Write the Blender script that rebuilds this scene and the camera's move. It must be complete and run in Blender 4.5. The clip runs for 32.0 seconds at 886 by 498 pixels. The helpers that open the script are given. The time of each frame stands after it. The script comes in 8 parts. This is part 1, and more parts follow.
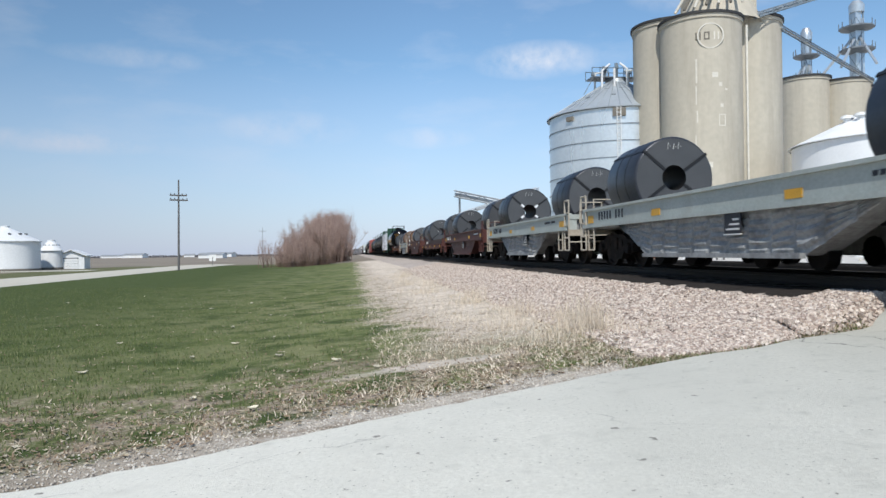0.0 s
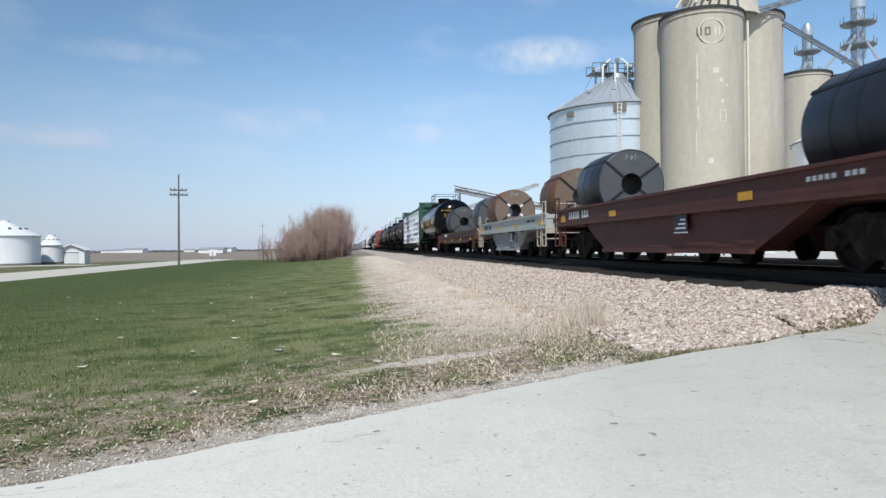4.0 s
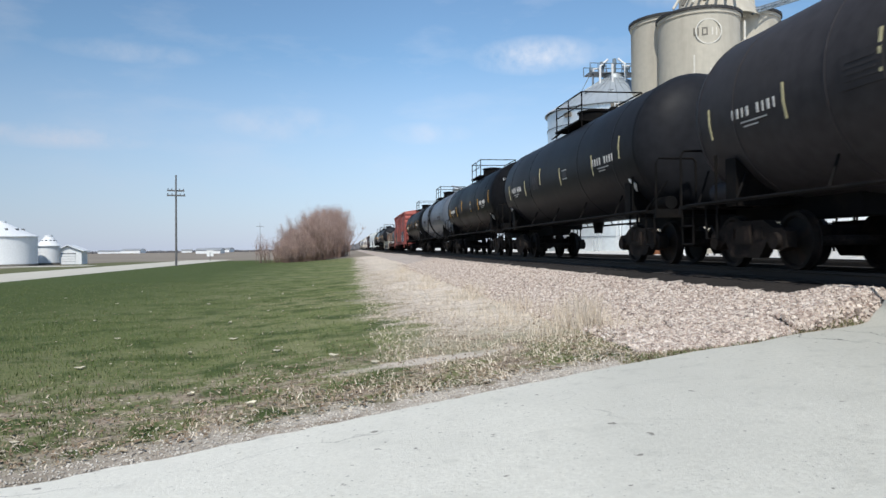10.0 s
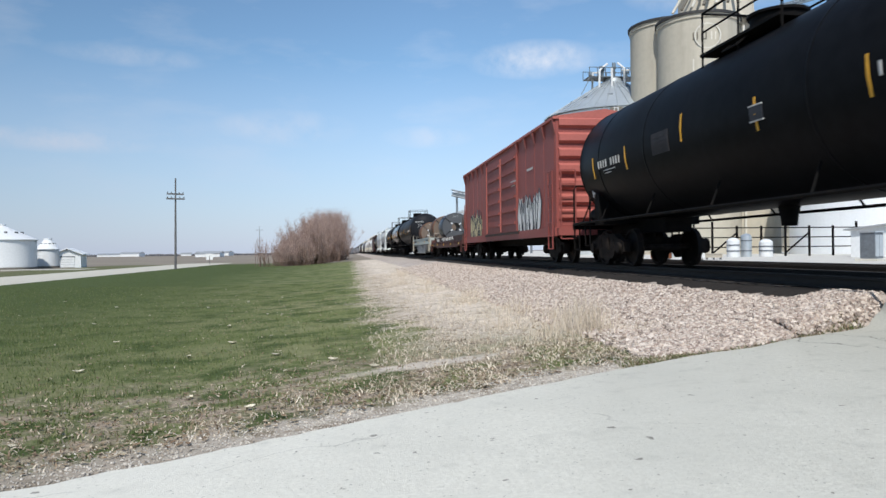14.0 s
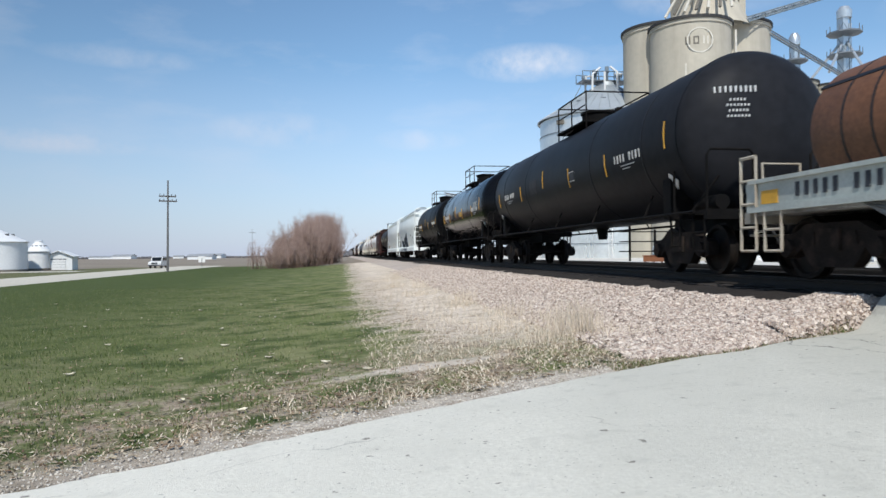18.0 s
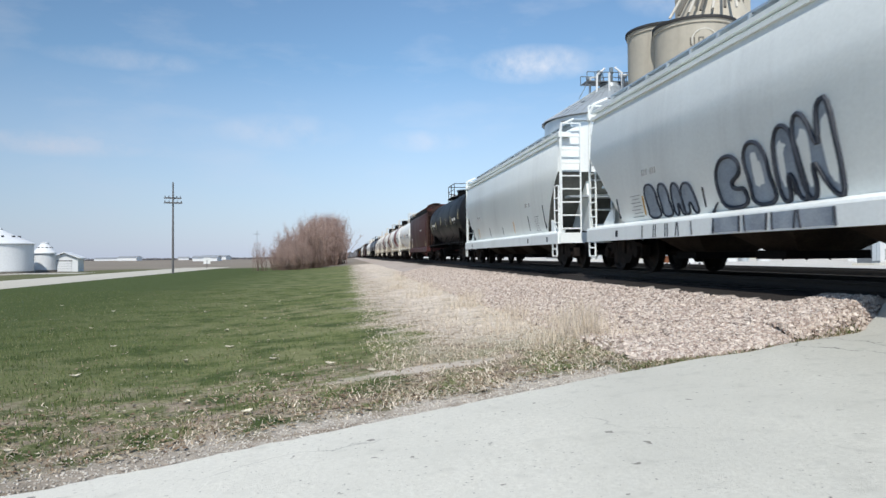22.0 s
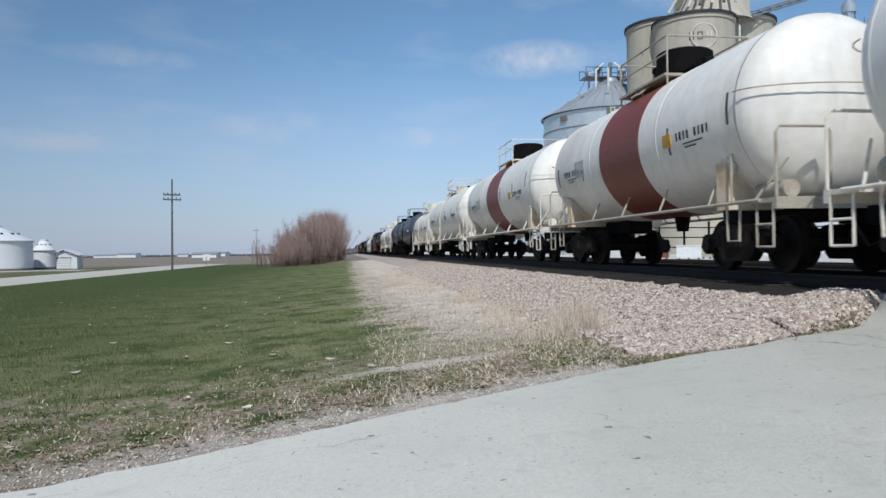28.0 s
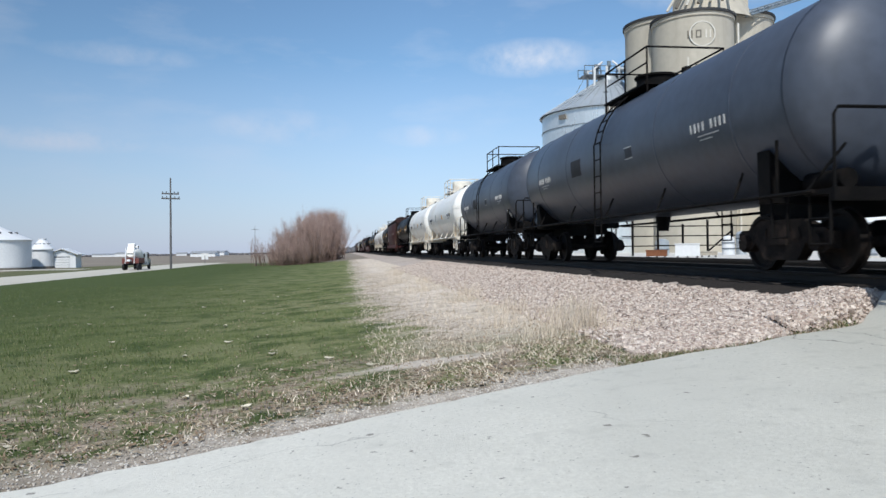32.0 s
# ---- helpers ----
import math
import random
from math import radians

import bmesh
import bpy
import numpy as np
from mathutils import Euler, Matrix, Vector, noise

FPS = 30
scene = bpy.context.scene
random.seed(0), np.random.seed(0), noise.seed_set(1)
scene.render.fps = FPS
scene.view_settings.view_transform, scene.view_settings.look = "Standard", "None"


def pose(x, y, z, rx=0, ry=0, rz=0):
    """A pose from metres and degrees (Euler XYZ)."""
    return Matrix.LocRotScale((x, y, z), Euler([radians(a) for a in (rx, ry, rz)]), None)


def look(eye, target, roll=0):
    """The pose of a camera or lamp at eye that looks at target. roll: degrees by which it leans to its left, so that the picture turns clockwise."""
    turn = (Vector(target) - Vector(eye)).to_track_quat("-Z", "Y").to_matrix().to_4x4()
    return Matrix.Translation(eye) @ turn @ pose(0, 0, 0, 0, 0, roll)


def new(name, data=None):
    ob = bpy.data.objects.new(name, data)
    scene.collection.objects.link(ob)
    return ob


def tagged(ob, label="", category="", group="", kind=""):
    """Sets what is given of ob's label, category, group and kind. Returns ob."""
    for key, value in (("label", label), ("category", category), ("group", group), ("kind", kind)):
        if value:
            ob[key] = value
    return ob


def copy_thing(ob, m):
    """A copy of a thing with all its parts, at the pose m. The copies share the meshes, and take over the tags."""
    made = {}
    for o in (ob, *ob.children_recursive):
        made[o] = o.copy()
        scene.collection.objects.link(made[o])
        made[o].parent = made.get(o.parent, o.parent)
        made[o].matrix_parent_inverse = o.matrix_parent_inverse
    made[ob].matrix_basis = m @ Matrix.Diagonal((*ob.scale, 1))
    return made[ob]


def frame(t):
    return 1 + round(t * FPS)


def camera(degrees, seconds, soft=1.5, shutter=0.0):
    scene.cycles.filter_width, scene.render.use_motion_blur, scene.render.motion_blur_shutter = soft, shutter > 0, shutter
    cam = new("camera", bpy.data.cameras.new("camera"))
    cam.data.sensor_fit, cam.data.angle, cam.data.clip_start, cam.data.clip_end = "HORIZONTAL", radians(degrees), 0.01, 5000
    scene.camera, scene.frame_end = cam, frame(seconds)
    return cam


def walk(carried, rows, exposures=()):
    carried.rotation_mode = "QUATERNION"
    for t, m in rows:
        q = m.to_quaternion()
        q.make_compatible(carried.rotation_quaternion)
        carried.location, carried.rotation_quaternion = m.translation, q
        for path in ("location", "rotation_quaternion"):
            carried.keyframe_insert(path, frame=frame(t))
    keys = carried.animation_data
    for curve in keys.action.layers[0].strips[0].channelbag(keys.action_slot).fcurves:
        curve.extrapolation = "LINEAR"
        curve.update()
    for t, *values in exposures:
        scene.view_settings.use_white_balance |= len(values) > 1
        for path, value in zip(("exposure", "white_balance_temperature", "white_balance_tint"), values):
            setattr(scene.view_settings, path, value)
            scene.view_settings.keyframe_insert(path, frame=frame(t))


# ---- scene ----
# camera: a person-height view beside a level crossing, looking along the track
EYE = (0.0, 0.0, 1.5)
LENS_PX, TURN, TILT, LEAN = 1250.0, 7.6, 0.05, -0.7


def aim(right, down, roll):
    """The camera's pose when the view has drifted that far from its mean, in thousandths of its width, and leaned by roll degrees."""
    yaw, pitch = radians(TURN) - right / LENS_PX, radians(TILT) + down / LENS_PX
    way = Vector((math.sin(yaw) * math.cos(pitch), math.cos(yaw) * math.cos(pitch), math.sin(pitch)))
    return look(EYE, Vector(EYE) + way, LEAN + roll)


cam = camera(64.2, 32.0, soft=1.5, shutter=0.1)
walk(cam, [
    (0, aim(3.8, 4.0, -0.03)), (0.5, aim(5.5, 1.0, 0.0)), (1, aim(8.6, -2.5, -0.15)), (1.5, aim(7.1, -5.0, -0.2)), (2, aim(3.4, -4.9, -0.1)),
    (2.5, aim(1.4, -3.1, -0.1)), (3, aim(5.0, -1.9, 0.04)), (3.5, aim(5.3, -4.3, 0.07)), (5.5, aim(-1.6, -3.7, 0.07)), (6, aim(1.1, -2.0, 0.15)),
    (6.5, aim(0.0, -2.8, 0.2)), (7, aim(-2.7, -1.9, 0.19)), (7.5, aim(-2.7, -1.8, 0.17)), (8, aim(-2.5, -1.9, 0.15)), (8.5, aim(-3.5, -3.3, 0.0)),
    (9, aim(-3.1, -6.8, -0.05)), (9.5, aim(-0.5, -5.6, 0)), (10, aim(0.0, -3.9, 0)), (10.5, aim(-2.0, -2.9, -0.06)), (11, aim(-1.8, -3.5, -0.06)),
    (11.5, aim(-1.8, -2.8, -0.06)), (12, aim(1.8, -3.0, 0.0)), (12.5, aim(1.6, 0.4, 0.1)), (13, aim(0, 0, 0.04)), (13.5, aim(-1.6, 0.9, 0.05)),
    (14, aim(-1.1, 2.6, 0.07)), (14.5, aim(-3.1, 5.5, 0.1)), (16.5, aim(-13.1, 5.6, 0.28)), (17, aim(-12.8, 6.3, 0.27)), (17.5, aim(-13.0, 9.0, 0.2)),
    (18, aim(-13.2, 7.6, 0.16)), (18.5, aim(-10.9, 9.5, 0.17)), (19, aim(-8.9, 7.9, 0.2)), (19.5, aim(-13.3, 7.6, 0.27)), (20, aim(-12.1, 9.0, 0.28)),
    (20.5, aim(-13.5, 10.1, 0.22)), (21, aim(-10.4, 11.7, 0.22)), (21.5, aim(-9.7, 11.5, 0.2)), (22, aim(-5.2, 10.0, 0.1)), (22.5, aim(-6.0, 9.4, 0.15)),
    (23, aim(-8.4, 10.0, 0.2)), (23.5, aim(-11.5, 10.6, 0.18)), (24, aim(-14.0, 12.1, 0.16)), (24.5, aim(-12.4, 12.4, 0.12)), (25, aim(-13.1, 12.3, 0.1)),
    (25.5, aim(-10.2, 9.6, 0.02)), (27.5, aim(-2.6, 3.4, -0.07)), (28, aim(-6.3, 2.7, -0.08)), (28.5, aim(-3.5, 1.8, -0.17)), (29, aim(-1.0, 1.0, -0.12)),
    (29.5, aim(-4.4, 1.7, 0.0)), (30, aim(-4.0, 0.4, -0.05)), (30.5, aim(-8.7, 0.2, -0.1)), (31, aim(-6.3, 1.4, -0.05)), (31.5, aim(-7.5, 1.1, -0.08)),
    (32, aim(-8.4, 0.3, -0.15)),
], exposures=[(0, 0.0, 6300, 9), (25.5, 0.0, 6300, 9), (27.5, -0.3, 6120, 9), (29, -0.37, 6050, 9), (30.5, -0.33, 6080, 9), (31.4, -0.18, 6150, 9), (32, -0.08, 6150, 9)])

# ---- light: spring sun behind the viewer, a little to the left of the track ----
SUN_AZ, SUN_EL = radians(195), radians(50)
world = bpy.data.worlds.new("sky")
scene.world = world
world.use_nodes = True
wn, wl = world.node_tree.nodes, world.node_tree.links
sky = wn.new("ShaderNodeTexSky")
sky.sky_type, sky.sun_disc = "NISHITA", False
sky.sun_elevation, sky.sun_rotation = SUN_EL, SUN_AZ
sky.air_density, sky.dust_density, sky.ozone_density = 1.0, 0.3, 1.6
wco = wn.new("ShaderNodeTexCoord")
# a few thin fair-weather clouds, by their bearing and height
cn = wn.new("ShaderNodeTexNoise")
cn.inputs["Scale"].default_value, cn.inputs["Detail"].default_value, cn.inputs["Roughness"].default_value = 16, 7, 0.6
wl.new(wco.outputs["Generated"], cn.inputs["Vector"])


def sky_math(op, a, b):
    m = wn.new("ShaderNodeMath")
    m.operation = op
    for k, v in enumerate((a, b)):
        if isinstance(v, (int, float)):
            m.inputs[k].default_value = v
        else:
            wl.new(v, m.inputs[k])
    return m.outputs[0]


cover = None
for bearing, height, wide, thick, strength in ((15.2, 15.0, 5.5, 1.6, 1.0), (27.5, 19.5, 5.5, 2.2, .6), (-5.0, 9.8, 6.0, 1.6, .55), (-20.5, 8.2, 7.0, 1.0, .9), (-16, 14.5, 6.0, .9, .4), (6.5, 9.2, 4.0, 1.0, .5), (-32, 14, 9, 2.0, .35), (48, 16, 8, 2.5, .7), (70, 24, 12, 4, .6),
                                               (-70, 20, 12, 3, .5), (120, 30, 14, 5, .6), (190, 24, 14, 4, .6), (-120, 35, 14, 5, .5)):
    az, el = radians(bearing), radians(height)
    centre = Vector((math.sin(az) * math.cos(el), math.cos(az) * math.cos(el), math.sin(el)))
    side = Vector((math.cos(az), -math.sin(az), 0))
    up = side.cross(centre)
    total = None
    for axis, size in ((side, wide), (up, thick)):
        dot = wn.new("ShaderNodeVectorMath")
        dot.operation = "DOT_PRODUCT"
        dot.inputs[1].default_value = axis
        wl.new(wco.outputs["Generated"], dot.inputs[0])
        q = sky_math("POWER", sky_math("ABSOLUTE", sky_math("MULTIPLY", dot.outputs["Value"], 1 / math.sin(radians(size))), 0), 2)
        total = q if total is None else sky_math("ADD", total, q)
    ahead = wn.new("ShaderNodeVectorMath")
    ahead.operation = "DOT_PRODUCT"
    ahead.inputs[1].default_value = centre
    wl.new(wco.outputs["Generated"], ahead.inputs[0])
    blob = sky_math("MAXIMUM", sky_math("SUBTRACT", 1, total), 0)
    blob = sky_math("MULTIPLY", sky_math("MULTIPLY", blob, sky_math("GREATER_THAN", ahead.outputs["Value"], 0)), strength)
    cover = blob if cover is None else sky_math("MAXIMUM", cover, blob)
cr = wn.new("ShaderNodeMapRange")
cr.inputs["From Min"].default_value, cr.inputs["From Max"].default_value = 0.36, 0.68
wl.new(cn.outputs["Fac"], cr.inputs["Value"])
veil = sky_math("MULTIPLY", sky_math("MULTIPLY", cover, cr.outputs["Result"]), 0.72)
cm = wn.new("ShaderNodeMixRGB")
cm.inputs["Color2"].default_value = (7.2, 7.0, 7.1, 1)
flat = wn.new("ShaderNodeMapping")
flat.inputs["Scale"].default_value = (1.0, 1.0, 3.2)
wl.new(wco.outputs["Generated"], flat.inputs["Vector"])
broad = wn.new("ShaderNodeTexNoise")
broad.inputs["Scale"].default_value, broad.inputs["Detail"].default_value, broad.inputs["Roughness"].default_value = 5.5, 8, 0.58
wl.new(flat.outputs["Vector"], broad.inputs["Vector"])
thin = wn.new("ShaderNodeMapRange")
thin.inputs["From Min"].default_value, thin.inputs["From Max"].default_value, thin.inputs["To Max"].default_value = 0.50, 0.80, 0.20
wl.new(broad.outputs["Fac"], thin.inputs["Value"])
wl.new(sky_math("MAXIMUM", veil, thin.outputs["Result"]), cm.inputs["Fac"])
clear = wn.new("ShaderNodeMixRGB")
clear.blend_type = "MULTIPLY"
clear.inputs["Fac"].default_value = 1
clear.inputs["Color2"].default_value = (0.91, 1.03, 1.06, 1)
wl.new(sky.outputs["Color"], clear.inputs["Color1"])
wl.new(clear.outputs["Color"], cm.inputs["Color1"])
wsep = wn.new("ShaderNodeSeparateXYZ")
whz = wn.new("ShaderNodeMapRange")
whz.inputs["From Min"].default_value, whz.inputs["From Max"].default_value = 0.26, -0.02
whz.inputs["To Max"].default_value = 0.88
haze = wn.new("ShaderNodeMixRGB")
haze.inputs["Color2"].default_value = (4.1, 4.58, 6.2, 1)
wl.new(wco.outputs["Generated"], wsep.inputs[0])
wl.new(wsep.outputs["Z"], whz.inputs["Value"])
wl.new(whz.outputs["Result"], haze.inputs["Fac"])
wl.new(cm.outputs["Color"], haze.inputs["Color1"])
west = wn.new("ShaderNodeMapRange")
west.inputs["From Min"].default_value, west.inputs["From Max"].default_value = -0.50, 0.10
west.inputs["To Min"].default_value, west.inputs["To Max"].default_value = 0.74, 1.0
wl.new(wsep.outputs["X"], west.inputs["Value"])
deep = wn.new("ShaderNodeMixRGB")
deep.blend_type = "MULTIPLY"
deep.inputs["Fac"].default_value = 1
wl.new(haze.outputs["Color"], deep.inputs["Color1"])
wl.new(west.outputs["Result"], deep.inputs["Color2"])
wl.new(deep.outputs["Color"], wn["Background"].inputs["Color"])
wn["Background"].inputs["Strength"].default_value = 0.135
sun = new("sun", bpy.data.lights.new("sun", "SUN"))
sun.data.energy, sun.data.angle, sun.data.color = 4.2, radians(0.55), (1.0, 0.95, 0.87)
to_sun = Vector((math.sin(SUN_AZ) * math.cos(SUN_EL), math.cos(SUN_AZ) * math.cos(SUN_EL), math.sin(SUN_EL)))
sun.matrix_world = look(to_sun * 200, (0, 0, 0))

# ---- materials ----


def mat(name, color, rough=0.7, metal=0.0, vary=0.25, scale=3.0, fine=40.0, bump=0.15, dirt=None, dirt_amount=0.5, random_tint=0.0, streak=False, gloss=0.4):
    """A painted or natural surface: base colour with blotches, fine grain, stains and relief."""
    m = bpy.data.materials.new(name)
    m.use_nodes = True
    n, l = m.node_tree.nodes, m.node_tree.links
    b = n["Principled BSDF"]
    b.inputs["Metallic"].default_value = metal
    b.inputs["Specular IOR Level"].default_value = gloss
    co = n.new("ShaderNodeTexCoord")
    src = co.outputs["Object"]
    if streak:
        mp = n.new("ShaderNodeMapping")
        mp.inputs["Scale"].default_value = (1, 1, 0.12)
        l.new(src, mp.inputs["Vector"])
        stain_src = mp.outputs["Vector"]
    else:
        stain_src = src
    big, small = n.new("ShaderNodeTexNoise"), n.new("ShaderNodeTexNoise")
    big.inputs["Scale"].default_value, big.inputs["Detail"].default_value = scale, 6
    small.inputs["Scale"].default_value, small.inputs["Detail"].default_value = fine, 4
    l.new(stain_src, big.inputs["Vector"])
    l.new(src, small.inputs["Vector"])
    add = n.new("ShaderNodeMath")
    add.operation = "ADD"
    l.new(big.outputs["Fac"], add.inputs[0])
    l.new(small.outputs["Fac"], add.inputs[1])
    mr = n.new("ShaderNodeMapRange")
    mr.inputs["From Min"].default_value, mr.inputs["From Max"].default_value = 0.65, 1.35
    mr.inputs["To Min"].default_value, mr.inputs["To Max"].default_value = 1 - vary, 1 + vary
    l.new(add.outputs[0], mr.inputs["Value"])
    hsv = n.new("ShaderNodeHueSaturation")
    hsv.inputs["Color"].default_value = (*color, 1)
    l.new(mr.outputs["Result"], hsv.inputs["Value"])
    out = hsv.outputs["Color"]
    if random_tint:
        info = n.new("ShaderNodeObjectInfo")
        r2 = n.new("ShaderNodeMapRange")
        r2.inputs["To Min"].default_value, r2.inputs["To Max"].default_value = 1 - random_tint, 1 + random_tint
        l.new(info.outputs["Random"], r2.inputs["Value"])
        h2 = n.new("ShaderNodeHueSaturation")
        l.new(out, h2.inputs["Color"])
        l.new(r2.outputs["Result"], h2.inputs["Value"])
        out = h2.outputs["Color"]
    if dirt:
        ds = n.new("ShaderNodeTexNoise")
        ds.inputs["Scale"].default_value, ds.inputs["Detail"].default_value, ds.inputs["Roughness"].default_value = scale * 0.9, 8, 0.65
        l.new(stain_src, ds.inputs["Vector"])
        ramp = n.new("ShaderNodeMapRange")
        ramp.inputs["From Min"].default_value, ramp.inputs["From Max"].default_value = 0.48, 0.72
        ramp.inputs["To Max"].default_value = dirt_amount
        l.new(ds.outputs["Fac"], ramp.inputs["Value"])
        mx = n.new("ShaderNodeMixRGB")
        mx.inputs["Color2"].default_value = (*dirt, 1)
        l.new(ramp.outputs["Result"], mx.inputs["Fac"])
        l.new(out, mx.inputs["Color1"])
        out = mx.outputs["Color"]
    l.new(out, b.inputs["Base Color"])
    rr = n.new("ShaderNodeMapRange")
    rr.inputs["To Min"].default_value, rr.inputs["To Max"].default_value = max(0.03, rough - 0.12), min(1, rough + 0.12)
    l.new(big.outputs["Fac"], rr.inputs["Value"])
    l.new(rr.outputs["Result"], b.inputs["Roughness"])
    if bump:
        bp = n.new("ShaderNodeBump")
        bp.inputs["Strength"].default_value, bp.inputs["Distance"].default_value = bump, 0.02
        l.new(small.outputs["Fac"], bp.inputs["Height"])
        l.new(bp.outputs["Normal"], b.inputs["Normal"])
    return m


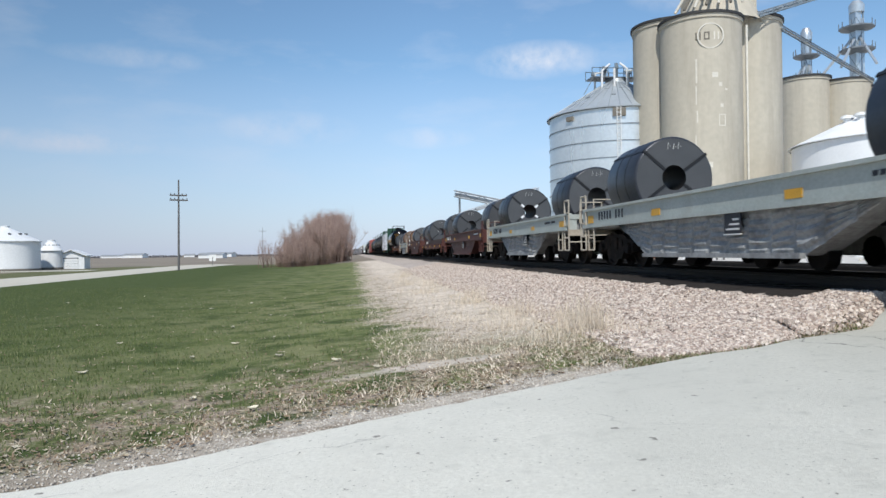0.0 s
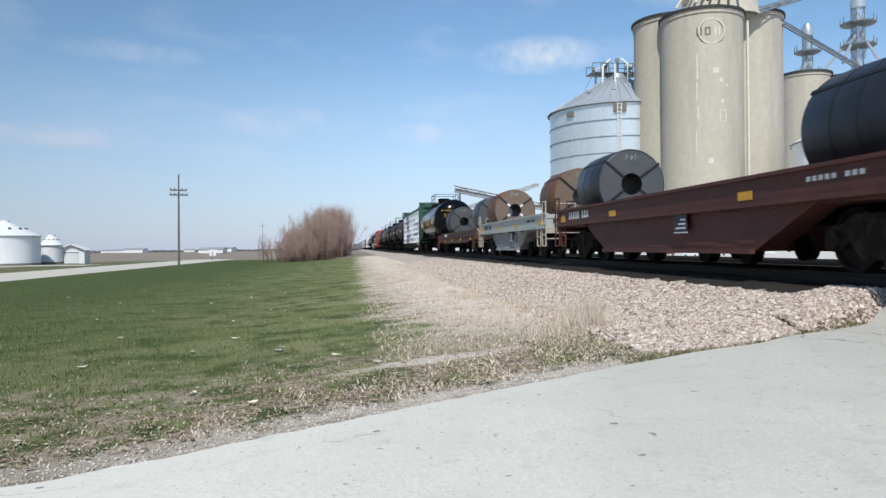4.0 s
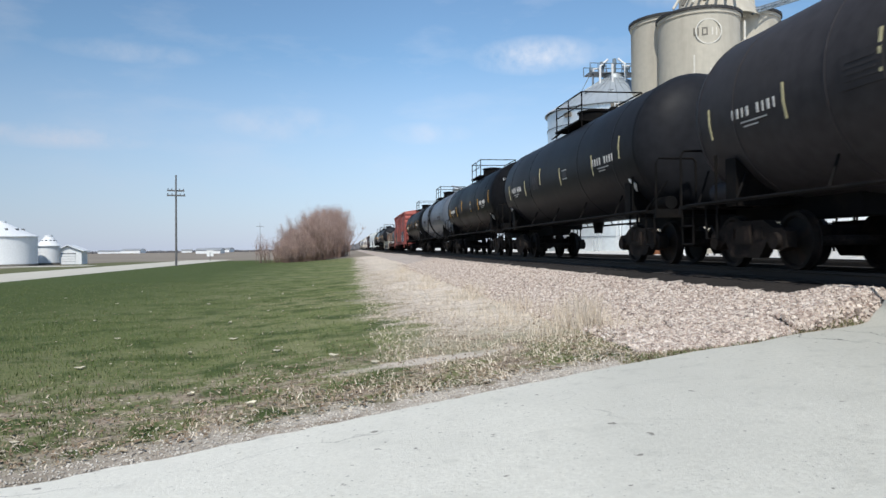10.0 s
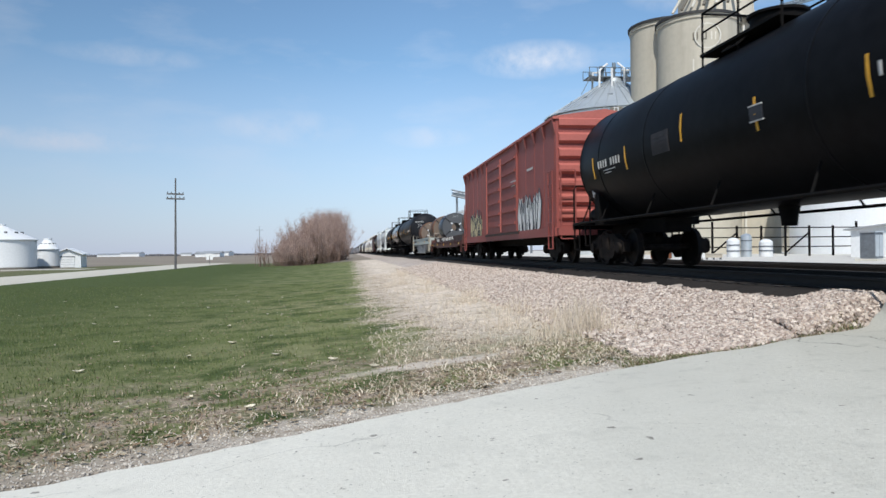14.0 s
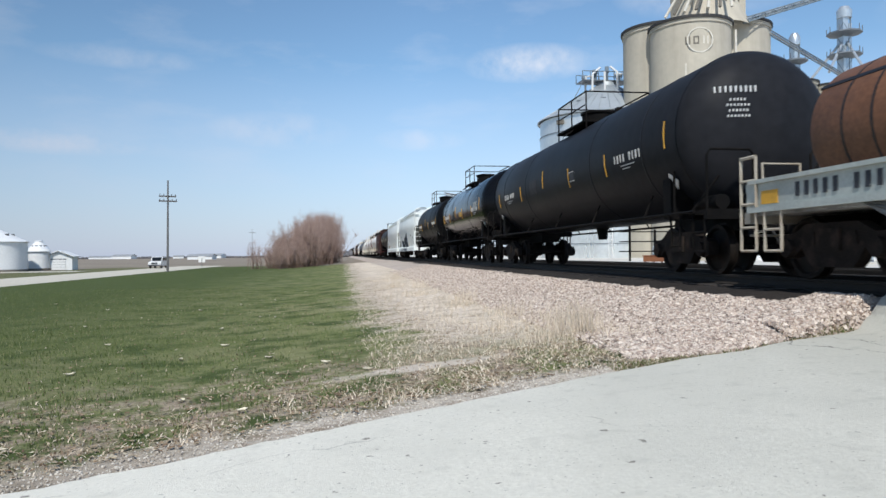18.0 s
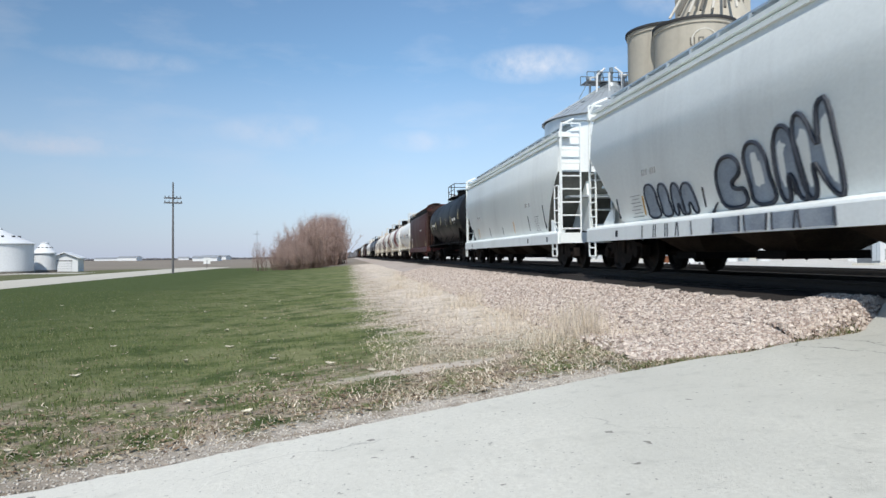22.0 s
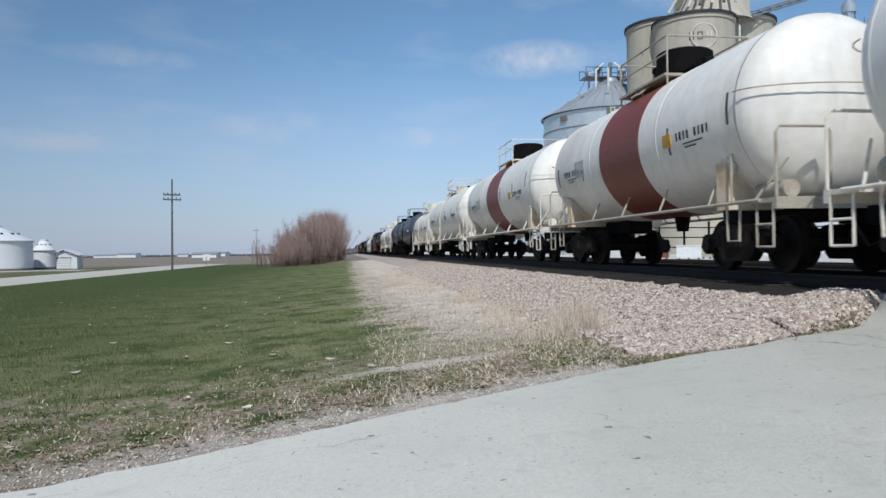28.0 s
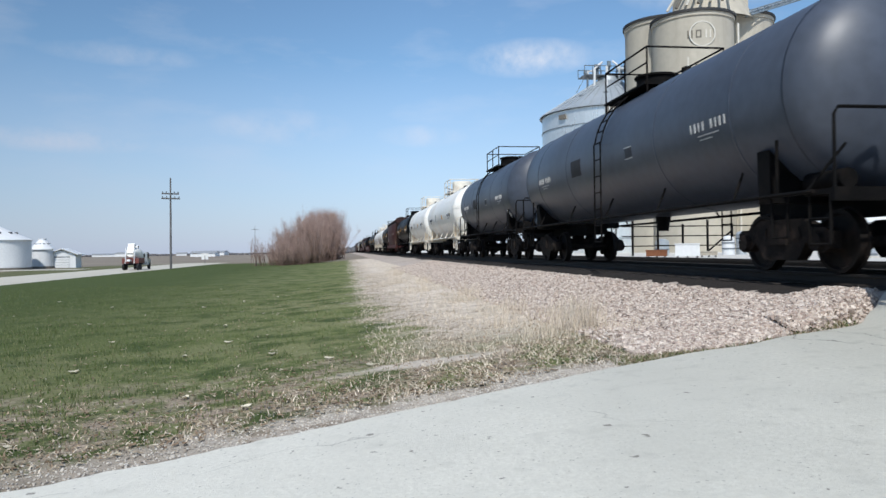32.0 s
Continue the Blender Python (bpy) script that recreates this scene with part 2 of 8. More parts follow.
M = {
    "tank_black": mat("tank_black", (0.0085, 0.009, 0.0105), 0.42, 0, 0.35, 0.8, 5, 0.01, (0.016, 0.015, 0.014), 0.35, streak=True, gloss=0.03),
    "tank_gloss": mat("tank_gloss", (0.004, 0.0045, 0.0058), 0.17, 0, 0.2, 0.8, 14, 0.02, (0.012, 0.012, 0.012), 0.2, gloss=0.16),
    "tank_dull": mat("tank_dull", (0.046, 0.043, 0.046), 0.5, 0, 0.25, 0.7, 5, 0.01, (0.042, 0.038, 0.036), 0.6, streak=True, gloss=0.05),
    "tank_charcoal": mat("tank_charcoal", (0.018, 0.019, 0.0225), 0.45, 0, 0.25, 0.7, 5, 0.01, (0.032, 0.030, 0.030), 0.4, streak=True, gloss=0.05),
    "tank_grey": mat("tank_grey", (0.105, 0.122, 0.15), 0.42, 0, 0.25, 0.8, 5, 0.01, (0.045, 0.047, 0.05), 0.5, streak=True, gloss=0.25),
    "tank_slate": mat("tank_slate", (0.066, 0.078, 0.105), 0.42, 0, 0.2, 0.8, 5, 0.01, (0.05, 0.05, 0.05), 0.35, streak=True),
    "tank_white": mat("tank_white", (0.88, 0.865, 0.82), 0.38, 0, 0.08, 0.8, 5, 0.01, (0.56, 0.44, 0.30), 0.45, streak=True),
    "tank_cream": mat("tank_cream", (0.86, 0.835, 0.77), 0.42, 0, 0.1, 0.8, 5, 0.01, (0.50, 0.39, 0.26), 0.5, streak=True),
    "band_red": mat("band_red", (0.225, 0.060, 0.040), 0.5, 0, 0.2, 0.9, 18, 0.05, (0.12, 0.035, 0.027), 0.5, streak=True),
    "black_steel": mat("black_steel", (0.007, 0.0068, 0.007), 0.7, 0.0, 0.4, 3, 40, 0.15, (0.022, 0.017, 0.014), 0.6, gloss=0.06),
    "truck_steel": mat("truck_steel", (0.017, 0.014, 0.0125), 0.8, 0.0, 0.5, 4, 40, 0.2, (0.060, 0.043, 0.034), 0.7, gloss=0.1),
    "wheel_steel": mat("wheel_steel", (0.010, 0.008, 0.007), 0.7, 0.0, 0.3, 5, 40, 0.1, (0.045, 0.028, 0.019), 0.5, gloss=0.2),
    "white_rail": mat("white_rail", (0.76, 0.72, 0.63), 0.5, 0, 0.15, 2, 30, 0.08, (0.36, 0.22, 0.11), 0.75),
    "stained_rail": mat("stained_rail", (0.78, 0.66, 0.48), 0.6, 0, 0.15, 2, 24, 0.08, (0.55, 0.30, 0.12), 0.8),
    "mark_amber": mat("mark_amber", (0.42, 0.24, 0.07), 0.6, 0, 0.2, 2, 30, 0.05),
    "tan_rail": mat("tan_rail", (0.44, 0.40, 0.33), 0.6, 0, 0.2, 3, 30, 0.1, (0.2, 0.12, 0.07), 0.5),
    "coil_grey": mat("coil_grey", (0.42, 0.455, 0.43), 0.6, 0, 0.18, 1.2, 22, 0.1, (0.30, 0.29, 0.26), 0.5, streak=True),
    "tub_grey": mat("tub_grey", (0.31, 0.315, 0.315), 0.72, 0, 0.35, 2.6, 16, 0.2, (0.10, 0.097, 0.095), 0.6),
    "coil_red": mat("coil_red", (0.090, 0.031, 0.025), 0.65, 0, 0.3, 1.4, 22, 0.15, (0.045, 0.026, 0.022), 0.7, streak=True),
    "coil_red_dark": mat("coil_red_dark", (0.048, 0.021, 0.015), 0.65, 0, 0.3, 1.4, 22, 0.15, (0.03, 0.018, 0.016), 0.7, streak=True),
    "rust_orange": mat("rust_orange", (0.20, 0.075, 0.03), 0.7, 0, 0.3, 2, 22, 0.15, (0.08, 0.03, 0.02), 0.6),
    "coil_steel": mat("coil_steel", (0.033, 0.037, 0.048), 0.40, 0.3, 0.25, 1.6, 18, 0.05, (0.09, 0.09, 0.09), 0.4, random_tint=0.25),
    "coil_face": mat("coil_face", (0.085, 0.088, 0.092), 0.5, 0.3, 0.15, 1.2, 60, 0.1, (0.08, 0.08, 0.085), 0.4, random_tint=0.2),
    "coil_rust": mat("coil_rust", (0.150, 0.068, 0.035), 0.6, 0.1, 0.35, 1.6, 18, 0.06, (0.05, 0.032, 0.026), 0.65, random_tint=0.15),
    "coil_rust_face": mat("coil_rust_face", (0.165, 0.122, 0.092), 0.6, 0.1, 0.2, 1.2, 60, 0.1, (0.10, 0.07, 0.052), 0.5),
    "strap": mat("strap", (0.012, 0.012, 0.013), 0.5, 0, 0.2, 6, 40, 0.05),
    "strap_white": mat("strap_white", (0.7, 0.7, 0.7), 0.5, 0, 0.1, 6, 40, 0.05),
    "beam_green": mat("beam_green", (0.036, 0.095, 0.066), 0.6, 0, 0.25, 1.5, 22, 0.1, (0.03, 0.05, 0.035), 0.6, streak=True),
    "beam_dirty": mat("beam_dirty", (0.008, 0.018, 0.013), 0.7, 0, 0.3, 1.5, 22, 0.1, (0.012, 0.014, 0.012), 0.7, streak=True, gloss=0.05),
    "wrap": mat("wrap", (0.80, 0.825, 0.88), 0.45, 0, 0.10, 3.0, 9, 0.9, random_tint=0.08),
    # dark blue of the print panels and of the film's painted crease shadows
    "wrap_print_shade": mat("wrap_print_shade", (0.042, 0.055, 0.100), 0.4, 0, 0.3, 3.0, 12, 0.4),
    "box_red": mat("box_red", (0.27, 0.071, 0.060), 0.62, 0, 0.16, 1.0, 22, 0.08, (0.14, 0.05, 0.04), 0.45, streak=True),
    # paler copy of box_red: sunlight on ends and roof put into the colour
    "box_red_lit": mat("box_red_lit", (0.40, 0.115, 0.092), 0.62, 0, 0.16, 1.0, 22, 0.08, (0.18, 0.06, 0.05), 0.4, streak=True),
    "hopper_grey": mat("hopper_grey", (0.88, 0.91, 0.885), 0.42, 0, 0.06, 0.7, 18, 0.03, (0.50, 0.50, 0.48), 0.4, streak=True),
    "hopper_brown": mat("hopper_brown", (0.080, 0.026, 0.024), 0.5, 0, 0.25, 0.8, 18, 0.05, (0.05, 0.026, 0.026), 0.6, streak=True, gloss=0.2),
    "mark_yellow": mat("mark_yellow", (0.62, 0.33, 0.03), 0.5, 0, 0.15, 6, 40, 0.03),
    "mark_white": mat("mark_white", (0.70, 0.70, 0.68), 0.6, 0, 0.15, 6, 40, 0.03),
    "mark_dark": mat("mark_dark", (0.03, 0.032, 0.04), 0.6, 0, 0.2, 6, 40, 0.03),
    "tank_ivory": mat("tank_ivory", (0.87, 0.845, 0.77), 0.42, 0, 0.1, 0.8, 5, 0.01, (0.42, 0.33, 0.21), 0.45, streak=True),
    "mark_cream": mat("mark_cream", (0.50, 0.45, 0.26), 0.6, 0, 0.2, 6, 40, 0.03),
    "lettering": mat("lettering", (0.50, 0.50, 0.49), 0.6, 0, 0.3, 8, 60, 0.03),
    "graffiti_fill": mat("graffiti_fill", (0.27, 0.31, 0.36), 0.6, 0, 0.3, 3, 30, 0.03, (0.45, 0.48, 0.5), 0.5),
    "graffiti_cream": mat("graffiti_cream", (0.60, 0.50, 0.27), 0.6, 0, 0.3, 3, 30, 0.03, (0.45, 0.30, 0.18), 0.5),
    "graffiti": mat("graffiti", (0.030, 0.035, 0.048), 0.6, 0, 0.3, 5, 40, 0.03),
    "concrete": mat("concrete", (0.475, 0.435, 0.355), 0.85, 0, 0.10, 0.35, 1.6, 0.12, (0.33, 0.295, 0.24), 0.75, streak=True),
    "concrete_dark": mat("concrete_dark", (0.17, 0.155, 0.13), 0.85, 0, 0.2, 0.5, 6, 0.2),
    "patch_pale": mat("patch_pale", (0.60, 0.57, 0.50), 0.85, 0, 0.15, 1.5, 8, 0.2),
    "galvanised": mat("galvanised", (0.62, 0.66, 0.68), 0.32, 0.65, 0.12, 0.35, 4, 0.05, (0.33, 0.36, 0.38), 0.35, streak=True),
    "bin_steel": mat("bin_steel", (0.74, 0.77, 0.77), 0.30, 0.6, 0.10, 0.35, 3, 0.0, (0.42, 0.46, 0.48), 0.3, streak=True),
    "galv_dark": mat("galv_dark", (0.20, 0.22, 0.24), 0.5, 0.5, 0.2, 1.0, 8, 0.05),
    "white_steel": mat("white_steel", (0.72, 0.73, 0.73), 0.45, 0.0, 0.08, 0.4, 6, 0.05, (0.5, 0.5, 0.48), 0.3, streak=True),
    "blue_grey_steel": mat("blue_grey_steel", (0.22, 0.27, 0.31), 0.5, 0.3, 0.15, 1, 10, 0.05),
    "wood_pole": mat("wood_pole", (0.125, 0.122, 0.122), 0.85, 0, 0.25, 2, 30, 0.3),
    "tie_wood": mat("tie_wood", (0.035, 0.030, 0.027), 0.9, 0, 0.3, 3, 30, 0.4, random_tint=0.3),
    "rail_steel": mat("rail_steel", (0.022, 0.018, 0.015), 0.75, 0.0, 0.3, 5, 40, 0.15),
    "roof_grey": mat("roof_grey", (0.35, 0.36, 0.37), 0.5, 0.2, 0.15, 0.6, 8, 0.05),
    "door_dark": mat("door_dark", (0.07, 0.075, 0.08), 0.5, 0, 0.2, 2, 20, 0.05),
    "rubber": mat("rubber", (0.018, 0.018, 0.018), 0.8, 0, 0.2, 6, 40, 0.1),
    "car_white": mat("car_white", (0.75, 0.75, 0.75), 0.25, 0, 0.05, 2, 20, 0.0),
    "car_red": mat("car_red", (0.16, 0.05, 0.04), 0.4, 0, 0.1, 2, 20, 0.0),
    "dark_glass": mat("dark_glass", (0.012, 0.014, 0.016), 0.08, 0, 0.05, 2, 20, 0.0),
    "bark": mat("bark", (0.17, 0.115, 0.09), 0.9, 0, 0.35, 0.5, 20, 0.2),
    # streaked grey for the sloped ends, darkened by their shade
    "slope_shade": mat("slope_shade", (0.17, 0.175, 0.155), 0.75, 0, 0.35, 1.2, 18, 0.1, (0.09, 0.085, 0.07), 0.6, streak=True, gloss=0.15),
    # streaked brown of chutes and end floors, with underside shade in the colour
    "shaded_hopper": mat("shaded_hopper", (0.040, 0.030, 0.024), 0.75, 0, 0.45, 1.4, 18, 0.12, (0.10, 0.085, 0.07), 0.45, streak=True, gloss=0.1),
    "bin_white": mat("bin_white", (0.86, 0.87, 0.87), 0.4, 0.0, 0.05, 0.4, 6, 0.03, (0.62, 0.62, 0.6), 0.3, streak=True),
    "roof_steel": mat("roof_steel", (0.44, 0.48, 0.51), 0.45, 0.4, 0.12, 0.4, 5, 0.05, (0.30, 0.33, 0.35), 0.4),
    "rim_dark": mat("rim_dark", (0.035, 0.034, 0.034), 0.7, 0, 0.3, 1.0, 8, 0.1),
    "dry_leaf": mat("dry_leaf", (0.56, 0.51, 0.40), 0.8, 0, 0.25, 14, 60, 0.1, random_tint=0.25),
    "far_trees": mat("far_trees", (0.12, 0.118, 0.125), 0.95, 0, 0.3, 0.02, 0.4, 0.0),
}


def ramp_mix(n, l, src, lo, hi, a, b):
    """Mix of colour sockets or values a to b as src goes from lo to hi."""
    r = n.new("ShaderNodeMapRange")
    r.inputs["From Min"].default_value, r.inputs["From Max"].default_value = lo, hi
    l.new(src, r.inputs["Value"])
    x = n.new("ShaderNodeMixRGB")
    l.new(r.outputs["Result"], x.inputs["Fac"])
    for k, v in (("Color1", a), ("Color2", b)):
        if isinstance(v, tuple):
            x.inputs[k].default_value = (*v, 1)
        else:
            l.new(v, x.inputs[k])
    return x.outputs["Color"]


def tex(n, l, vec, scale, detail=5, rough=0.55):
    t = n.new("ShaderNodeTexNoise")
    t.inputs["Scale"].default_value, t.inputs["Detail"].default_value, t.inputs["Roughness"].default_value = scale, detail, rough
    l.new(vec, t.inputs["Vector"])
    return t.outputs["Fac"]


def math_node(n, l, op, a, b):
    m = n.new("ShaderNodeMath")
    m.operation = op
    for i, v in enumerate((a, b)):
        if isinstance(v, (int, float)):
            m.inputs[i].default_value = v
        else:
            l.new(v, m.inputs[i])
    return m.outputs[0]


def ground_material():
    """Lawn, dry verge, ploughed fields and the gravel yard, by their place in the plan, with ragged borders."""
    m = bpy.data.materials.new("ground_cover")
    m.use_nodes = True
    n, l = m.node_tree.nodes, m.node_tree.links
    b = n["Principled BSDF"]
    b.inputs["Roughness"].default_value = 0.95
    b.inputs["Specular IOR Level"].default_value = 0.1
    geo = n.new("ShaderNodeNewGeometry")
    sep = n.new("ShaderNodeSeparateXYZ")
    l.new(geo.outputs["Position"], sep.inputs[0])
    pos, X, Y = geo.outputs["Position"], sep.outputs["X"], sep.outputs["Y"]
    n1, n2, n3, n4 = tex(n, l, pos, 0.35), tex(n, l, pos, 2.2, 7, 0.65), tex(n, l, pos, 14, 5, 0.7), tex(n, l, pos, 0.05)
    green = ramp_mix(n, l, n3, 0.35, 0.65, (0.112, 0.138, 0.048), (0.24, 0.255, 0.112))
    green = ramp_mix(n, l, n1, 0.42, 0.68, green, (0.24, 0.235, 0.125))
    green = ramp_mix(n, l, math_node(n, l, "ADD", X, math_node(n, l, "MULTIPLY", math_node(n, l, "SUBTRACT", n1, 0.5), 6.0)), -9.0, 0.5, ramp_mix(n, l, n3, 0.3, 0.7, (0.045, 0.064, 0.021), (0.102, 0.124, 0.045)), green)
    green = ramp_mix(n, l, tex(n, l, pos, 1.1, 6, 0.65), 0.47, 0.62, green, (0.066, 0.090, 0.031))
    straw = ramp_mix(n, l, n3, 0.3, 0.7, (0.52, 0.44, 0.36), (0.84, 0.75, 0.645))
    straw = ramp_mix(n, l, n2, 0.46, 0.70, straw, (0.36, 0.30, 0.235))
    straw = ramp_mix(n, l, tex(n, l, pos, 0.9, 6, 0.7), 0.52, 0.66, straw, (0.46, 0.40, 0.31))
    gravel = ramp_mix(n, l, n3, 0.3, 0.7, (0.38, 0.335, 0.28), (0.60, 0.55, 0.485))
    gravel = ramp_mix(n, l, n2, 0.50, 0.64, gravel, (0.25, 0.20, 0.15))
    gravel = ramp_mix(n, l, math_node(n, l, "ADD", X, math_node(n, l, "MULTIPLY", n1, 1.5)), -1.8, 0.6, ramp_mix(n, l, n2, 0.35, 0.6, (0.21, 0.175, 0.13), (0.40, 0.35, 0.29)), gravel)
    field = ramp_mix(n, l, n4, 0.35, 0.65, (0.215, 0.185, 0.155), (0.27, 0.235, 0.19))
    yard = ramp_mix(n, l, n2, 0.3, 0.7, (0.50, 0.48, 0.44), (0.66, 0.64, 0.60))
    # the lawn thins out towards the gravel shoulder of the crossing road and the railway's dry verge
    wob = math_node(n, l, "MULTIPLY", math_node(n, l, "SUBTRACT", n2, 0.5), 2.4)
    wob = math_node(n, l, "ADD", wob, math_node(n, l, "MULTIPLY", math_node(n, l, "SUBTRACT", n3, 0.5), 1.5))
    lobe = math_node(n, l, "MINIMUM", math_node(n, l, "MAXIMUM", math_node(n, l, "MULTIPLY", math_node(n, l, "SUBTRACT", 13.0, Y), 0.2), 0.0), 0.35)
    wide = math_node(n, l, "MULTIPLY", math_node(n, l, "SUBTRACT", n1, 0.5), 3.0)
    xe = math_node(n, l, "SUBTRACT", math_node(n, l, "ADD", math_node(n, l, "ADD", X, wob), wide), lobe)
    soil = ramp_mix(n, l, n3, 0.35, 0.65, (0.16, 0.125, 0.09), (0.47, 0.39, 0.305))
    edge = ramp_mix(n, l, n2, 0.40, 0.58, soil, straw)
    grass = ramp_mix(n, l, xe, 0.3, 0.9, green, edge)
    grass = ramp_mix(n, l, xe, 1.1, 1.7, grass, straw)
    rd = math_node(n, l, "SUBTRACT", Y, math_node(n, l, "MULTIPLY", X, 0.36))
    rde = math_node(n, l, "ADD", rd, math_node(n, l, "MULTIPLY", wob, 0.55))
    worn = ramp_mix(n, l, n2, 0.40, 0.56, soil, green)
    grass = ramp_mix(n, l, math_node(n, l, "ADD", rd, math_node(n, l, "MULTIPLY", wob, 1.6)), 7.3, 10.2, worn, grass)
    grass = ramp_mix(n, l, rde, 6.0, 6.4, gravel, grass)
    along = math_node(n, l, "POWER", math_node(n, l, "ABSOLUTE", math_node(n, l, "SUBTRACT", X, 0.85), 0.0), 2.0)
    across = math_node(n, l, "POWER", math_node(n, l, "ABSOLUTE", math_node(n, l, "MULTIPLY", math_node(n, l, "SUBTRACT", math_node(n, l, "SUBTRACT", Y, math_node(n, l, "MULTIPLY", X, 0.25)), 7.75), 4.2), 0.0), 2.0)
    bare = math_node(n, l, "ADD", math_node(n, l, "ADD", along, across), math_node(n, l, "MULTIPLY", wob, 1.3))
    grass = ramp_mix(n, l, bare, 0.3, 1.3, ramp_mix(n, l, n3, 0.3, 0.7, (0.46, 0.395, 0.33), (0.64, 0.575, 0.495)), grass)
    grass = ramp_mix(n, l, math_node(n, l, "ADD", X, math_node(n, l, "MULTIPLY", n1, 3.0)), -22.0, -21.0, field, grass)
    ditch = ramp_mix(n, l, n2, 0.35, 0.65, (0.085, 0.10, 0.045), (0.17, 0.165, 0.09))
    grass = ramp_mix(n, l, math_node(n, l, "ABSOLUTE", math_node(n, l, "ADD", X, 27.5), 0.0), 4.0, 5.5, ditch, grass)
    far = ramp_mix(n, l, math_node(n, l, "ADD", Y, math_node(n, l, "MULTIPLY", n1, 30.0)), 112, 124, grass, field)
    out = ramp_mix(n, l, X, 9.5, 10.5, far, yard)
    out = ramp_mix(n, l, X, 140, 150, out, field)
    l.new(out, b.inputs["Base Color"])
    bp = n.new("ShaderNodeBump")
    bp.inputs["Strength"].default_value, bp.inputs["Distance"].default_value = 0.7, 0.06
    l.new(n3, bp.inputs["Height"])
    l.new(bp.outputs["Normal"], b.inputs["Normal"])
    return m


def stone_material(name, lo, hi, fine_scale, crack=0.0):
    m = bpy.data.materials.new(name)
    m.use_nodes = True
    n, l = m.node_tree.nodes, m.node_tree.links
    b = n["Principled BSDF"]
    b.inputs["Roughness"].default_value = 0.9
    b.inputs["Specular IOR Level"].default_value = 0.2
    geo = n.new("ShaderNodeNewGeometry")
    pos = geo.outputs["Position"]
    a, c = tex(n, l, pos, fine_scale, 6, 0.7), tex(n, l, pos, 0.6, 6)
    col = ramp_mix(n, l, a, 0.3, 0.7, lo, hi)
    col = ramp_mix(n, l, c, 0.35, 0.75, col, tuple(v * 0.80 for v in hi))
    col = ramp_mix(n, l, tex(n, l, pos, 3.5, 6, 0.7), 0.56, 0.80, col, tuple(v * 0.62 for v in hi))
    if crack:
        v = n.new("ShaderNodeTexVoronoi")
        v.feature = "DISTANCE_TO_EDGE"
        v.inputs["Scale"].default_value = 0.33
        w = n.new("ShaderNodeVectorMath")
        w.operation = "ADD"
        wt = n.new("ShaderNodeTexNoise")
        wt.inputs["Scale"].default_value, wt.inputs["Detail"].default_value = 1.5, 6
        l.new(pos, wt.inputs["Vector"])
        l.new(pos, w.inputs[0])
        l.new(wt.outputs["Color"], w.inputs[1])
        l.new(w.outputs["Vector"], v.inputs["Vector"])
        keep = ramp_mix(n, l, tex(n, l, pos, 0.4, 3), 0.44, 0.56, (0, 0, 0), (1, 1, 1))
        line = ramp_mix(n, l, v.outputs["Distance"], 0.0008, 0.0045, (crack, crack, crack), (0, 0, 0))
        fac = n.new("ShaderNodeMixRGB")
        fac.blend_type = "MULTIPLY"
        fac.inputs["Fac"].default_value = 1
        l.new(line, fac.inputs["Color1"])
        l.new(keep, fac.inputs["Color2"])
        mx = n.new("ShaderNodeMixRGB")
        l.new(fac.outputs["Color"], mx.inputs["Fac"])
        l.new(col, mx.inputs["Color1"])
        mx.inputs["Color2"].default_value = (0.17, 0.16, 0.15, 1)
        col = mx.outputs["Color"]
        col = ramp_mix(n, l, tex(n, l, pos, 9, 3), 0.69, 0.73, col, (0.25, 0.235, 0.21))
        old = n.new("ShaderNodeSeparateXYZ")
        l.new(pos, old.inputs[0])
        span = math_node(n, l, "ADD", old.outputs["X"], math_node(n, l, "MULTIPLY", tex(n, l, pos, 0.8, 5), 4.0))
        worn = n.new("ShaderNodeMixRGB")
        worn.blend_type = "MULTIPLY"
        worn.inputs["Fac"].default_value = 1
        l.new(col, worn.inputs["Color1"])
        l.new(ramp_mix(n, l, span, 0.5, 7.0, (1.14, 1.14, 1.13), (0.80, 0.81, 0.80)), worn.inputs["Color2"])
        col = ramp_mix(n, l, tex(n, l, pos, 34, 3), 0.66, 0.72, worn.outputs["Color"], (0.30, 0.29, 0.26))
    l.new(col, b.inputs["Base Color"])
    bp = n.new("ShaderNodeBump")
    bp.inputs["Strength"].default_value, bp.inputs["Distance"].default_value = 0.5, 0.02
    l.new(a, bp.inputs["Height"])
    l.new(bp.outputs["Normal"], b.inputs["Normal"])
    return m


def island_material(name, colours, rough=0.9, translucent=False):
    """Scattered small pieces: each island takes its own colour between the two given."""
    m = bpy.data.materials.new(name)
    m.use_nodes = True
    n, l = m.node_tree.nodes, m.node_tree.links
    b = n["Principled BSDF"]
    b.inputs["Roughness"].default_value = rough
    b.inputs["Specular IOR Level"].default_value = 0.15
    geo = n.new("ShaderNodeNewGeometry")
    r = n.new("ShaderNodeValToRGB")
    r.color_ramp.elements[0].color, r.color_ramp.elements[1].color = (*colours[0], 1), (*colours[-1], 1)
    for i, c in enumerate(colours[1:-1]):
        r.color_ramp.elements.new((i + 1) / (len(colours) - 1)).color = (*c, 1)
    l.new(geo.outputs["Random Per Island"], r.inputs["Fac"])
    l.new(r.outputs["Color"], b.inputs["Base Color"])
    return m


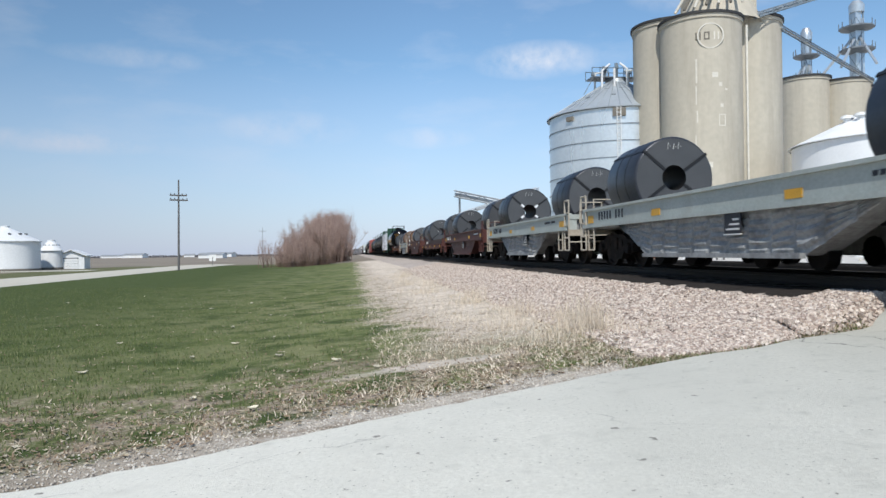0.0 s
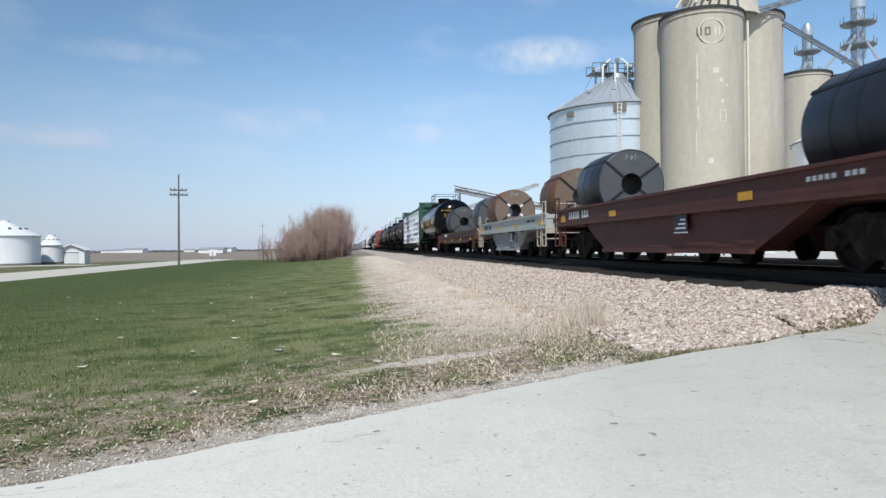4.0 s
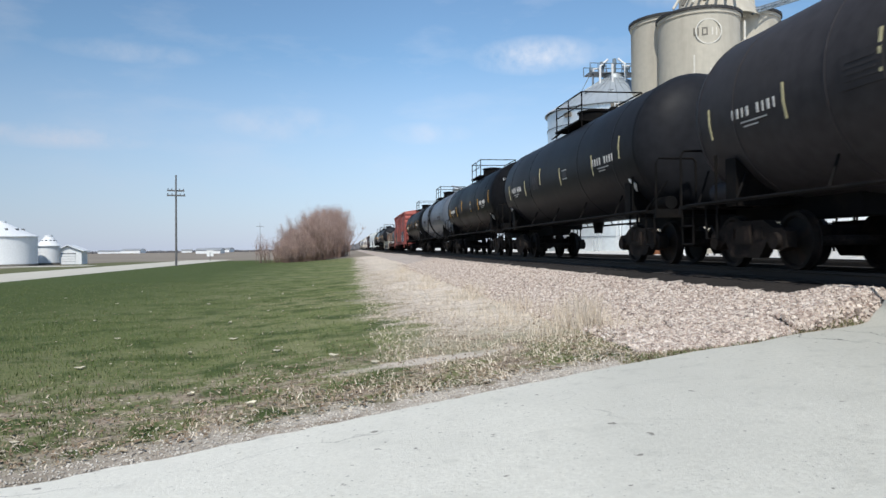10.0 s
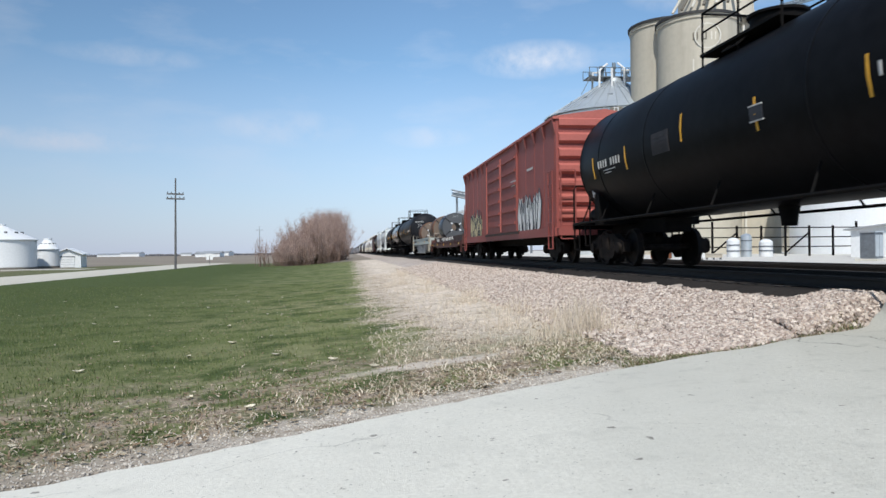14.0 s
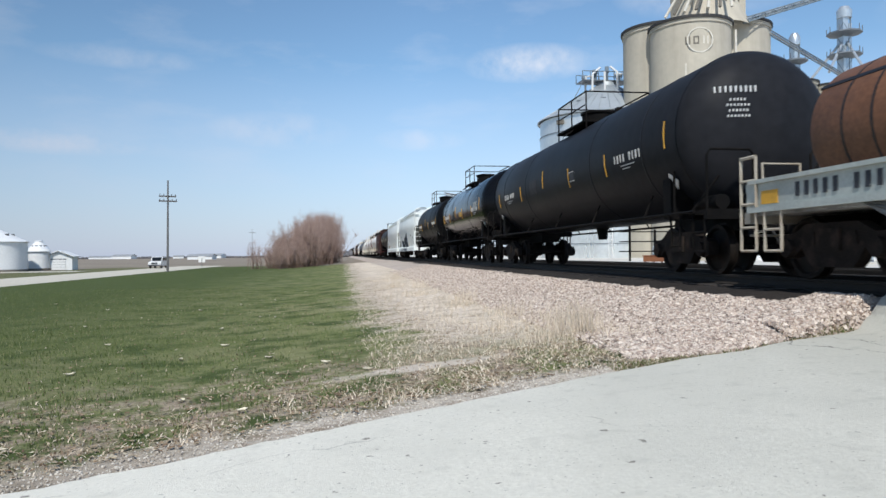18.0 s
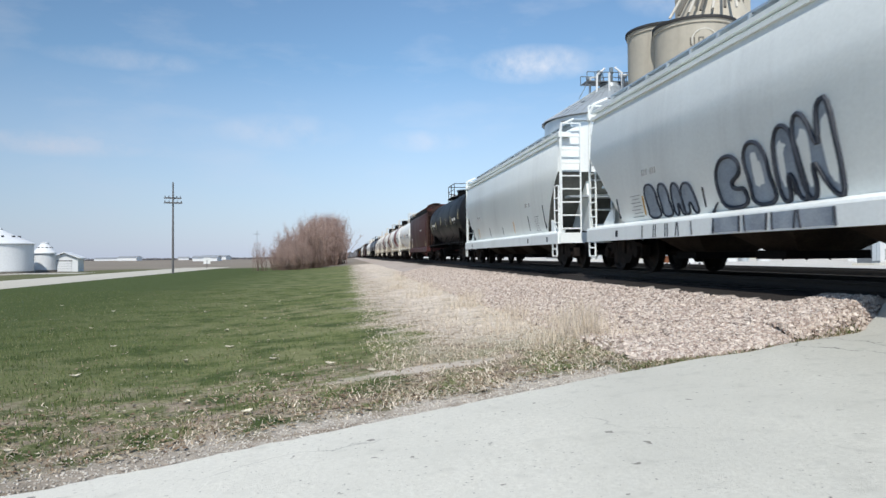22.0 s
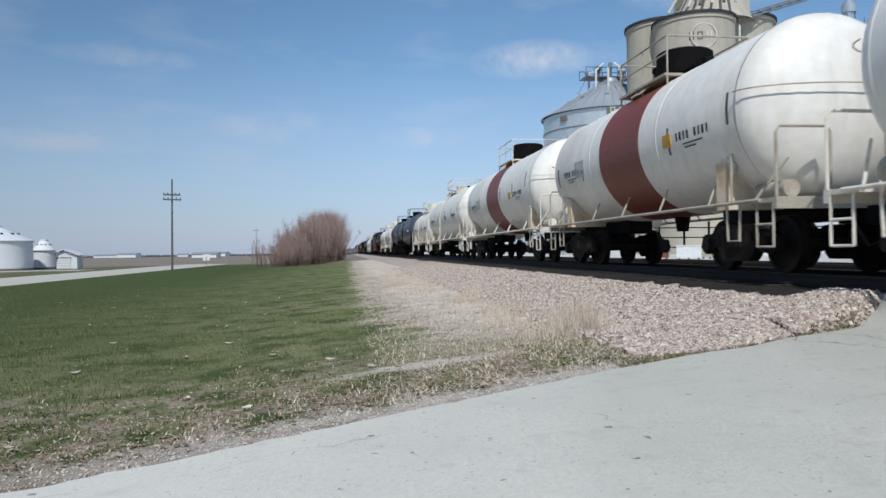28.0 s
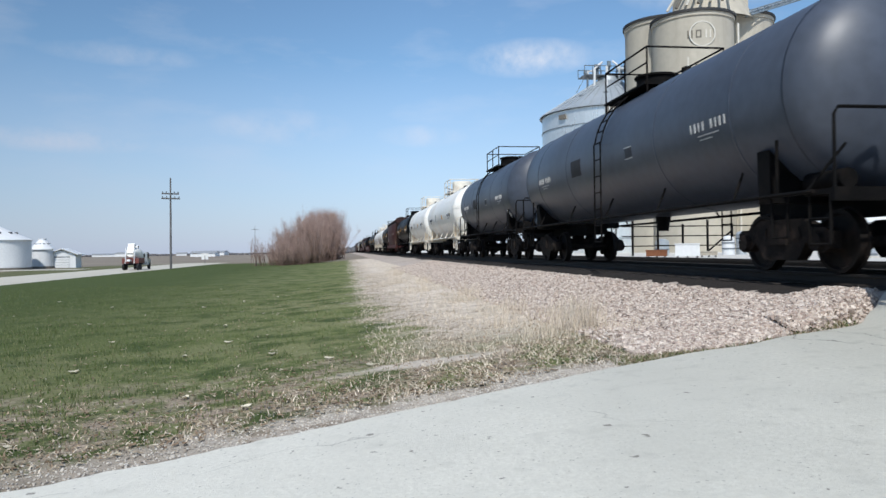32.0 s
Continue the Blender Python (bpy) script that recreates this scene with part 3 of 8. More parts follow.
M["ground"] = ground_material()
M["road"] = stone_material("road_seal", (0.535, 0.515, 0.46), (0.695, 0.675, 0.605), 28, crack=0.9)
M["side_road"] = stone_material("side_road_seal", (0.46, 0.43, 0.365), (0.60, 0.565, 0.485), 20)
M["ballast"] = stone_material("ballast_bed", (0.17, 0.135, 0.117), (0.60, 0.52, 0.455), 17)
M["stones"] = island_material("loose_stone", [(0.19, 0.15, 0.13), (0.50, 0.43, 0.375), (0.70, 0.62, 0.55), (0.32, 0.25, 0.215), (0.60, 0.505, 0.43)])
M["grit"] = island_material("fine_grit", [(0.33, 0.285, 0.235), (0.56, 0.51, 0.445), (0.72, 0.67, 0.60)])
# near-black stone that carries the shade under the train
M["shade_bed"] = stone_material("shade_bed", (0.008, 0.007, 0.0065), (0.040, 0.034, 0.030), 17)
M["fallen_leaf"] = island_material("fallen_leaf", [(0.14, 0.095, 0.065), (0.26, 0.19, 0.125), (0.36, 0.30, 0.215), (0.22, 0.165, 0.11), (0.50, 0.45, 0.35)], 0.8)
M["leaf_litter"] = island_material("leaf_litter", [(0.15, 0.108, 0.075), (0.30, 0.225, 0.155), (0.44, 0.36, 0.265), (0.58, 0.505, 0.40)], 0.85)
M["blades"] = island_material("grass_blade", [(0.066, 0.096, 0.029), (0.118, 0.152, 0.052), (0.245, 0.245, 0.128)], 0.7)
M["straw"] = island_material("straw_blade", [(0.46, 0.38, 0.29), (0.64, 0.55, 0.44), (0.76, 0.675, 0.555)], 0.8)
M["twigs"] = island_material("bare_twig", [(0.24, 0.16, 0.135), (0.36, 0.255, 0.215), (0.50, 0.385, 0.335)], 0.9)

# ---- mesh helpers ----


def quad_faces(bm, vs, faces):
    out = [bm.verts.new(v) for v in vs]
    for f in faces:
        bm.faces.new([out[i] for i in f])
    return out


def box(bm, x0, x1, y0, y1, z0, z1):
    quad_faces(bm, [(x, y, z) for x in (x0, x1) for y in (y0, y1) for z in (z0, z1)],
               [(0, 1, 3, 2), (4, 6, 7, 5), (0, 4, 5, 1), (2, 3, 7, 6), (0, 2, 6, 4), (1, 5, 7, 3)])


def rod(bm, a, b, r=0.02, seg=6, r2=None):
    """A straight round bar from a to b."""
    a, b = Vector(a), Vector(b)
    q = (b - a).to_track_quat("Z", "Y")
    r2 = r if r2 is None else r2
    rings = []
    for p, rad in ((a, r), (b, r2)):
        rings.append([bm.verts.new(p + q @ Vector((math.cos(2 * math.pi * i / seg) * rad, math.sin(2 * math.pi * i / seg) * rad, 0))) for i in range(seg)])
    for i in range(seg):
        j = (i + 1) % seg
        bm.faces.new((rings[0][i], rings[0][j], rings[1][j], rings[1][i]))
    bm.faces.new(rings[0][::-1])
    bm.faces.new(rings[1])


def rods(bm, pts, r=0.02, seg=6):
    """One bent round bar through the points; it closes on itself when it ends where it began."""
    pts = [Vector(p) for p in pts]
    closed = len(pts) > 3 and (pts[0] - pts[-1]).length < 1e-6
    if closed:
        pts = pts[:-1]
    n = len(pts)
    rings, side = [], None
    for i, p in enumerate(pts):
        a = pts[(i - 1) % n] if closed or i else p
        b = pts[(i + 1) % n] if closed or i < n - 1 else p
        way = (b - a).normalized() if (b - a).length > 1e-6 else Vector((0, 0, 1))
        if side is None:
            side = way.orthogonal().normalized()
        side = side - way * side.dot(way)
        side = side.normalized() if side.length > 1e-4 else way.orthogonal().normalized()
        up = way.cross(side)
        rings.append([bm.verts.new(p + (side * math.cos(2 * math.pi * k / seg) + up * math.sin(2 * math.pi * k / seg)) * r) for k in range(seg)])
    for i in range(n if closed else n - 1):
        p, q = rings[i], rings[(i + 1) % n]
        for k in range(seg):
            j = (k + 1) % seg
            bm.faces.new((p[k], p[j], q[j], q[k]))
    if not closed:
        bm.faces.new(rings[0][::-1])
        bm.faces.new(rings[-1])


def lathe(bm, profile, axis="y", centre=(0, 0, 0), seg=32, a0=0.0, a1=2 * math.pi):
    """Turn a profile of (along, radius) about an axis through centre."""
    closed = abs(a1 - a0 - 2 * math.pi) < 1e-6
    count = seg if closed else seg + 1
    rings = []
    for s, r in profile:
        ring = []
        for i in range(count):
            a = a0 + (a1 - a0) * i / seg
            c, d = math.cos(a) * r, math.sin(a) * r
            p = {"y": (c, s, d), "z": (c, d, s), "x": (s, c, d)}[axis]
            ring.append(bm.verts.new((p[0] + centre[0], p[1] + centre[1], p[2] + centre[2])))
        rings.append(ring)
    for p, q in zip(rings, rings[1:]):
        for i in range(seg):
            j = (i + 1) % count
            bm.faces.new((p[i], p[j], q[j], q[i]))
    return rings


def prism(bm, outline, x0, x1, axis="x"):
    """An outline of (y, z) points pushed out from x0 to x1 (or of (x, z) along y, (x, y) along z)."""
    def at(u, v, w):
        return {"x": (w, u, v), "y": (u, w, v), "z": (u, v, w)}[axis]
    a = [bm.verts.new(at(u, v, x0)) for u, v in outline]
    b = [bm.verts.new(at(u, v, x1)) for u, v in outline]
    n = len(outline)
    bm.faces.new(a)
    bm.faces.new(b[::-1])
    for i in range(n):
        j = (i + 1) % n
        bm.faces.new((a[j], a[i], b[i], b[j]))


def finish(name, bm, material, smooth=False):
    bmesh.ops.recalc_face_normals(bm, faces=bm.faces[:])
    me = bpy.data.meshes.new(name)
    bm.to_mesh(me)
    bm.free()
    for mm in (material if isinstance(material, (list, tuple)) else [material]):
        me.materials.append(mm)
    if smooth:
        me.shade_smooth()
        if smooth != "all":
            me.set_sharp_from_angle(angle=radians(35))
    return me


def part(name, bm, material, parent=None, label="", smooth=False):
    """One mesh object under a thing or a part; bm may be a ready mesh that alike pieces share."""
    me = bm if isinstance(bm, bpy.types.Mesh) else finish(name, bm, material, smooth)
    ob = new(name, me)
    if parent is not None:
        ob.parent = parent
    if label:
        ob["label"] = label
    return ob


def made(fn, *args):
    bm = bmesh.new()
    fn(bm, *args)
    return bm


def soup(name, verts, faces, material):
    me = bpy.data.meshes.new(name)
    me.from_pydata(verts, [], faces)
    me.materials.append(material)
    return me


# ---- the ground ----
TRACK_X, RAIL_TOP = 7.7, 1.08


def ground_z(x, y):
    """Height of the ground: level fields, rising towards the railway."""
    z = float(np.interp(x, [-2.0, 2.6, 5.6, 7.0, 9.5, 10.8, 14.0], [0.0, 0.34, 0.50, 0.60, 0.60, 0.84, 0.86]))
    return z


def road_edge(x):
    """The crossing road's far edge."""
    return float(np.interp(x, [-60, -1.94, 2.6, 5.6, 6.4, 7.0, 9.5, 40], [-15.5, 4.87, 6.5, 7.5, 7.74, 7.95, 9.0, 20.0]))


def ground_sheet():
    xs = sorted({*np.linspace(-14, 16, 61).round(3), *np.linspace(-60, 160, 23).round(2), -4000, -1500, -600, -250, -120, 300, 700, 1500, 4000})
    ys = sorted({*np.linspace(-6, 40, 93).round(3), *np.linspace(40, 300, 27).round(2), -2500, -1000, -400, -150, -60, -30, -15, 450, 700, 1200, 2500, 4500})
    bm = bmesh.new()
    grid = [[bm.verts.new((x, y, ground_z(x, y) + (0.028 * min(1.0, 7.0 / y) * noise.noise((x * 0.7, y * 0.7, 0)) if -14 < x < 6 and 0 < y < 40 and y > road_edge(x) + 0.9 else 0) - (0.03 if y < road_edge(x) else 0)))
             for y in ys] for x in xs]
    for i in range(len(xs) - 1):
        for j in range(len(ys) - 1):
            bm.faces.new((grid[i][j], grid[i + 1][j], grid[i + 1][j + 1], grid[i][j + 1]))
    return tagged(part("ground", bm, M["ground"], smooth="all"), "flat farmland ground with spring lawn, dry verge and gravel", "ground", kind="structure")


def crossing_road():
    bm = bmesh.new()
    xs = [-60, -40, -25, -16, -12] + list(np.arange(-8, 6.91, 0.1))
    rows = []
    for x in xs:
        e = road_edge(x) + 0.08 * noise.noise((x * 1.3, 7, 0)) + 0.05 * noise.noise((x * 6, 3, 0))
        w = 8.6
        up = max(0.0, min(1.0, (x - 6.0) / .95))
        up = up * up * (3 - 2 * up)
        z = ground_z(x, 0) + 0.015 + up * (RAIL_TOP - 0.03 - ground_z(7, 0))
        rows.append([bm.verts.new((x, e + dy, z + dz)) for dy, dz in ((0.02 + .5 * up, -0.06 - .5 * up), (0, 0.0), (-0.5, 0.02), (-w / 2, 0.045), (-w + 0.5, 0.02), (-w, -0.06))])
    for a, b in zip(rows, rows[1:]):
        for i in range(5):
            bm.faces.new((a[i], b[i], b[i + 1], a[i + 1]))
    tagged(part("road", bm, M["road"], smooth=True), "sun-bleached pale asphalt road with fine cracks", "road", kind="structure")
    bm = bmesh.new()
    for x0, x1 in ((7.03, 8.37), (8.53, 30)):
        xs = [x0, x1] if x1 < 9 else [8.53, 10.2, 13, 30]
        rows = []
        for x in xs:
            z = RAIL_TOP - 0.02 if x < 11 else 0.90
            rows.append([bm.verts.new((x, road_edge(x) - .8 - d, z)) for d in (0, 8.6)])
        for a, b in zip(rows, rows[1:]):
            bm.faces.new((a[0], b[0], b[1], a[1]))
    tagged(part("crossing_deck", bm, M["road"]), "pale asphalt deck of the level crossing between the rails", "road", kind="structure")


def road_dip(y):
    """The side road sinks behind the lawn's far end."""
    return float(np.interp(y, [112, 150, 260], [0.0, -1.6, -3.0]))


def side_road():
    bm = bmesh.new()
    ys = [-700, -200, -60, 0] + list(range(10, 240, 10)) + [400, 900]
    rows = []
    for y in ys:
        w = 0.12 * noise.noise((y * 0.3, 0, 0))
        dip = road_dip(y)
        rows.append([bm.verts.new((x + w, y, z)) for x, z in ((-23.9, dip), (-23.8, .03 + dip), (-20.8, .06 + dip), (-17.6, .03 + dip), (-17.5, dip))])
    for a, b in zip(rows, rows[1:]):
        for i in range(4):
            bm.faces.new((a[i], a[i + 1], b[i + 1], b[i]))
    tagged(part("side_road", bm, M["side_road"], smooth="all"), "pale country road running parallel to the railway", "road", kind="structure")
    bm = bmesh.new()
    quad_faces(bm, [(-60, 76, 0.02), (-27, 76, 0.02), (-27, 81.5, 0.02), (-60, 81.5, 0.02)], [(0, 1, 2, 3)])
    tagged(part("farm_track", bm, M["side_road"]), "pale gravel drive in front of the farm bins", "road", kind="structure")


def ballast_z(x, y):
    """Top of the ballast, which runs out to the road's level at the crossing."""
    full = float(np.interp(x, [3.2, 4.4, 5.3, 6.1, 6.5, 8.9, 10.2, 10.8],
                           [ground_z(3.2, y) - 0.10, ground_z(4.4, y) + 0.09, ground_z(5.3, y) + 0.18, ground_z(6.1, y) + 0.28, RAIL_TOP - 0.20, RAIL_TOP - 0.20, ground_z(10.2, y) - 0.02, ground_z(10.8, y) - 0.10]))
    k = max(0.0, min(1.0, (y - road_edge(x) - 0.02) / (0.7 if x < 5.0 else 0.3))) ** 0.75 if x < 6.9 else 1.0
    return (ground_z(x, y) - 0.03) * (1 - k) + full * k if y > road_edge(x) + 0.02 or x > 6.9 else ground_z(x, y) - 0.15


def railway():
    # ballast bed
    bm = bmesh.new()
    ys = list(np.arange(6.8, 10, 0.1)) + list(np.arange(10, 60, 0.5)) + list(range(60, 400, 10)) + [600, 1000, 1800]
    ys = [-400, -60, -10, 0, 6] + ys
    shape = [(3.2, -0.10), (4.4, 0.10), (5.3, 0.22), (6.1, 0.32), (6.5, None), (8.9, None), (10.2, -0.02), (10.8, -0.10)]
    rows = []
    for y in ys:
        r = []
        for x, dz in shape:
            xx = x + 0.35 * noise.noise((x, y * 0.4, 5)) if dz is not None else x
            z = ballast_z(xx, y)
            r.append(bm.verts.new((xx, y, z + (0.02 * noise.noise((xx * 3, y * 3, 1))))))
        rows.append(r)
    for a, b in zip(rows, rows[1:]):
        for i in range(len(shape) - 1):
            bm.faces.new((a[i], a[i + 1], b[i + 1], b[i]))
    tagged(part("ballast_bed", bm, M["ballast"], smooth="all"), "pinkish crushed stone railway ballast", "ballast", kind="structure")

    # bed along the rails, the train's shade put into its near-black colour
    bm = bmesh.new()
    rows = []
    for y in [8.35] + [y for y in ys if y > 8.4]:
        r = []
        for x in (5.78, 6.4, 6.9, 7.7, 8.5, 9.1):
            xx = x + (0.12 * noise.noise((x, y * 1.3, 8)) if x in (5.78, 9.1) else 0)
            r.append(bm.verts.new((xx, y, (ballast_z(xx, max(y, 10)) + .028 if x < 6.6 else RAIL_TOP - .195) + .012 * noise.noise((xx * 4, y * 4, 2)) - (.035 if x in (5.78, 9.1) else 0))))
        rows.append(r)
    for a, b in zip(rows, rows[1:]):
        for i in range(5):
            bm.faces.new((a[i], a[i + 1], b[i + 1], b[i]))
    tagged(part("track_bed", bm, M["shade_bed"], smooth="all"), "dark stone bed along the rails, train's shade in its colour", "ballast", kind="structure")

    def rail_profile(bm, x, z, y0, y1):
        prism(bm, [(x - 0.07, z - 0.17), (x + 0.07, z - 0.17), (x + 0.07, z - 0.155), (x + 0.012, z - 0.13), (x + 0.012, z - 0.045), (x + 0.036, z - 0.035),
                   (x + 0.036, z - 0.004), (x + 0.028, z), (x - 0.028, z), (x - 0.036, z - 0.004), (x - 0.036, z - 0.035), (x - 0.012, z - 0.045), (x - 0.012, z - 0.13), (x - 0.07, z - 0.155)], y0, y1, "y")
    for cx, z in ((TRACK_X, RAIL_TOP), (TRACK_X + 6.0, RAIL_TOP - 0.07)):
        for s in (-0.7535, 0.7535):
            bm = bmesh.new()
            rail_profile(bm, cx + s, z, -300, 1500)
            tagged(part("rail", bm, M["rail_steel"]), "rust-brown steel running rail with a worn top", "rail", "rails of the line", "structure")
    bm = bmesh.new()
    box(bm, -1.3, 1.3, -0.115, 0.115, -0.17, 0)
    me = finish("tie", bm, M["tie_wood"])
    bed = tagged(new("track_ties"), "dark weathered wooden railway ties", "railway ties", kind="structure")
    for k in range(140):
        t = part("tie", me, None, bed)
        t.matrix_basis = pose(TRACK_X + random.uniform(-0.04, 0.04), 10.2 + 0.52 * k, RAIL_TOP - 0.172, 0, 0, random.uniform(-1, 1))
    bm = bmesh.new()
    for k in range(500):
        y = 10.2 + 0.52 * (140 + k)
        box(bm, TRACK_X - 1.3, TRACK_X + 1.3, y - 0.115, y + 0.115, RAIL_TOP - 0.34, RAIL_TOP - 0.172)
    for k in range(300):
        y = 10 + 0.6 * k
        box(bm, TRACK_X + 4.7, TRACK_X + 7.3, y - 0.115, y + 0.115, RAIL_TOP - 0.36, RAIL_TOP - 0.205)
    tagged(part("far_ties", bm, M["tie_wood"]), "rows of dark wooden ties further along", "railway ties", kind="stuff")


ground_sheet()
crossing_road()
side_road()
railway()

# ---- the grain elevator ----


def cylinder_shell(bm, r, h, seg=40, lip=0.0):
    prof = [(0, r), (h - 0.5, r), (h - 0.5, r + lip), (h, r + lip), (h, r - 0.25), (h - 0.3, r - 0.25), (h - 0.3, 0.0)]
    lathe(bm, prof, "z", seg=seg)


def concrete_silo(x, y, r, h, label):
    silo = tagged(new("grain_silo"), label, "silo", "concrete silos of the elevator")
    part("wall", made(cylinder_shell, r, h, 44, 0.12), M["concrete"], silo, smooth=True)
    bm = bmesh.new()
    lathe(bm, [(h - .12, r + 0.12), (h - .12, r + 0.26), (h + 0.16, r + 0.26), (h + 0.16, r - 0.3), (h, r - 0.3)], "z", seg=44)
    part("rim", bm, M["rim_dark"], silo, "dark roof rim", smooth=True)
    silo.matrix_basis = pose(x, y, 0.6)
    return silo


def on_drum(bm, r, a, z, w, h, t=0.03):
    """A thin curved plate on a drum of radius r, round the angle a, w wide and h high."""
    n = max(1, int(w / 0.4))
    da = w / r
    va = []
    for i in range(n + 1):
        c = a - da / 2 + da * i / n
        for rr in (r + t, r - 0.01):
            for zz in (z, z + h):
                va.append(bm.verts.new((math.cos(c) * rr, math.sin(c) * rr, zz)))
    for i in range(n):
        o = i * 4
        bm.faces.new((va[o], va[o + 4], va[o + 5], va[o + 1]))
        bm.faces.new((va[o + 1], va[o + 5], va[o + 7], va[o + 3]))
        bm.faces.new((va[o + 2], va[o + 3], va[o + 7], va[o + 6]))
        bm.faces.new((va[o], va[o + 2], va[o + 6], va[o + 4]))
    bm.faces.new((va[0], va[1], va[3], va[2]))
    bm.faces.new((va[-4], va[-2], va[-1], va[-3]))


def grain_elevator():
    front = concrete_silo(37.05, 70.7, 4.1, 24.7, "tall tan concrete grain silo with a faded painted sign")
    facing = math.atan2(-70.7, -37.2)
    bm = bmesh.new()
    lathe(bm, [(-0.03, 1.3), (0.03, 1.3), (0.03, 1.18), (-0.03, 1.18)], "x", (0, 0, 0), 32)
    sign_turn = math.degrees(facing)
    ring = part("sign_ring", bm, M["patch_pale"], front, "faded pale ring of the painted sign", smooth=True)
    ring.matrix_basis = pose(math.cos(facing + 0.24) * 4.08, math.sin(facing + 0.24) * 4.08, 22.3, 0, 0, sign_turn + 14)
    for k, (da, w) in enumerate(((-0.05, 0.42), (0.15, 0.46), (0.33, 0.3), (0.43, 0.25), (0.54, 0.4))):
        bm = bmesh.new()
        lo, hi = 21.9, 22.7
        if k < 2:
            on_drum(bm, 4.1, facing + da - w / 2 / 4.5, lo, 0.13, hi - lo)
            on_drum(bm, 4.1, facing + da + w / 2 / 4.5, lo, 0.13, hi - lo)
            on_drum(bm, 4.1, facing + da, lo, w, 0.14)
            if k == 1:
                on_drum(bm, 4.1, facing + da, hi - 0.14, w, 0.14)
        else:
            on_drum(bm, 4.1, facing + da, lo, w * 0.5, hi - lo)
        part("sign_letter", bm, M["concrete_dark"] if k < 2 else M["patch_pale"], front)
    marks = [(-.10, 17.6, .16, 2.4), (-.11, 15.4, .12, 1.9), (-.09, 13.6, .14, 1.2), (.34, 18.1, .6, .5), (.47, 17.2, .35, .4), (.43, 13.2, .1, 1.2), (.58, 13.2, .1, 1.2), (.5, 13.2, .6, .1),
             (.5, 14.3, .6, .1), (.5, 15.1, .3, .35), (-.13, 10.2, .1, 2.2), (.2, 9.0, .5, .6), (.62, 16.8, .25, .2)]
    for da, z, w, h in marks:
        bm = bmesh.new()
        on_drum(bm, 4.1, facing + da, z, w, h, 0.02)
        part("patch", bm, M["patch_pale"], front, "pale repaired patch")
    concrete_silo(36.2, 76.0, 4.1, 25.8, "tall tan concrete grain silo beside a round steel bin")
    concrete_silo(43.6, 74.2, 4.25, 25.8, "tall tan concrete grain silo under the conveyor")
    # pale joint strips between the drums
    for x, y, h in ((40.9, 68.4, 24),):
        bm = bmesh.new()
        box(bm, -0.1, 0.1, -0.1, 0.1, 0, h)
        ob = tagged(part("joint_strip", bm, M["patch_pale"]), "pale mortar joint where two silos meet", "joint")
        ob.matrix_basis = pose(x, y, 0.6)
    # head house on top
    head = tagged(new("head_house"), "concrete head house with sloping spouts on the silo roofs", "head house")
    bm = bmesh.new()
    box(bm, -3.0, 3.0, -2.6, 2.6, 0, 13)
    part("wall", bm, M["concrete"], head)
    bm = bmesh.new()
    box(bm, -3.3, 3.3, -2.9, 2.9, 13, 13.4)
    part("roof", bm, M["concrete_dark"], head)
    for k in range(17):
        a = math.pi * (1.0 + (k + 0.5) / 17) + 0.25
        bm = bmesh.new()
        reach = 6.3 if k < 7 else 3.2
        rod(bm, (math.cos(a) * 2.2, math.sin(a) * 2.2 - 2, 7.5), (math.cos(a) * reach, math.sin(a) * reach, 0.75), 0.15, 8)
        part("spout", bm, M["concrete_dark"] if k % 2 else M["patch_pale"], head, smooth=True)
    bm = bmesh.new()
    lathe(bm, [(0, 4.6), (4.5, 2.6), (4.5, 0)], "z", seg=20)
    part("cone_roof", bm, M["concrete"], head, smooth=True)
    head.matrix_basis = pose(40.2, 72.8, 25.6)
    # gallery conveyor from the head house to the rear silos
    def conveyor(name, a, b, w, label, mat_name="blue_grey_steel"):
        thing = tagged(new(name), label, "conveyor")
        a, b = Vector(a), Vector(b)
        side = (b - a).cross(Vector((0, 0, 1))).normalized() * w
        up = Vector((0, 0, w * 1.4))
        for s in (-1, 1):
            for u in (0, 1):
                bm = bmesh.new()
                rod(bm, a + side * s + up * u, b + side * s + up * u, 0.03 + 0.14 * w, 6)
                part("chord", bm, M[mat_name], thing)
        n = max(4, int((b - a).length / (w * 2.2)))
        for k in range(n):
            p, q = a.lerp(b, k / n), a.lerp(b, (k + 1) / n)
            for s in (-1, 1):
                bm = bmesh.new()
                rod(bm, p + side * s + (up if k % 2 else up * 0), q + side * s + (up * 0 if k % 2 else up), 0.02 + 0.07 * w, 5)
                part("lattice", bm, M[mat_name], thing)
        bm = bmesh.new()
        rod(bm, a + up * 0.5, b + up * 0.5, w * 0.55, 8)
        part("tube", bm, M["galvanised"], thing, smooth=True)
        return thing
    conveyor("gallery_conveyor", (42.6, 69.2, 25.7), (60.0, 74.8, 32.1), 0.36, "galvanised overhead conveyor gallery leaving the head house")
    conveyor("spout_conveyor", (46.5, 71, 25.2), (71, 88, 24.0), 0.2, "slanting grain conveyor down to the rear silos", "galv_dark")
    # rear silos and towers
    concrete_silo(67.3, 97.6, 3.6, 25.8, "low tan concrete grain silo behind the main group")
    concrete_silo(73.1, 96.4, 3.6, 25.2, "low tan concrete grain silo beside its twin")
    concrete_silo(78.6, 94.9, 3.6, 24.2, "low tan concrete grain silo at the end of the row")
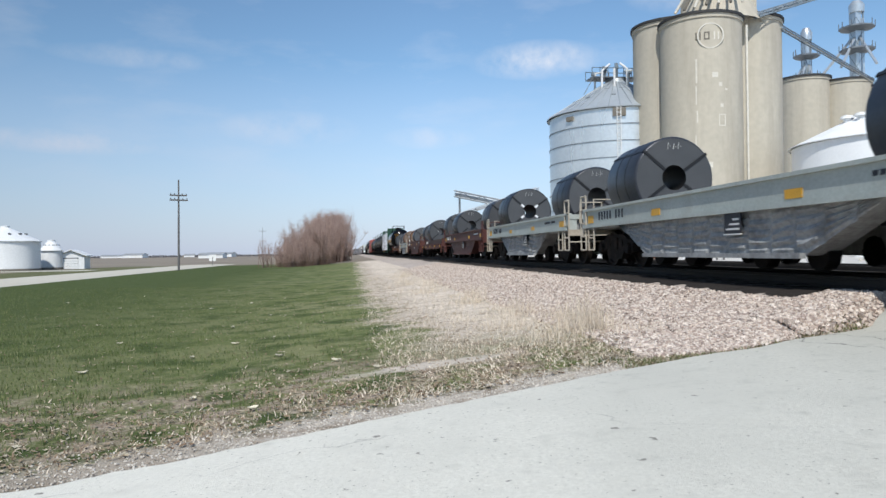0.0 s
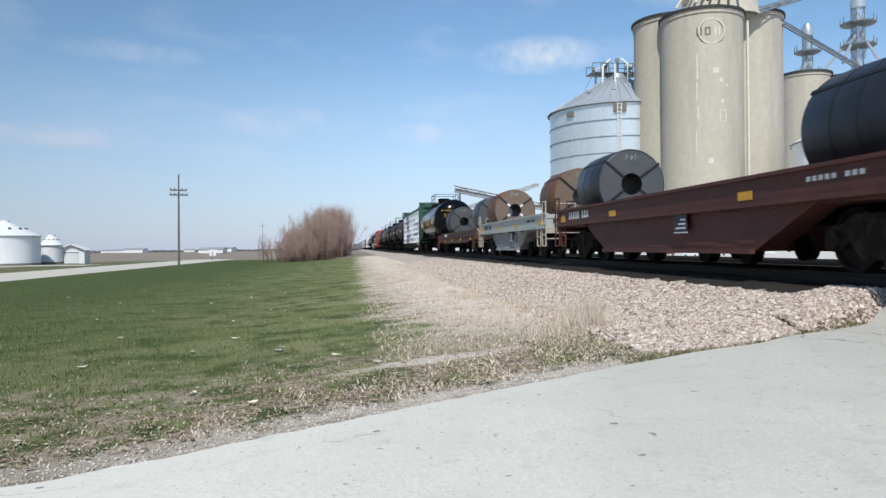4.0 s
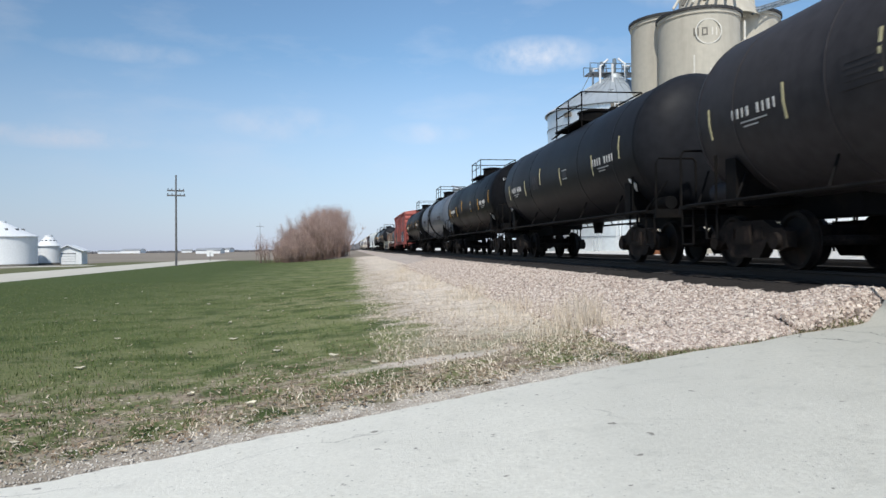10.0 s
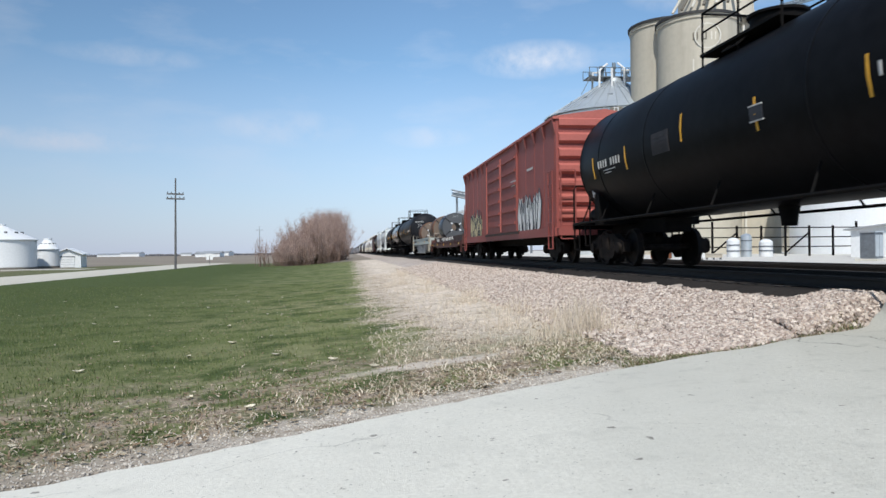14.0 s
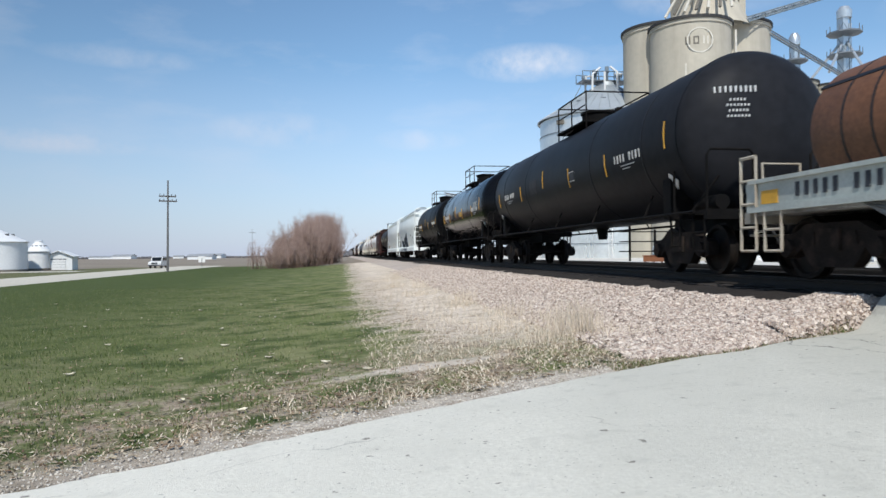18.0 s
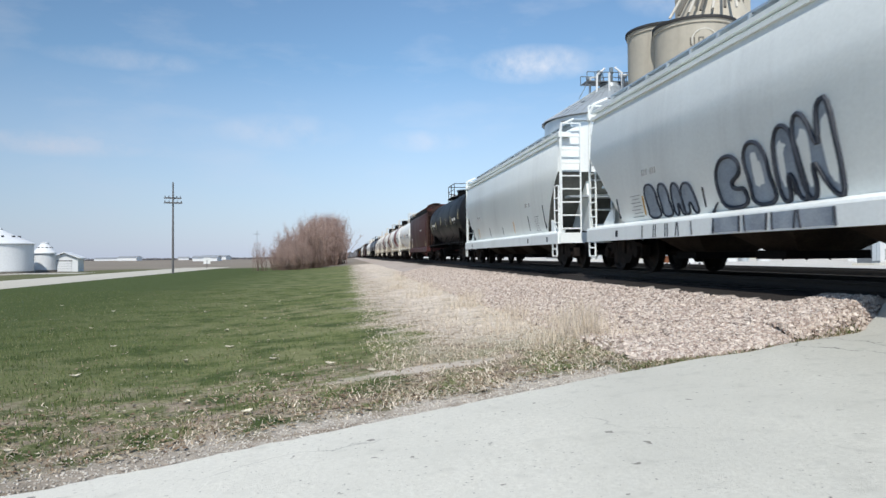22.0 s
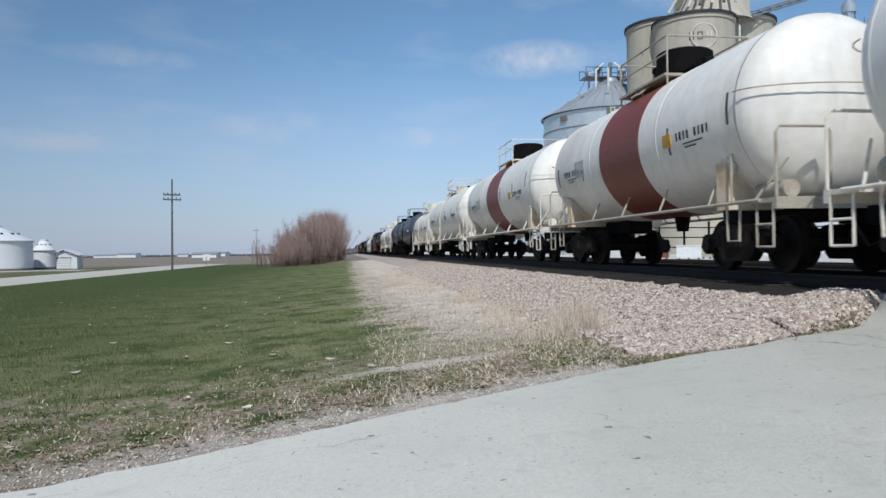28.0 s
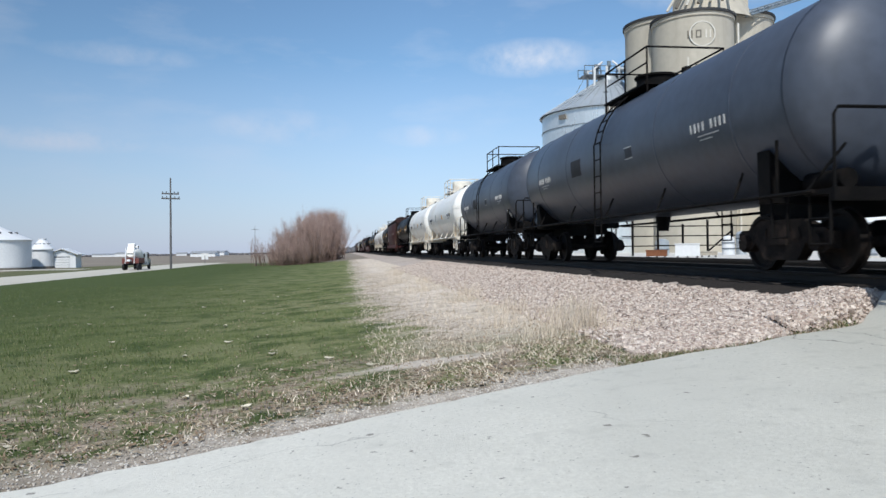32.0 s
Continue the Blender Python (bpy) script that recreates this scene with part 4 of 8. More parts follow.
    for x, y, h, w, lab in ((71.0, 102, 33.2, 0.9, "small blue-grey elevator leg tower on the rear silos"), (82, 105, 38.9, 1.25, "tall blue-grey elevator leg tower with platforms")):
        tw = tagged(new("leg_tower"), lab, "elevator tower", "elevator towers")
        for sx in (-1, 1):
            for sy in (-1, 1):
                bm = bmesh.new()
                rod(bm, (sx * w * .6, sy * w * .6, 0), (sx * w * .5, sy * w * .5, h), 0.13, 6)
                part("leg", bm, M["blue_grey_steel"], tw)
        bm = bmesh.new()
        c = w * .62
        box(bm, -c, c * .2, -c, c, 0, h)
        box(bm, c * .35, c * .95, -c, c, 0, h - 1)
        part("casing", bm, M["galvanised"], tw)
        for k in range(int(h / 2)):
            z = k * 2.0
            bm = bmesh.new()
            s = 1 if k % 2 else -1
            rod(bm, (-w * .6 * s, -w * .6, z), (w * .6 * s, -w * .6, z + 2), 0.07, 5)
            rod(bm, (-w * .6, -w * .6 * s, z), (-w * .6, w * .6 * s, z + 2), 0.07, 5)
            part("brace", bm, M["blue_grey_steel"], tw)
        for z in (h - 6.2, h - 2.6):
            bm = bmesh.new()
            lathe(bm, [(z - .5, w * .7), (z, w * 2.1), (z + 0.22, w * 2.1), (z + 0.22, 0)], "z", seg=10)
            deck = part("platform", bm, M["galv_dark"], tw)
            for i in range(10):
                a = i * math.pi / 5
                bm = bmesh.new()
                rod(bm, (math.cos(a) * w * 2.05, math.sin(a) * w * 2.05, z), (math.cos(a) * w * 2.05, math.sin(a) * w * 2.05, z + 1.1), 0.07, 5)
                part("rail_post", bm, M["galv_dark"], deck)
        bm = bmesh.new()
        lathe(bm, [(h, 0), (h, w * .9), (h + 1.2, w * .95), (h + 1.9, w * .55), (h + 2.0, 0)], "z", seg=14)
        part("head_cap", bm, M["galvanised"], tw, smooth=True)
        for a in (2.6, 3.6, 4.6):
            bm = bmesh.new()
            rod(bm, (0, 0, h - 3.2), (math.cos(a) * w * 4, math.sin(a) * w * 4, h - 9.5), 0.22, 7)
            part("spout", bm, M["galvanised"], tw, smooth=True)
        tw.matrix_basis = pose(x, y, 0.6)
    # big galvanised bin
    bin_ = tagged(new("grain_bin"), "large round galvanised steel grain bin with ringed walls", "grain bin", "grain bins")
    R, H, P = 8.1, 16.9, 21.3
    bm = bmesh.new()
    prof = []
    for k in range(60):
        prof.append((H * k / 59, R + (0.035 if k % 2 else 0)))
    lathe(bm, prof, "z", seg=56)
    part("wall", bm, M["bin_steel"], bin_, smooth="all")
    for k in range(1, 9):
        bm = bmesh.new()
        z = H * k / 9
        lathe(bm, [(z, R + .03), (z, R + .10), (z + .075, R + .10), (z + .075, R + .03)], "z", seg=56)
        part("stiffener_ring", bm, M["galv_dark"], bin_, smooth=True)
    bm = bmesh.new()
    lathe(bm, [(H + 0.02, R + 0.35), (H + 0.1, R + 0.36), (P, 1.3), (P + 0.5, 1.2), (P + 0.55, 0.0)], "z", seg=56)
    part("roof", bm, M["roof_steel"], bin_, "conical ribbed steel roof")
    for k in range(40):
        a = 2 * math.pi * k / 40
        bm = bmesh.new()
        rod(bm, (math.cos(a) * (R + .35), math.sin(a) * (R + .35), H + .13), (math.cos(a) * 1.4, math.sin(a) * 1.4, P + .05), 0.05, 4)
        part("roof_rib", bm, M["roof_steel"], bin_)
    for k in range(22):
        a = 2 * math.pi * k / 22
        bm = bmesh.new()
        rr = R * 0.62 if k % 2 else R * 0.35
        z = H + (P - H) * (1 - rr / R)
        box(bm, -0.35, 0.35, -0.3, 0.3, -0.1, 0.45)
        v = part("roof_vent", bm, M["galv_dark"], bin_)
        v.matrix_basis = pose(math.cos(a) * rr, math.sin(a) * rr, z, 0, 0, math.degrees(a))
    fb = math.atan2(-84.3, -33.5)
    bm = bmesh.new()
    on_drum(bm, R, fb + 0.05, H - 1.0, 1.4, 0.9, 0.3)
    part("eave_hatch", bm, M["concrete_dark"], bin_, "dark hatch below the eave")
    bm = bmesh.new()
    on_drum(bm, R, fb - 0.68, H - 1.0, 0.9, 0.5, 0.3)
    part("eave_hatch", bm, M["concrete_dark"], bin_, "dark hatch below the eave")
    bm = bmesh.new()
    for da in (0.02, 0.07):
        rod(bm, (math.cos(fb + da) * (R + .3), math.sin(fb + da) * (R + .3), 0), (math.cos(fb + da) * (R + .3), math.sin(fb + da) * (R + .3), H), 0.05, 5)
    for z in np.arange(0.5, H, 0.45):
        rod(bm, (math.cos(fb + .02) * (R + .3), math.sin(fb + .02) * (R + .3), z), (math.cos(fb + .07) * (R + .3), math.sin(fb + .07) * (R + .3), z), 0.04, 4)
    part("ladder", bm, M["white_steel"], bin_)
    # spouts and walkways at the peak
    for k in range(5):
        a = fb + 1.2 - k * 0.62
        bm = bmesh.new()
        rods(bm, [(math.cos(a) * 2.6, math.sin(a) * 2.6, P - 0.9), (math.cos(a) * 2.5, math.sin(a) * 2.5, P + 1.3), (math.cos(a) * 1.1, math.sin(a) * 1.1, P + 1.5 + 0.8 * (k % 2))], 0.14, 7)
        part("spout", bm, M["white_steel"], bin_, smooth=True)
    bm = bmesh.new()
    box(bm, -3.4, 2.6, -1.2, 1.2, P + .55, P + .65)
    for k in range(7):
        x = -3.4 + k
        for y in (-1.2, 1.2):
            rod(bm, (x, y, P + .6), (x, y, P + 1.7), 0.05, 4)
    for y in (-1.2, 1.2):
        rod(bm, (-3.4, y, P + 1.7), (2.6, y, P + 1.7), 0.05, 4)
    rods(bm, [(-4.4, -1, P - 1.6), (-3.6, -1, P - .2), (-3.4, -1, P + .6)], 0.05, 4)
    part("catwalk", bm, M["galv_dark"], bin_)
    for x, y, h, r in ((-1.6, -.5, 2.0, .25), (.3, .4, 2.7, .18), (1.5, -.3, 1.7, .3), (-2.7, .4, 1.5, .2)):
        bm = bmesh.new()
        lathe(bm, [(P + .6, r), (P + h * .7, r), (P + h * .75, r * 1.5), (P + h, r * 1.3), (P + h, 0)], "z", (x, y, 0), 10)
        part("exhauster", bm, M["blue_grey_steel"], bin_, smooth=True)
    bin_.matrix_basis = pose(32.6, 83.5, 0.6)
    # low white-roofed bin
    wb = tagged(new("grain_bin"), "low wide steel bin with a white conical roof", "grain bin", "grain bins")
    R, H, P = 9.0, 10.35, 14.4
    bm = bmesh.new()
    lathe(bm, [(0, R), (H, R)], "z", seg=48)
    part("wall", bm, M["bin_white"], wb, smooth="all")
    bm = bmesh.new()
    lathe(bm, [(H, R + .3), (H + .1, R + .3), (P, 1.0), (P + .4, 1.0), (P + .4, 0)], "z", seg=48)
    part("roof", bm, M["bin_white"], wb, smooth=True)
    for k in range(3):
        a = fb - .35 + k * .42
        bm = bmesh.new()
        ring = [(math.cos(a) * (6.3 - .9 * math.cos(t)), math.sin(a) * (6.3 - .9 * math.cos(t)), H + 1.3 + 1.0 * math.sin(t)) for t in (-.4, 0, .5, 1.0, 1.57, 2.1, 2.6, 3.1)]
        rods(bm, ring, .22, 8)
        part("vent_pipe", bm, M["bin_white"], wb, "curved white vent pipe", smooth=True)
    bm = bmesh.new()
    rods(bm, [(-1.2, -1.5, P + .2), (-1.2, -1.5, P + 2.6)], .2, 8)
    rods(bm, [(-3.2, -1.5, P + 1.1), (1.2, -1.5, P + 1.7)], .13, 7)
    for q in range(6):
        rod(bm, (-3.0 + .8 * q, -1.5, P + .6), (-3.0 + .8 * q, -1.5, P + 1.9), .07, 5)
    part("top_catwalk", bm, M["white_steel"], wb)
    for k in range(10):
        a = fb - 1.2 + k * 0.3
        bm = bmesh.new()
        lathe(bm, [(0, .35), (.7, .35), (.7, .6), (.95, .5), (1.05, 0)], "z", seg=10)
        v = part("roof_vent", bm, M["white_steel"], wb, smooth=True)
        v.matrix_basis = pose(math.cos(a) * 5.2, math.sin(a) * 5.2, H + (P - H) * (1 - 5.2 / R) - .1)
    wb.matrix_basis = pose(50.6, 59.5, 0.6)
    # receiving conveyor further up the line
    c = conveyor("truss_conveyor", (22.2, 148.5, 13.2), (38.5, 139.0, 8.8), 0.9, "dark lattice truss conveyor on the far loading site", "galv_dark")
    conveyor("spout_conveyor", (23.2, 148.5, 9.2), (33, 122, 12.2), 0.35, "white slanting spout of the far loading site", "white_steel")
    fr = tagged(new("loading_frame"), "dark steel posts under the far conveyor", "steel frame")
    for k in range(3):
        bm = bmesh.new()
        x = 23 + 7 * k
        box(bm, x - .2, x + .2, 148.2 - 4 * k - .2, 148.2 - 4 * k + .2, 0.5, 13.4 - 2.0 * k)
        part("post", bm, M["galv_dark"], fr)


def low_buildings():
    def shed(name, x, y, sx, sy, h, ridge, rz, label, wall="white_steel", roof="roof_grey", door=True):
        b = tagged(new(name), label, "shed")
        bm = bmesh.new()
        prism(bm, [(-sy / 2, 0), (sy / 2, 0), (sy / 2, h), (0, ridge - 0.08), (-sy / 2, h)], -sx / 2, sx / 2, "x")
        part("wall", bm, M[wall], b)
        for s in (-1, 1):
            bm = bmesh.new()
            vs = [(-sx / 2 - .3, s * (sy / 2 + .3), h - .12), (sx / 2 + .3, s * (sy / 2 + .3), h - .12), (sx / 2 + .3, 0, ridge), (-sx / 2 - .3, 0, ridge)]
            quad_faces(bm, vs + [(a, c, d + .1) for a, c, d in vs], [(0, 1, 2, 3), (4, 7, 6, 5), (0, 4, 5, 1), (1, 5, 6, 2), (3, 2, 6, 7), (0, 3, 7, 4)])
            part("roof", bm, M[roof], b)
        if door:
            bm = bmesh.new()
            box(bm, -sx * .25, sx * .25, -sy / 2 - .08, -sy / 2 + .02, 0.1, h * .72)
            part("door", bm, M["white_steel"], b)
            bm = bmesh.new()
            box(bm, -sx * .27, sx * .27, -sy / 2 - .06, -sy / 2 + .02, h * .72, h * .76)
            part("door_rail", bm, M["door_dark"], b)
        b.matrix_basis = pose(x, y, ground_z(x, y), 0, 0, rz)
        return b
    # beyond the siding
    off = shed("warehouse", 39.5, 40.5, 16, 8, 1.75, 2.1, 32, "long low white metal building across the yard", door=False)
    for k in range(5):
        bm = bmesh.new()
        box(bm, -6 + 2.6 * k, -5 + 2.6 * k, -4.06, -3.98, 0.9, 1.7)
        part("window", bm, M["dark_glass"], off)
    cab = tagged(new("electrical_cabinet"), "grey electrical cabinet standing in the gravel yard", "cabinet")
    bm = bmesh.new()
    box(bm, -0.45, 0.45, -0.3, 0.3, 0.1, 1.25)
    part("body", bm, M["galv_dark"], cab)
    bm = bmesh.new()
    box(bm, -0.5, 0.5, -0.36, 0.34, 1.25, 1.31)
    part("lid", bm, M["galvanised"], cab)
    bm = bmesh.new()
    box(bm, -0.6, 0.6, -0.45, 0.45, -0.05, 0.1)
    part("plinth", bm, M["patch_pale"], cab)
    for s in (-1, 1):
        bm = bmesh.new()
        box(bm, 0.21 * s - .19, 0.21 * s + .19, -0.325, -0.3, 0.2, 1.15)
        part("door", bm, M["galvanised"], cab)
    cab.matrix_basis = pose(23.0, 28.5, 0.86, 0, 0, 30)
    rng = random.Random(8)
    # pipe rack, tanks and stored boxes in the elevator yard, seen under the cars
    rack = tagged(new("pipe_rack"), "long dark steel pipe rack in the elevator yard", "rack")
    for k in range(14):
        bm = bmesh.new()
        x = 20.4 + 1.9 * k
        box(bm, x - .06, x + .06, 47.94, 48.06, .8, 3.1 if k % 3 else 3.4)
        part("post", bm, M["black_steel"], rack)
        if k in (3, 6):
            bm = bmesh.new()
            rod(bm, (x, 48, 1.1), (x + 1.9, 48, 2.6), .06, 6)
            part("brace", bm, M["black_steel"], rack)
    for z in (1.55, 2.25, 2.95):
        bm = bmesh.new()
        rod(bm, (19.6, 48, z), (45.6, 48, z), .045, 6)
        part("bar", bm, M["black_steel"], rack)
    for k, (x, y, r, h) in enumerate(((26.2, 45.4, .42, 1.3), (27.4, 45.8, .36, 1.6), (29.0, 46.0, .45, 1.2), (23.8, 50.5, .5, 1.2))):
        t = tagged(new("storage_tank"), "upright pale metal storage tank in the yard", "tank", "yard tanks")
        bm = bmesh.new()
        lathe(bm, [(0, r), (h - .15, r), (h, r * .6), (h + .05, 0)], "z", seg=18)
        part("shell", bm, M["galvanised" if k % 2 else "white_steel"], t, smooth=True)
        for z in (.4, h - .5):
            bm = bmesh.new()
            lathe(bm, [(z, r), (z, r + .03), (z + .08, r + .03), (z + .08, r)], "z", seg=18)
            part("hoop", bm, M["galv_dark"], t)
        t.matrix_basis = pose(x, y, ground_z(x, y) - .01)
    for x, y, w, d, h, m, lab in ((18.4, 36.0, 1.25, .9, .75, "white_steel", "white metal storage box on a pallet in the yard"), (17.2, 37.2, 1.1, .8, .42, "rust_orange", "low brown crate standing in the yard"),
                                  (20.4, 37.4, .9, .6, .3, "tan_rail", "small tan crate lying in the yard")):
        t = tagged(new("storage_box"), lab, "box", "boxes in the yard")
        bm = bmesh.new()
        box(bm, -w / 2, w / 2, -d / 2, d / 2, .12, h)
        part("body", bm, M[m], t)
        bm = bmesh.new()
        box(bm, -w / 2 - .03, w / 2 + .03, -d / 2 - .03, d / 2 + .03, h, h + .05)
        part("lid", bm, M[m], t)
        bm = bmesh.new()
        for q in (-.4, 0, .4):
            box(bm, q * w - .05, q * w + .05, -d / 2, d / 2, 0, .12)
        part("pallet", bm, M["wood_pole"], t)
        t.matrix_basis = pose(x, y, ground_z(x, y) - .01, 0, 0, -27)
    # farm bins and shed across the side road
    def farm_bin(x, y, r, h, p, label):
        b = tagged(new("grain_bin"), label, "grain bin", "farm bins")
        bm = bmesh.new()
        lathe(bm, [(0, r + .1), (.25, r + .1), (.25, r)], "z", seg=36)
        part("base", bm, M["concrete_dark"], b)
        bm = bmesh.new()
        lathe(bm, [(.25 + (h - .25) * k / 18, r + (.02 if k % 2 else 0)) for k in range(19)], "z", seg=36)
        part("wall", bm, M["white_steel"], b, smooth="all")
        bm = bmesh.new()
        lathe(bm, [(h, r + .18), (h + .06, r + .18), (p, .45), (p + .2, .45), (p + .25, 0)], "z", seg=36)
        part("roof", bm, M["white_steel"], b, smooth=True)
        for k in range(6):
            a = -2.6 + k * 0.55
            rr = r * .6
            bm = bmesh.new()
            box(bm, -.15, .15, -.12, .12, -.05, .25)
            v = part("roof_vent", bm, M["door_dark"], b)
            v.matrix_basis = pose(math.cos(a) * rr, math.sin(a) * rr, h + (p - h) * (1 - rr / r) + .05, 0, 0, math.degrees(a))
        b.matrix_basis = pose(x, y, 0.0)
    farm_bin(-37.6, 83.0, 3.4, 3.2, 4.75, "white round farm grain bin with a pale conical roof")
    farm_bin(-35.2, 89.0, 1.15, 2.2, 3.3, "small white round farm grain bin")
    fs = shed("farm_shed", -33.4, 91, 3.2, 2.9, 1.65, 2.25, 98, "small white metal farm shed with a wide door", roof="white_steel", door=False)
    bm = bmesh.new()
    box(bm, -1.66, -1.60, -.75, .75, .05, 1.25)
    part("door", bm, M["white_steel"], fs)
    bm = bmesh.new()
    box(bm, -1.65, -1.60, -.82, .82, 1.25, 1.36)
    part("door_rail", bm, M["door_dark"], fs)
    for q in (.35, .65, .95):
        bm = bmesh.new()
        box(bm, -1.668, -1.655, -.74, .74, q, q + .025)
        part("door_joint", bm, M["galv_dark"], fs)
    # distant farmsteads along the horizon
    spots = [(-255, 560, 10, 3), (-232, 600, 16, 5), (-150, 520, 18, 4), (-118, 540, 9, 3), (-205, 580, 8, 4), (-62, 330, 14, 3), (-215, 480, 7, 3), (-92, 520, 24, 4), (-175, 560, 26, 3)]
    for k, (x, y, s, h) in enumerate(spots):
        shed("farm_building", x, y, s * .8, s * .4, h * .55, h * .8, rng.uniform(-20, 20), "distant pale farm building on the horizon", door=False)
    bm = bmesh.new()
    for k in range(800):
        x = rng.uniform(-420, 30)
        y = rng.uniform(560, 640)
        s = rng.uniform(.5, 1.5)
        lathe(bm, [(0, s * .8), (s * .5, s), (s * 1.0, s * .7), (s * 1.3, 0.1)], "z", (x, y, 0), 6)
    tagged(part("far_tree_line", bm, M["far_trees"]), "hazy line of bare trees along the horizon", "trees", kind="stuff")
    bm = bmesh.new()
    for k in range(420):
        x = rng.uniform(-6, 34)
        y = rng.uniform(380, 520)
        s = rng.uniform(.7, 1.9)
        z = rng.uniform(0, 2.6) * (1 - abs(x - 14) / 22)
        lathe(bm, [(z, s * .3), (z + s * .3, s * .85), (z + s * .8, s), (z + s * 1.3, s * .8), (z + s * 1.7, s * .35), (z + s * 1.8, .02)], "z", (x, y, 0), 7)
    tagged(part("far_tree_line", bm, M["far_trees"]), "bare far trees beyond the end of the train", "trees", kind="stuff")


def utility_pole():
    p = tagged(new("utility_pole"), "weathered wooden utility pole with two crossarms", "utility pole")
    bm = bmesh.new()
    rod(bm, (0, 0, 0), (0, 0, 9.0), 0.115, 10, 0.07)
    part("pole", bm, M["wood_pole"], p, smooth=True)
    for z, w in ((6.95, 0.85), (7.45, 0.8)):
        bm = bmesh.new()
        a = -0.15 if z < 7.2 else 0.25
        box(bm, -w, w, a - .06, a + .06, z - .07, z + .07)
        part("crossarm", bm, M["wood_pole"], p)
        for x in (-w * .9, -w * .45, w * .45, w * .9):
            bm = bmesh.new()
            lathe(bm, [(z + .07, .03), (z + .12, .05), (z + .2, .05), (z + .23, .02)], "z", (x, a, 0), 8)
            part("insulator", bm, M["galv_dark"], p)
    p.matrix_basis = pose(-16.95, 72.8, 0, 0.2, 0.5, 18)
    q = tagged(new("utility_pole"), "far wooden utility pole beside the brush", "utility pole")
    bm = bmesh.new()
    rod(bm, (0, 0, 0), (0, 0, 8.5), 0.06, 8, 0.04)
    part("pole", bm, M["wood_pole"], q)
    bm = bmesh.new()
    box(bm, -.9, .9, -.04, .04, 7.5, 7.58)
    part("crossarm", bm, M["wood_pole"], q)
    q.matrix_basis = pose(-23, 190, 0, 0, 0, 10)
    s = tagged(new("road_sign"), "small white sign on a post beside the side road", "sign")
    bm = bmesh.new()
    box(bm, -.04, .04, -.04, .04, 0, 1.2)
    part("post", bm, M["wood_pole"], s)
    bm = bmesh.new()
    box(bm, -.45, .45, -.03, .03, .65, 1.5)
    part("panel", bm, M["mark_white"], s)
    s.matrix_basis = pose(-19.0, 101, 0, 0, 0, 10)


grain_elevator()
low_buildings()
utility_pole()

# ---- the freight train ----
SHARED = {}


def shared(key, build, material, smooth=True):
    """A mesh that alike parts have in common."""
    if key not in SHARED:
        bm = bmesh.new()
        build(bm)
        SHARED[key] = finish(key, bm, material, smooth)
    return SHARED[key]


def put(name, me, parent, m=None, label=""):
    ob = part(name, me, None, parent, label)
    if m is not None:
        ob.matrix_basis = m
    return ob


def wheel_mesh(bm):
    lathe(bm, [(0.07, 0.0), (0.09, 0.10), (0.05, 0.14), (0.015, 0.25), (0.02, 0.37), (0.065, 0.40), (0.065, 0.457), (-0.045, 0.46), (-0.05, 0.485), (-0.075, 0.485),
               (-0.08, 0.40), (-0.02, 0.37), (-0.02, 0.25), (-0.06, 0.14), (-0.06, 0.0)], "x", seg=24)


def side_frame_mesh(bm):
    out = [(-1.12, .36), (-1.12, .60), (-1.02, .66), (-.80, .66), (-.52, .80), (.52, .80), (.80, .66), (1.02, .66), (1.12, .60), (1.12, .36), (.98, .30), (.78, .34), (.62, .46),
           (.50, .28), (.40, .19), (-.40, .19), (-.50, .28), (-.62, .46), (-.78, .34), (-.98, .30)]
    prism(bm, out, -0.09, 0.09, "x")
    for s in (-1, 1):
        lathe(bm, [(-.16, .0), (-.16, .13), (.06, .15), (.06, 0)], "x", (0, s * .89, .457), 12)
        prism(bm, [(s * .52, .50), (s * .33, .50), (s * .33, .68), (s * .48, .68)], -0.105, 0.105, "x")
    for y in (-.22, 0, .22):
        for k in range(5):
            lathe(bm, [(.24 + k * .062, .05), (.27 + k * .062, .075), (.30 + k * .062, .05)], "z", (-.02, y, 0), 8)


def bolster_mesh(bm):
    box(bm, -1.15, 1.15, -.2, .2, .42, .72)
    lathe(bm, [(.72, .2), (.82, .2), (.82, 0)], "z", seg=12)
    for s in (-1, 1):
        rod(bm, (-.8, s * .89, .457), (.8, s * .89, .457), .085, 8)
        box(bm, -.75, .75, s * .38 - .05, s * .38 + .05, .38, .52)


def truck(car, y):
    t = put("truck", shared("bolster", bolster_mesh, M["truck_steel"]), car, pose(0, y, 0))
    for s in (-1, 1):
        put("side_frame", shared("side_frame", side_frame_mesh, M["truck_steel"]), t, pose(s * 1.02, 0, 0, 0, 0, 0 if s < 0 else 180))
        for w in (-.89, .89):
            put("wheel", shared("wheel", wheel_mesh, M["wheel_steel"]), t, pose(s * .753, w, .457, 0, 0, 0 if s > 0 else 180))
    return t


def coupler_mesh(bm):
    box(bm, -.09, .09, -.75, .05, .76, .96)
    prism(bm, [(-.17, -.05), (.17, -.05), (.2, .12), (.12, .2), (.02, .1), (-.08, .22), (-.18, .12)], .72, 1.0, "z")


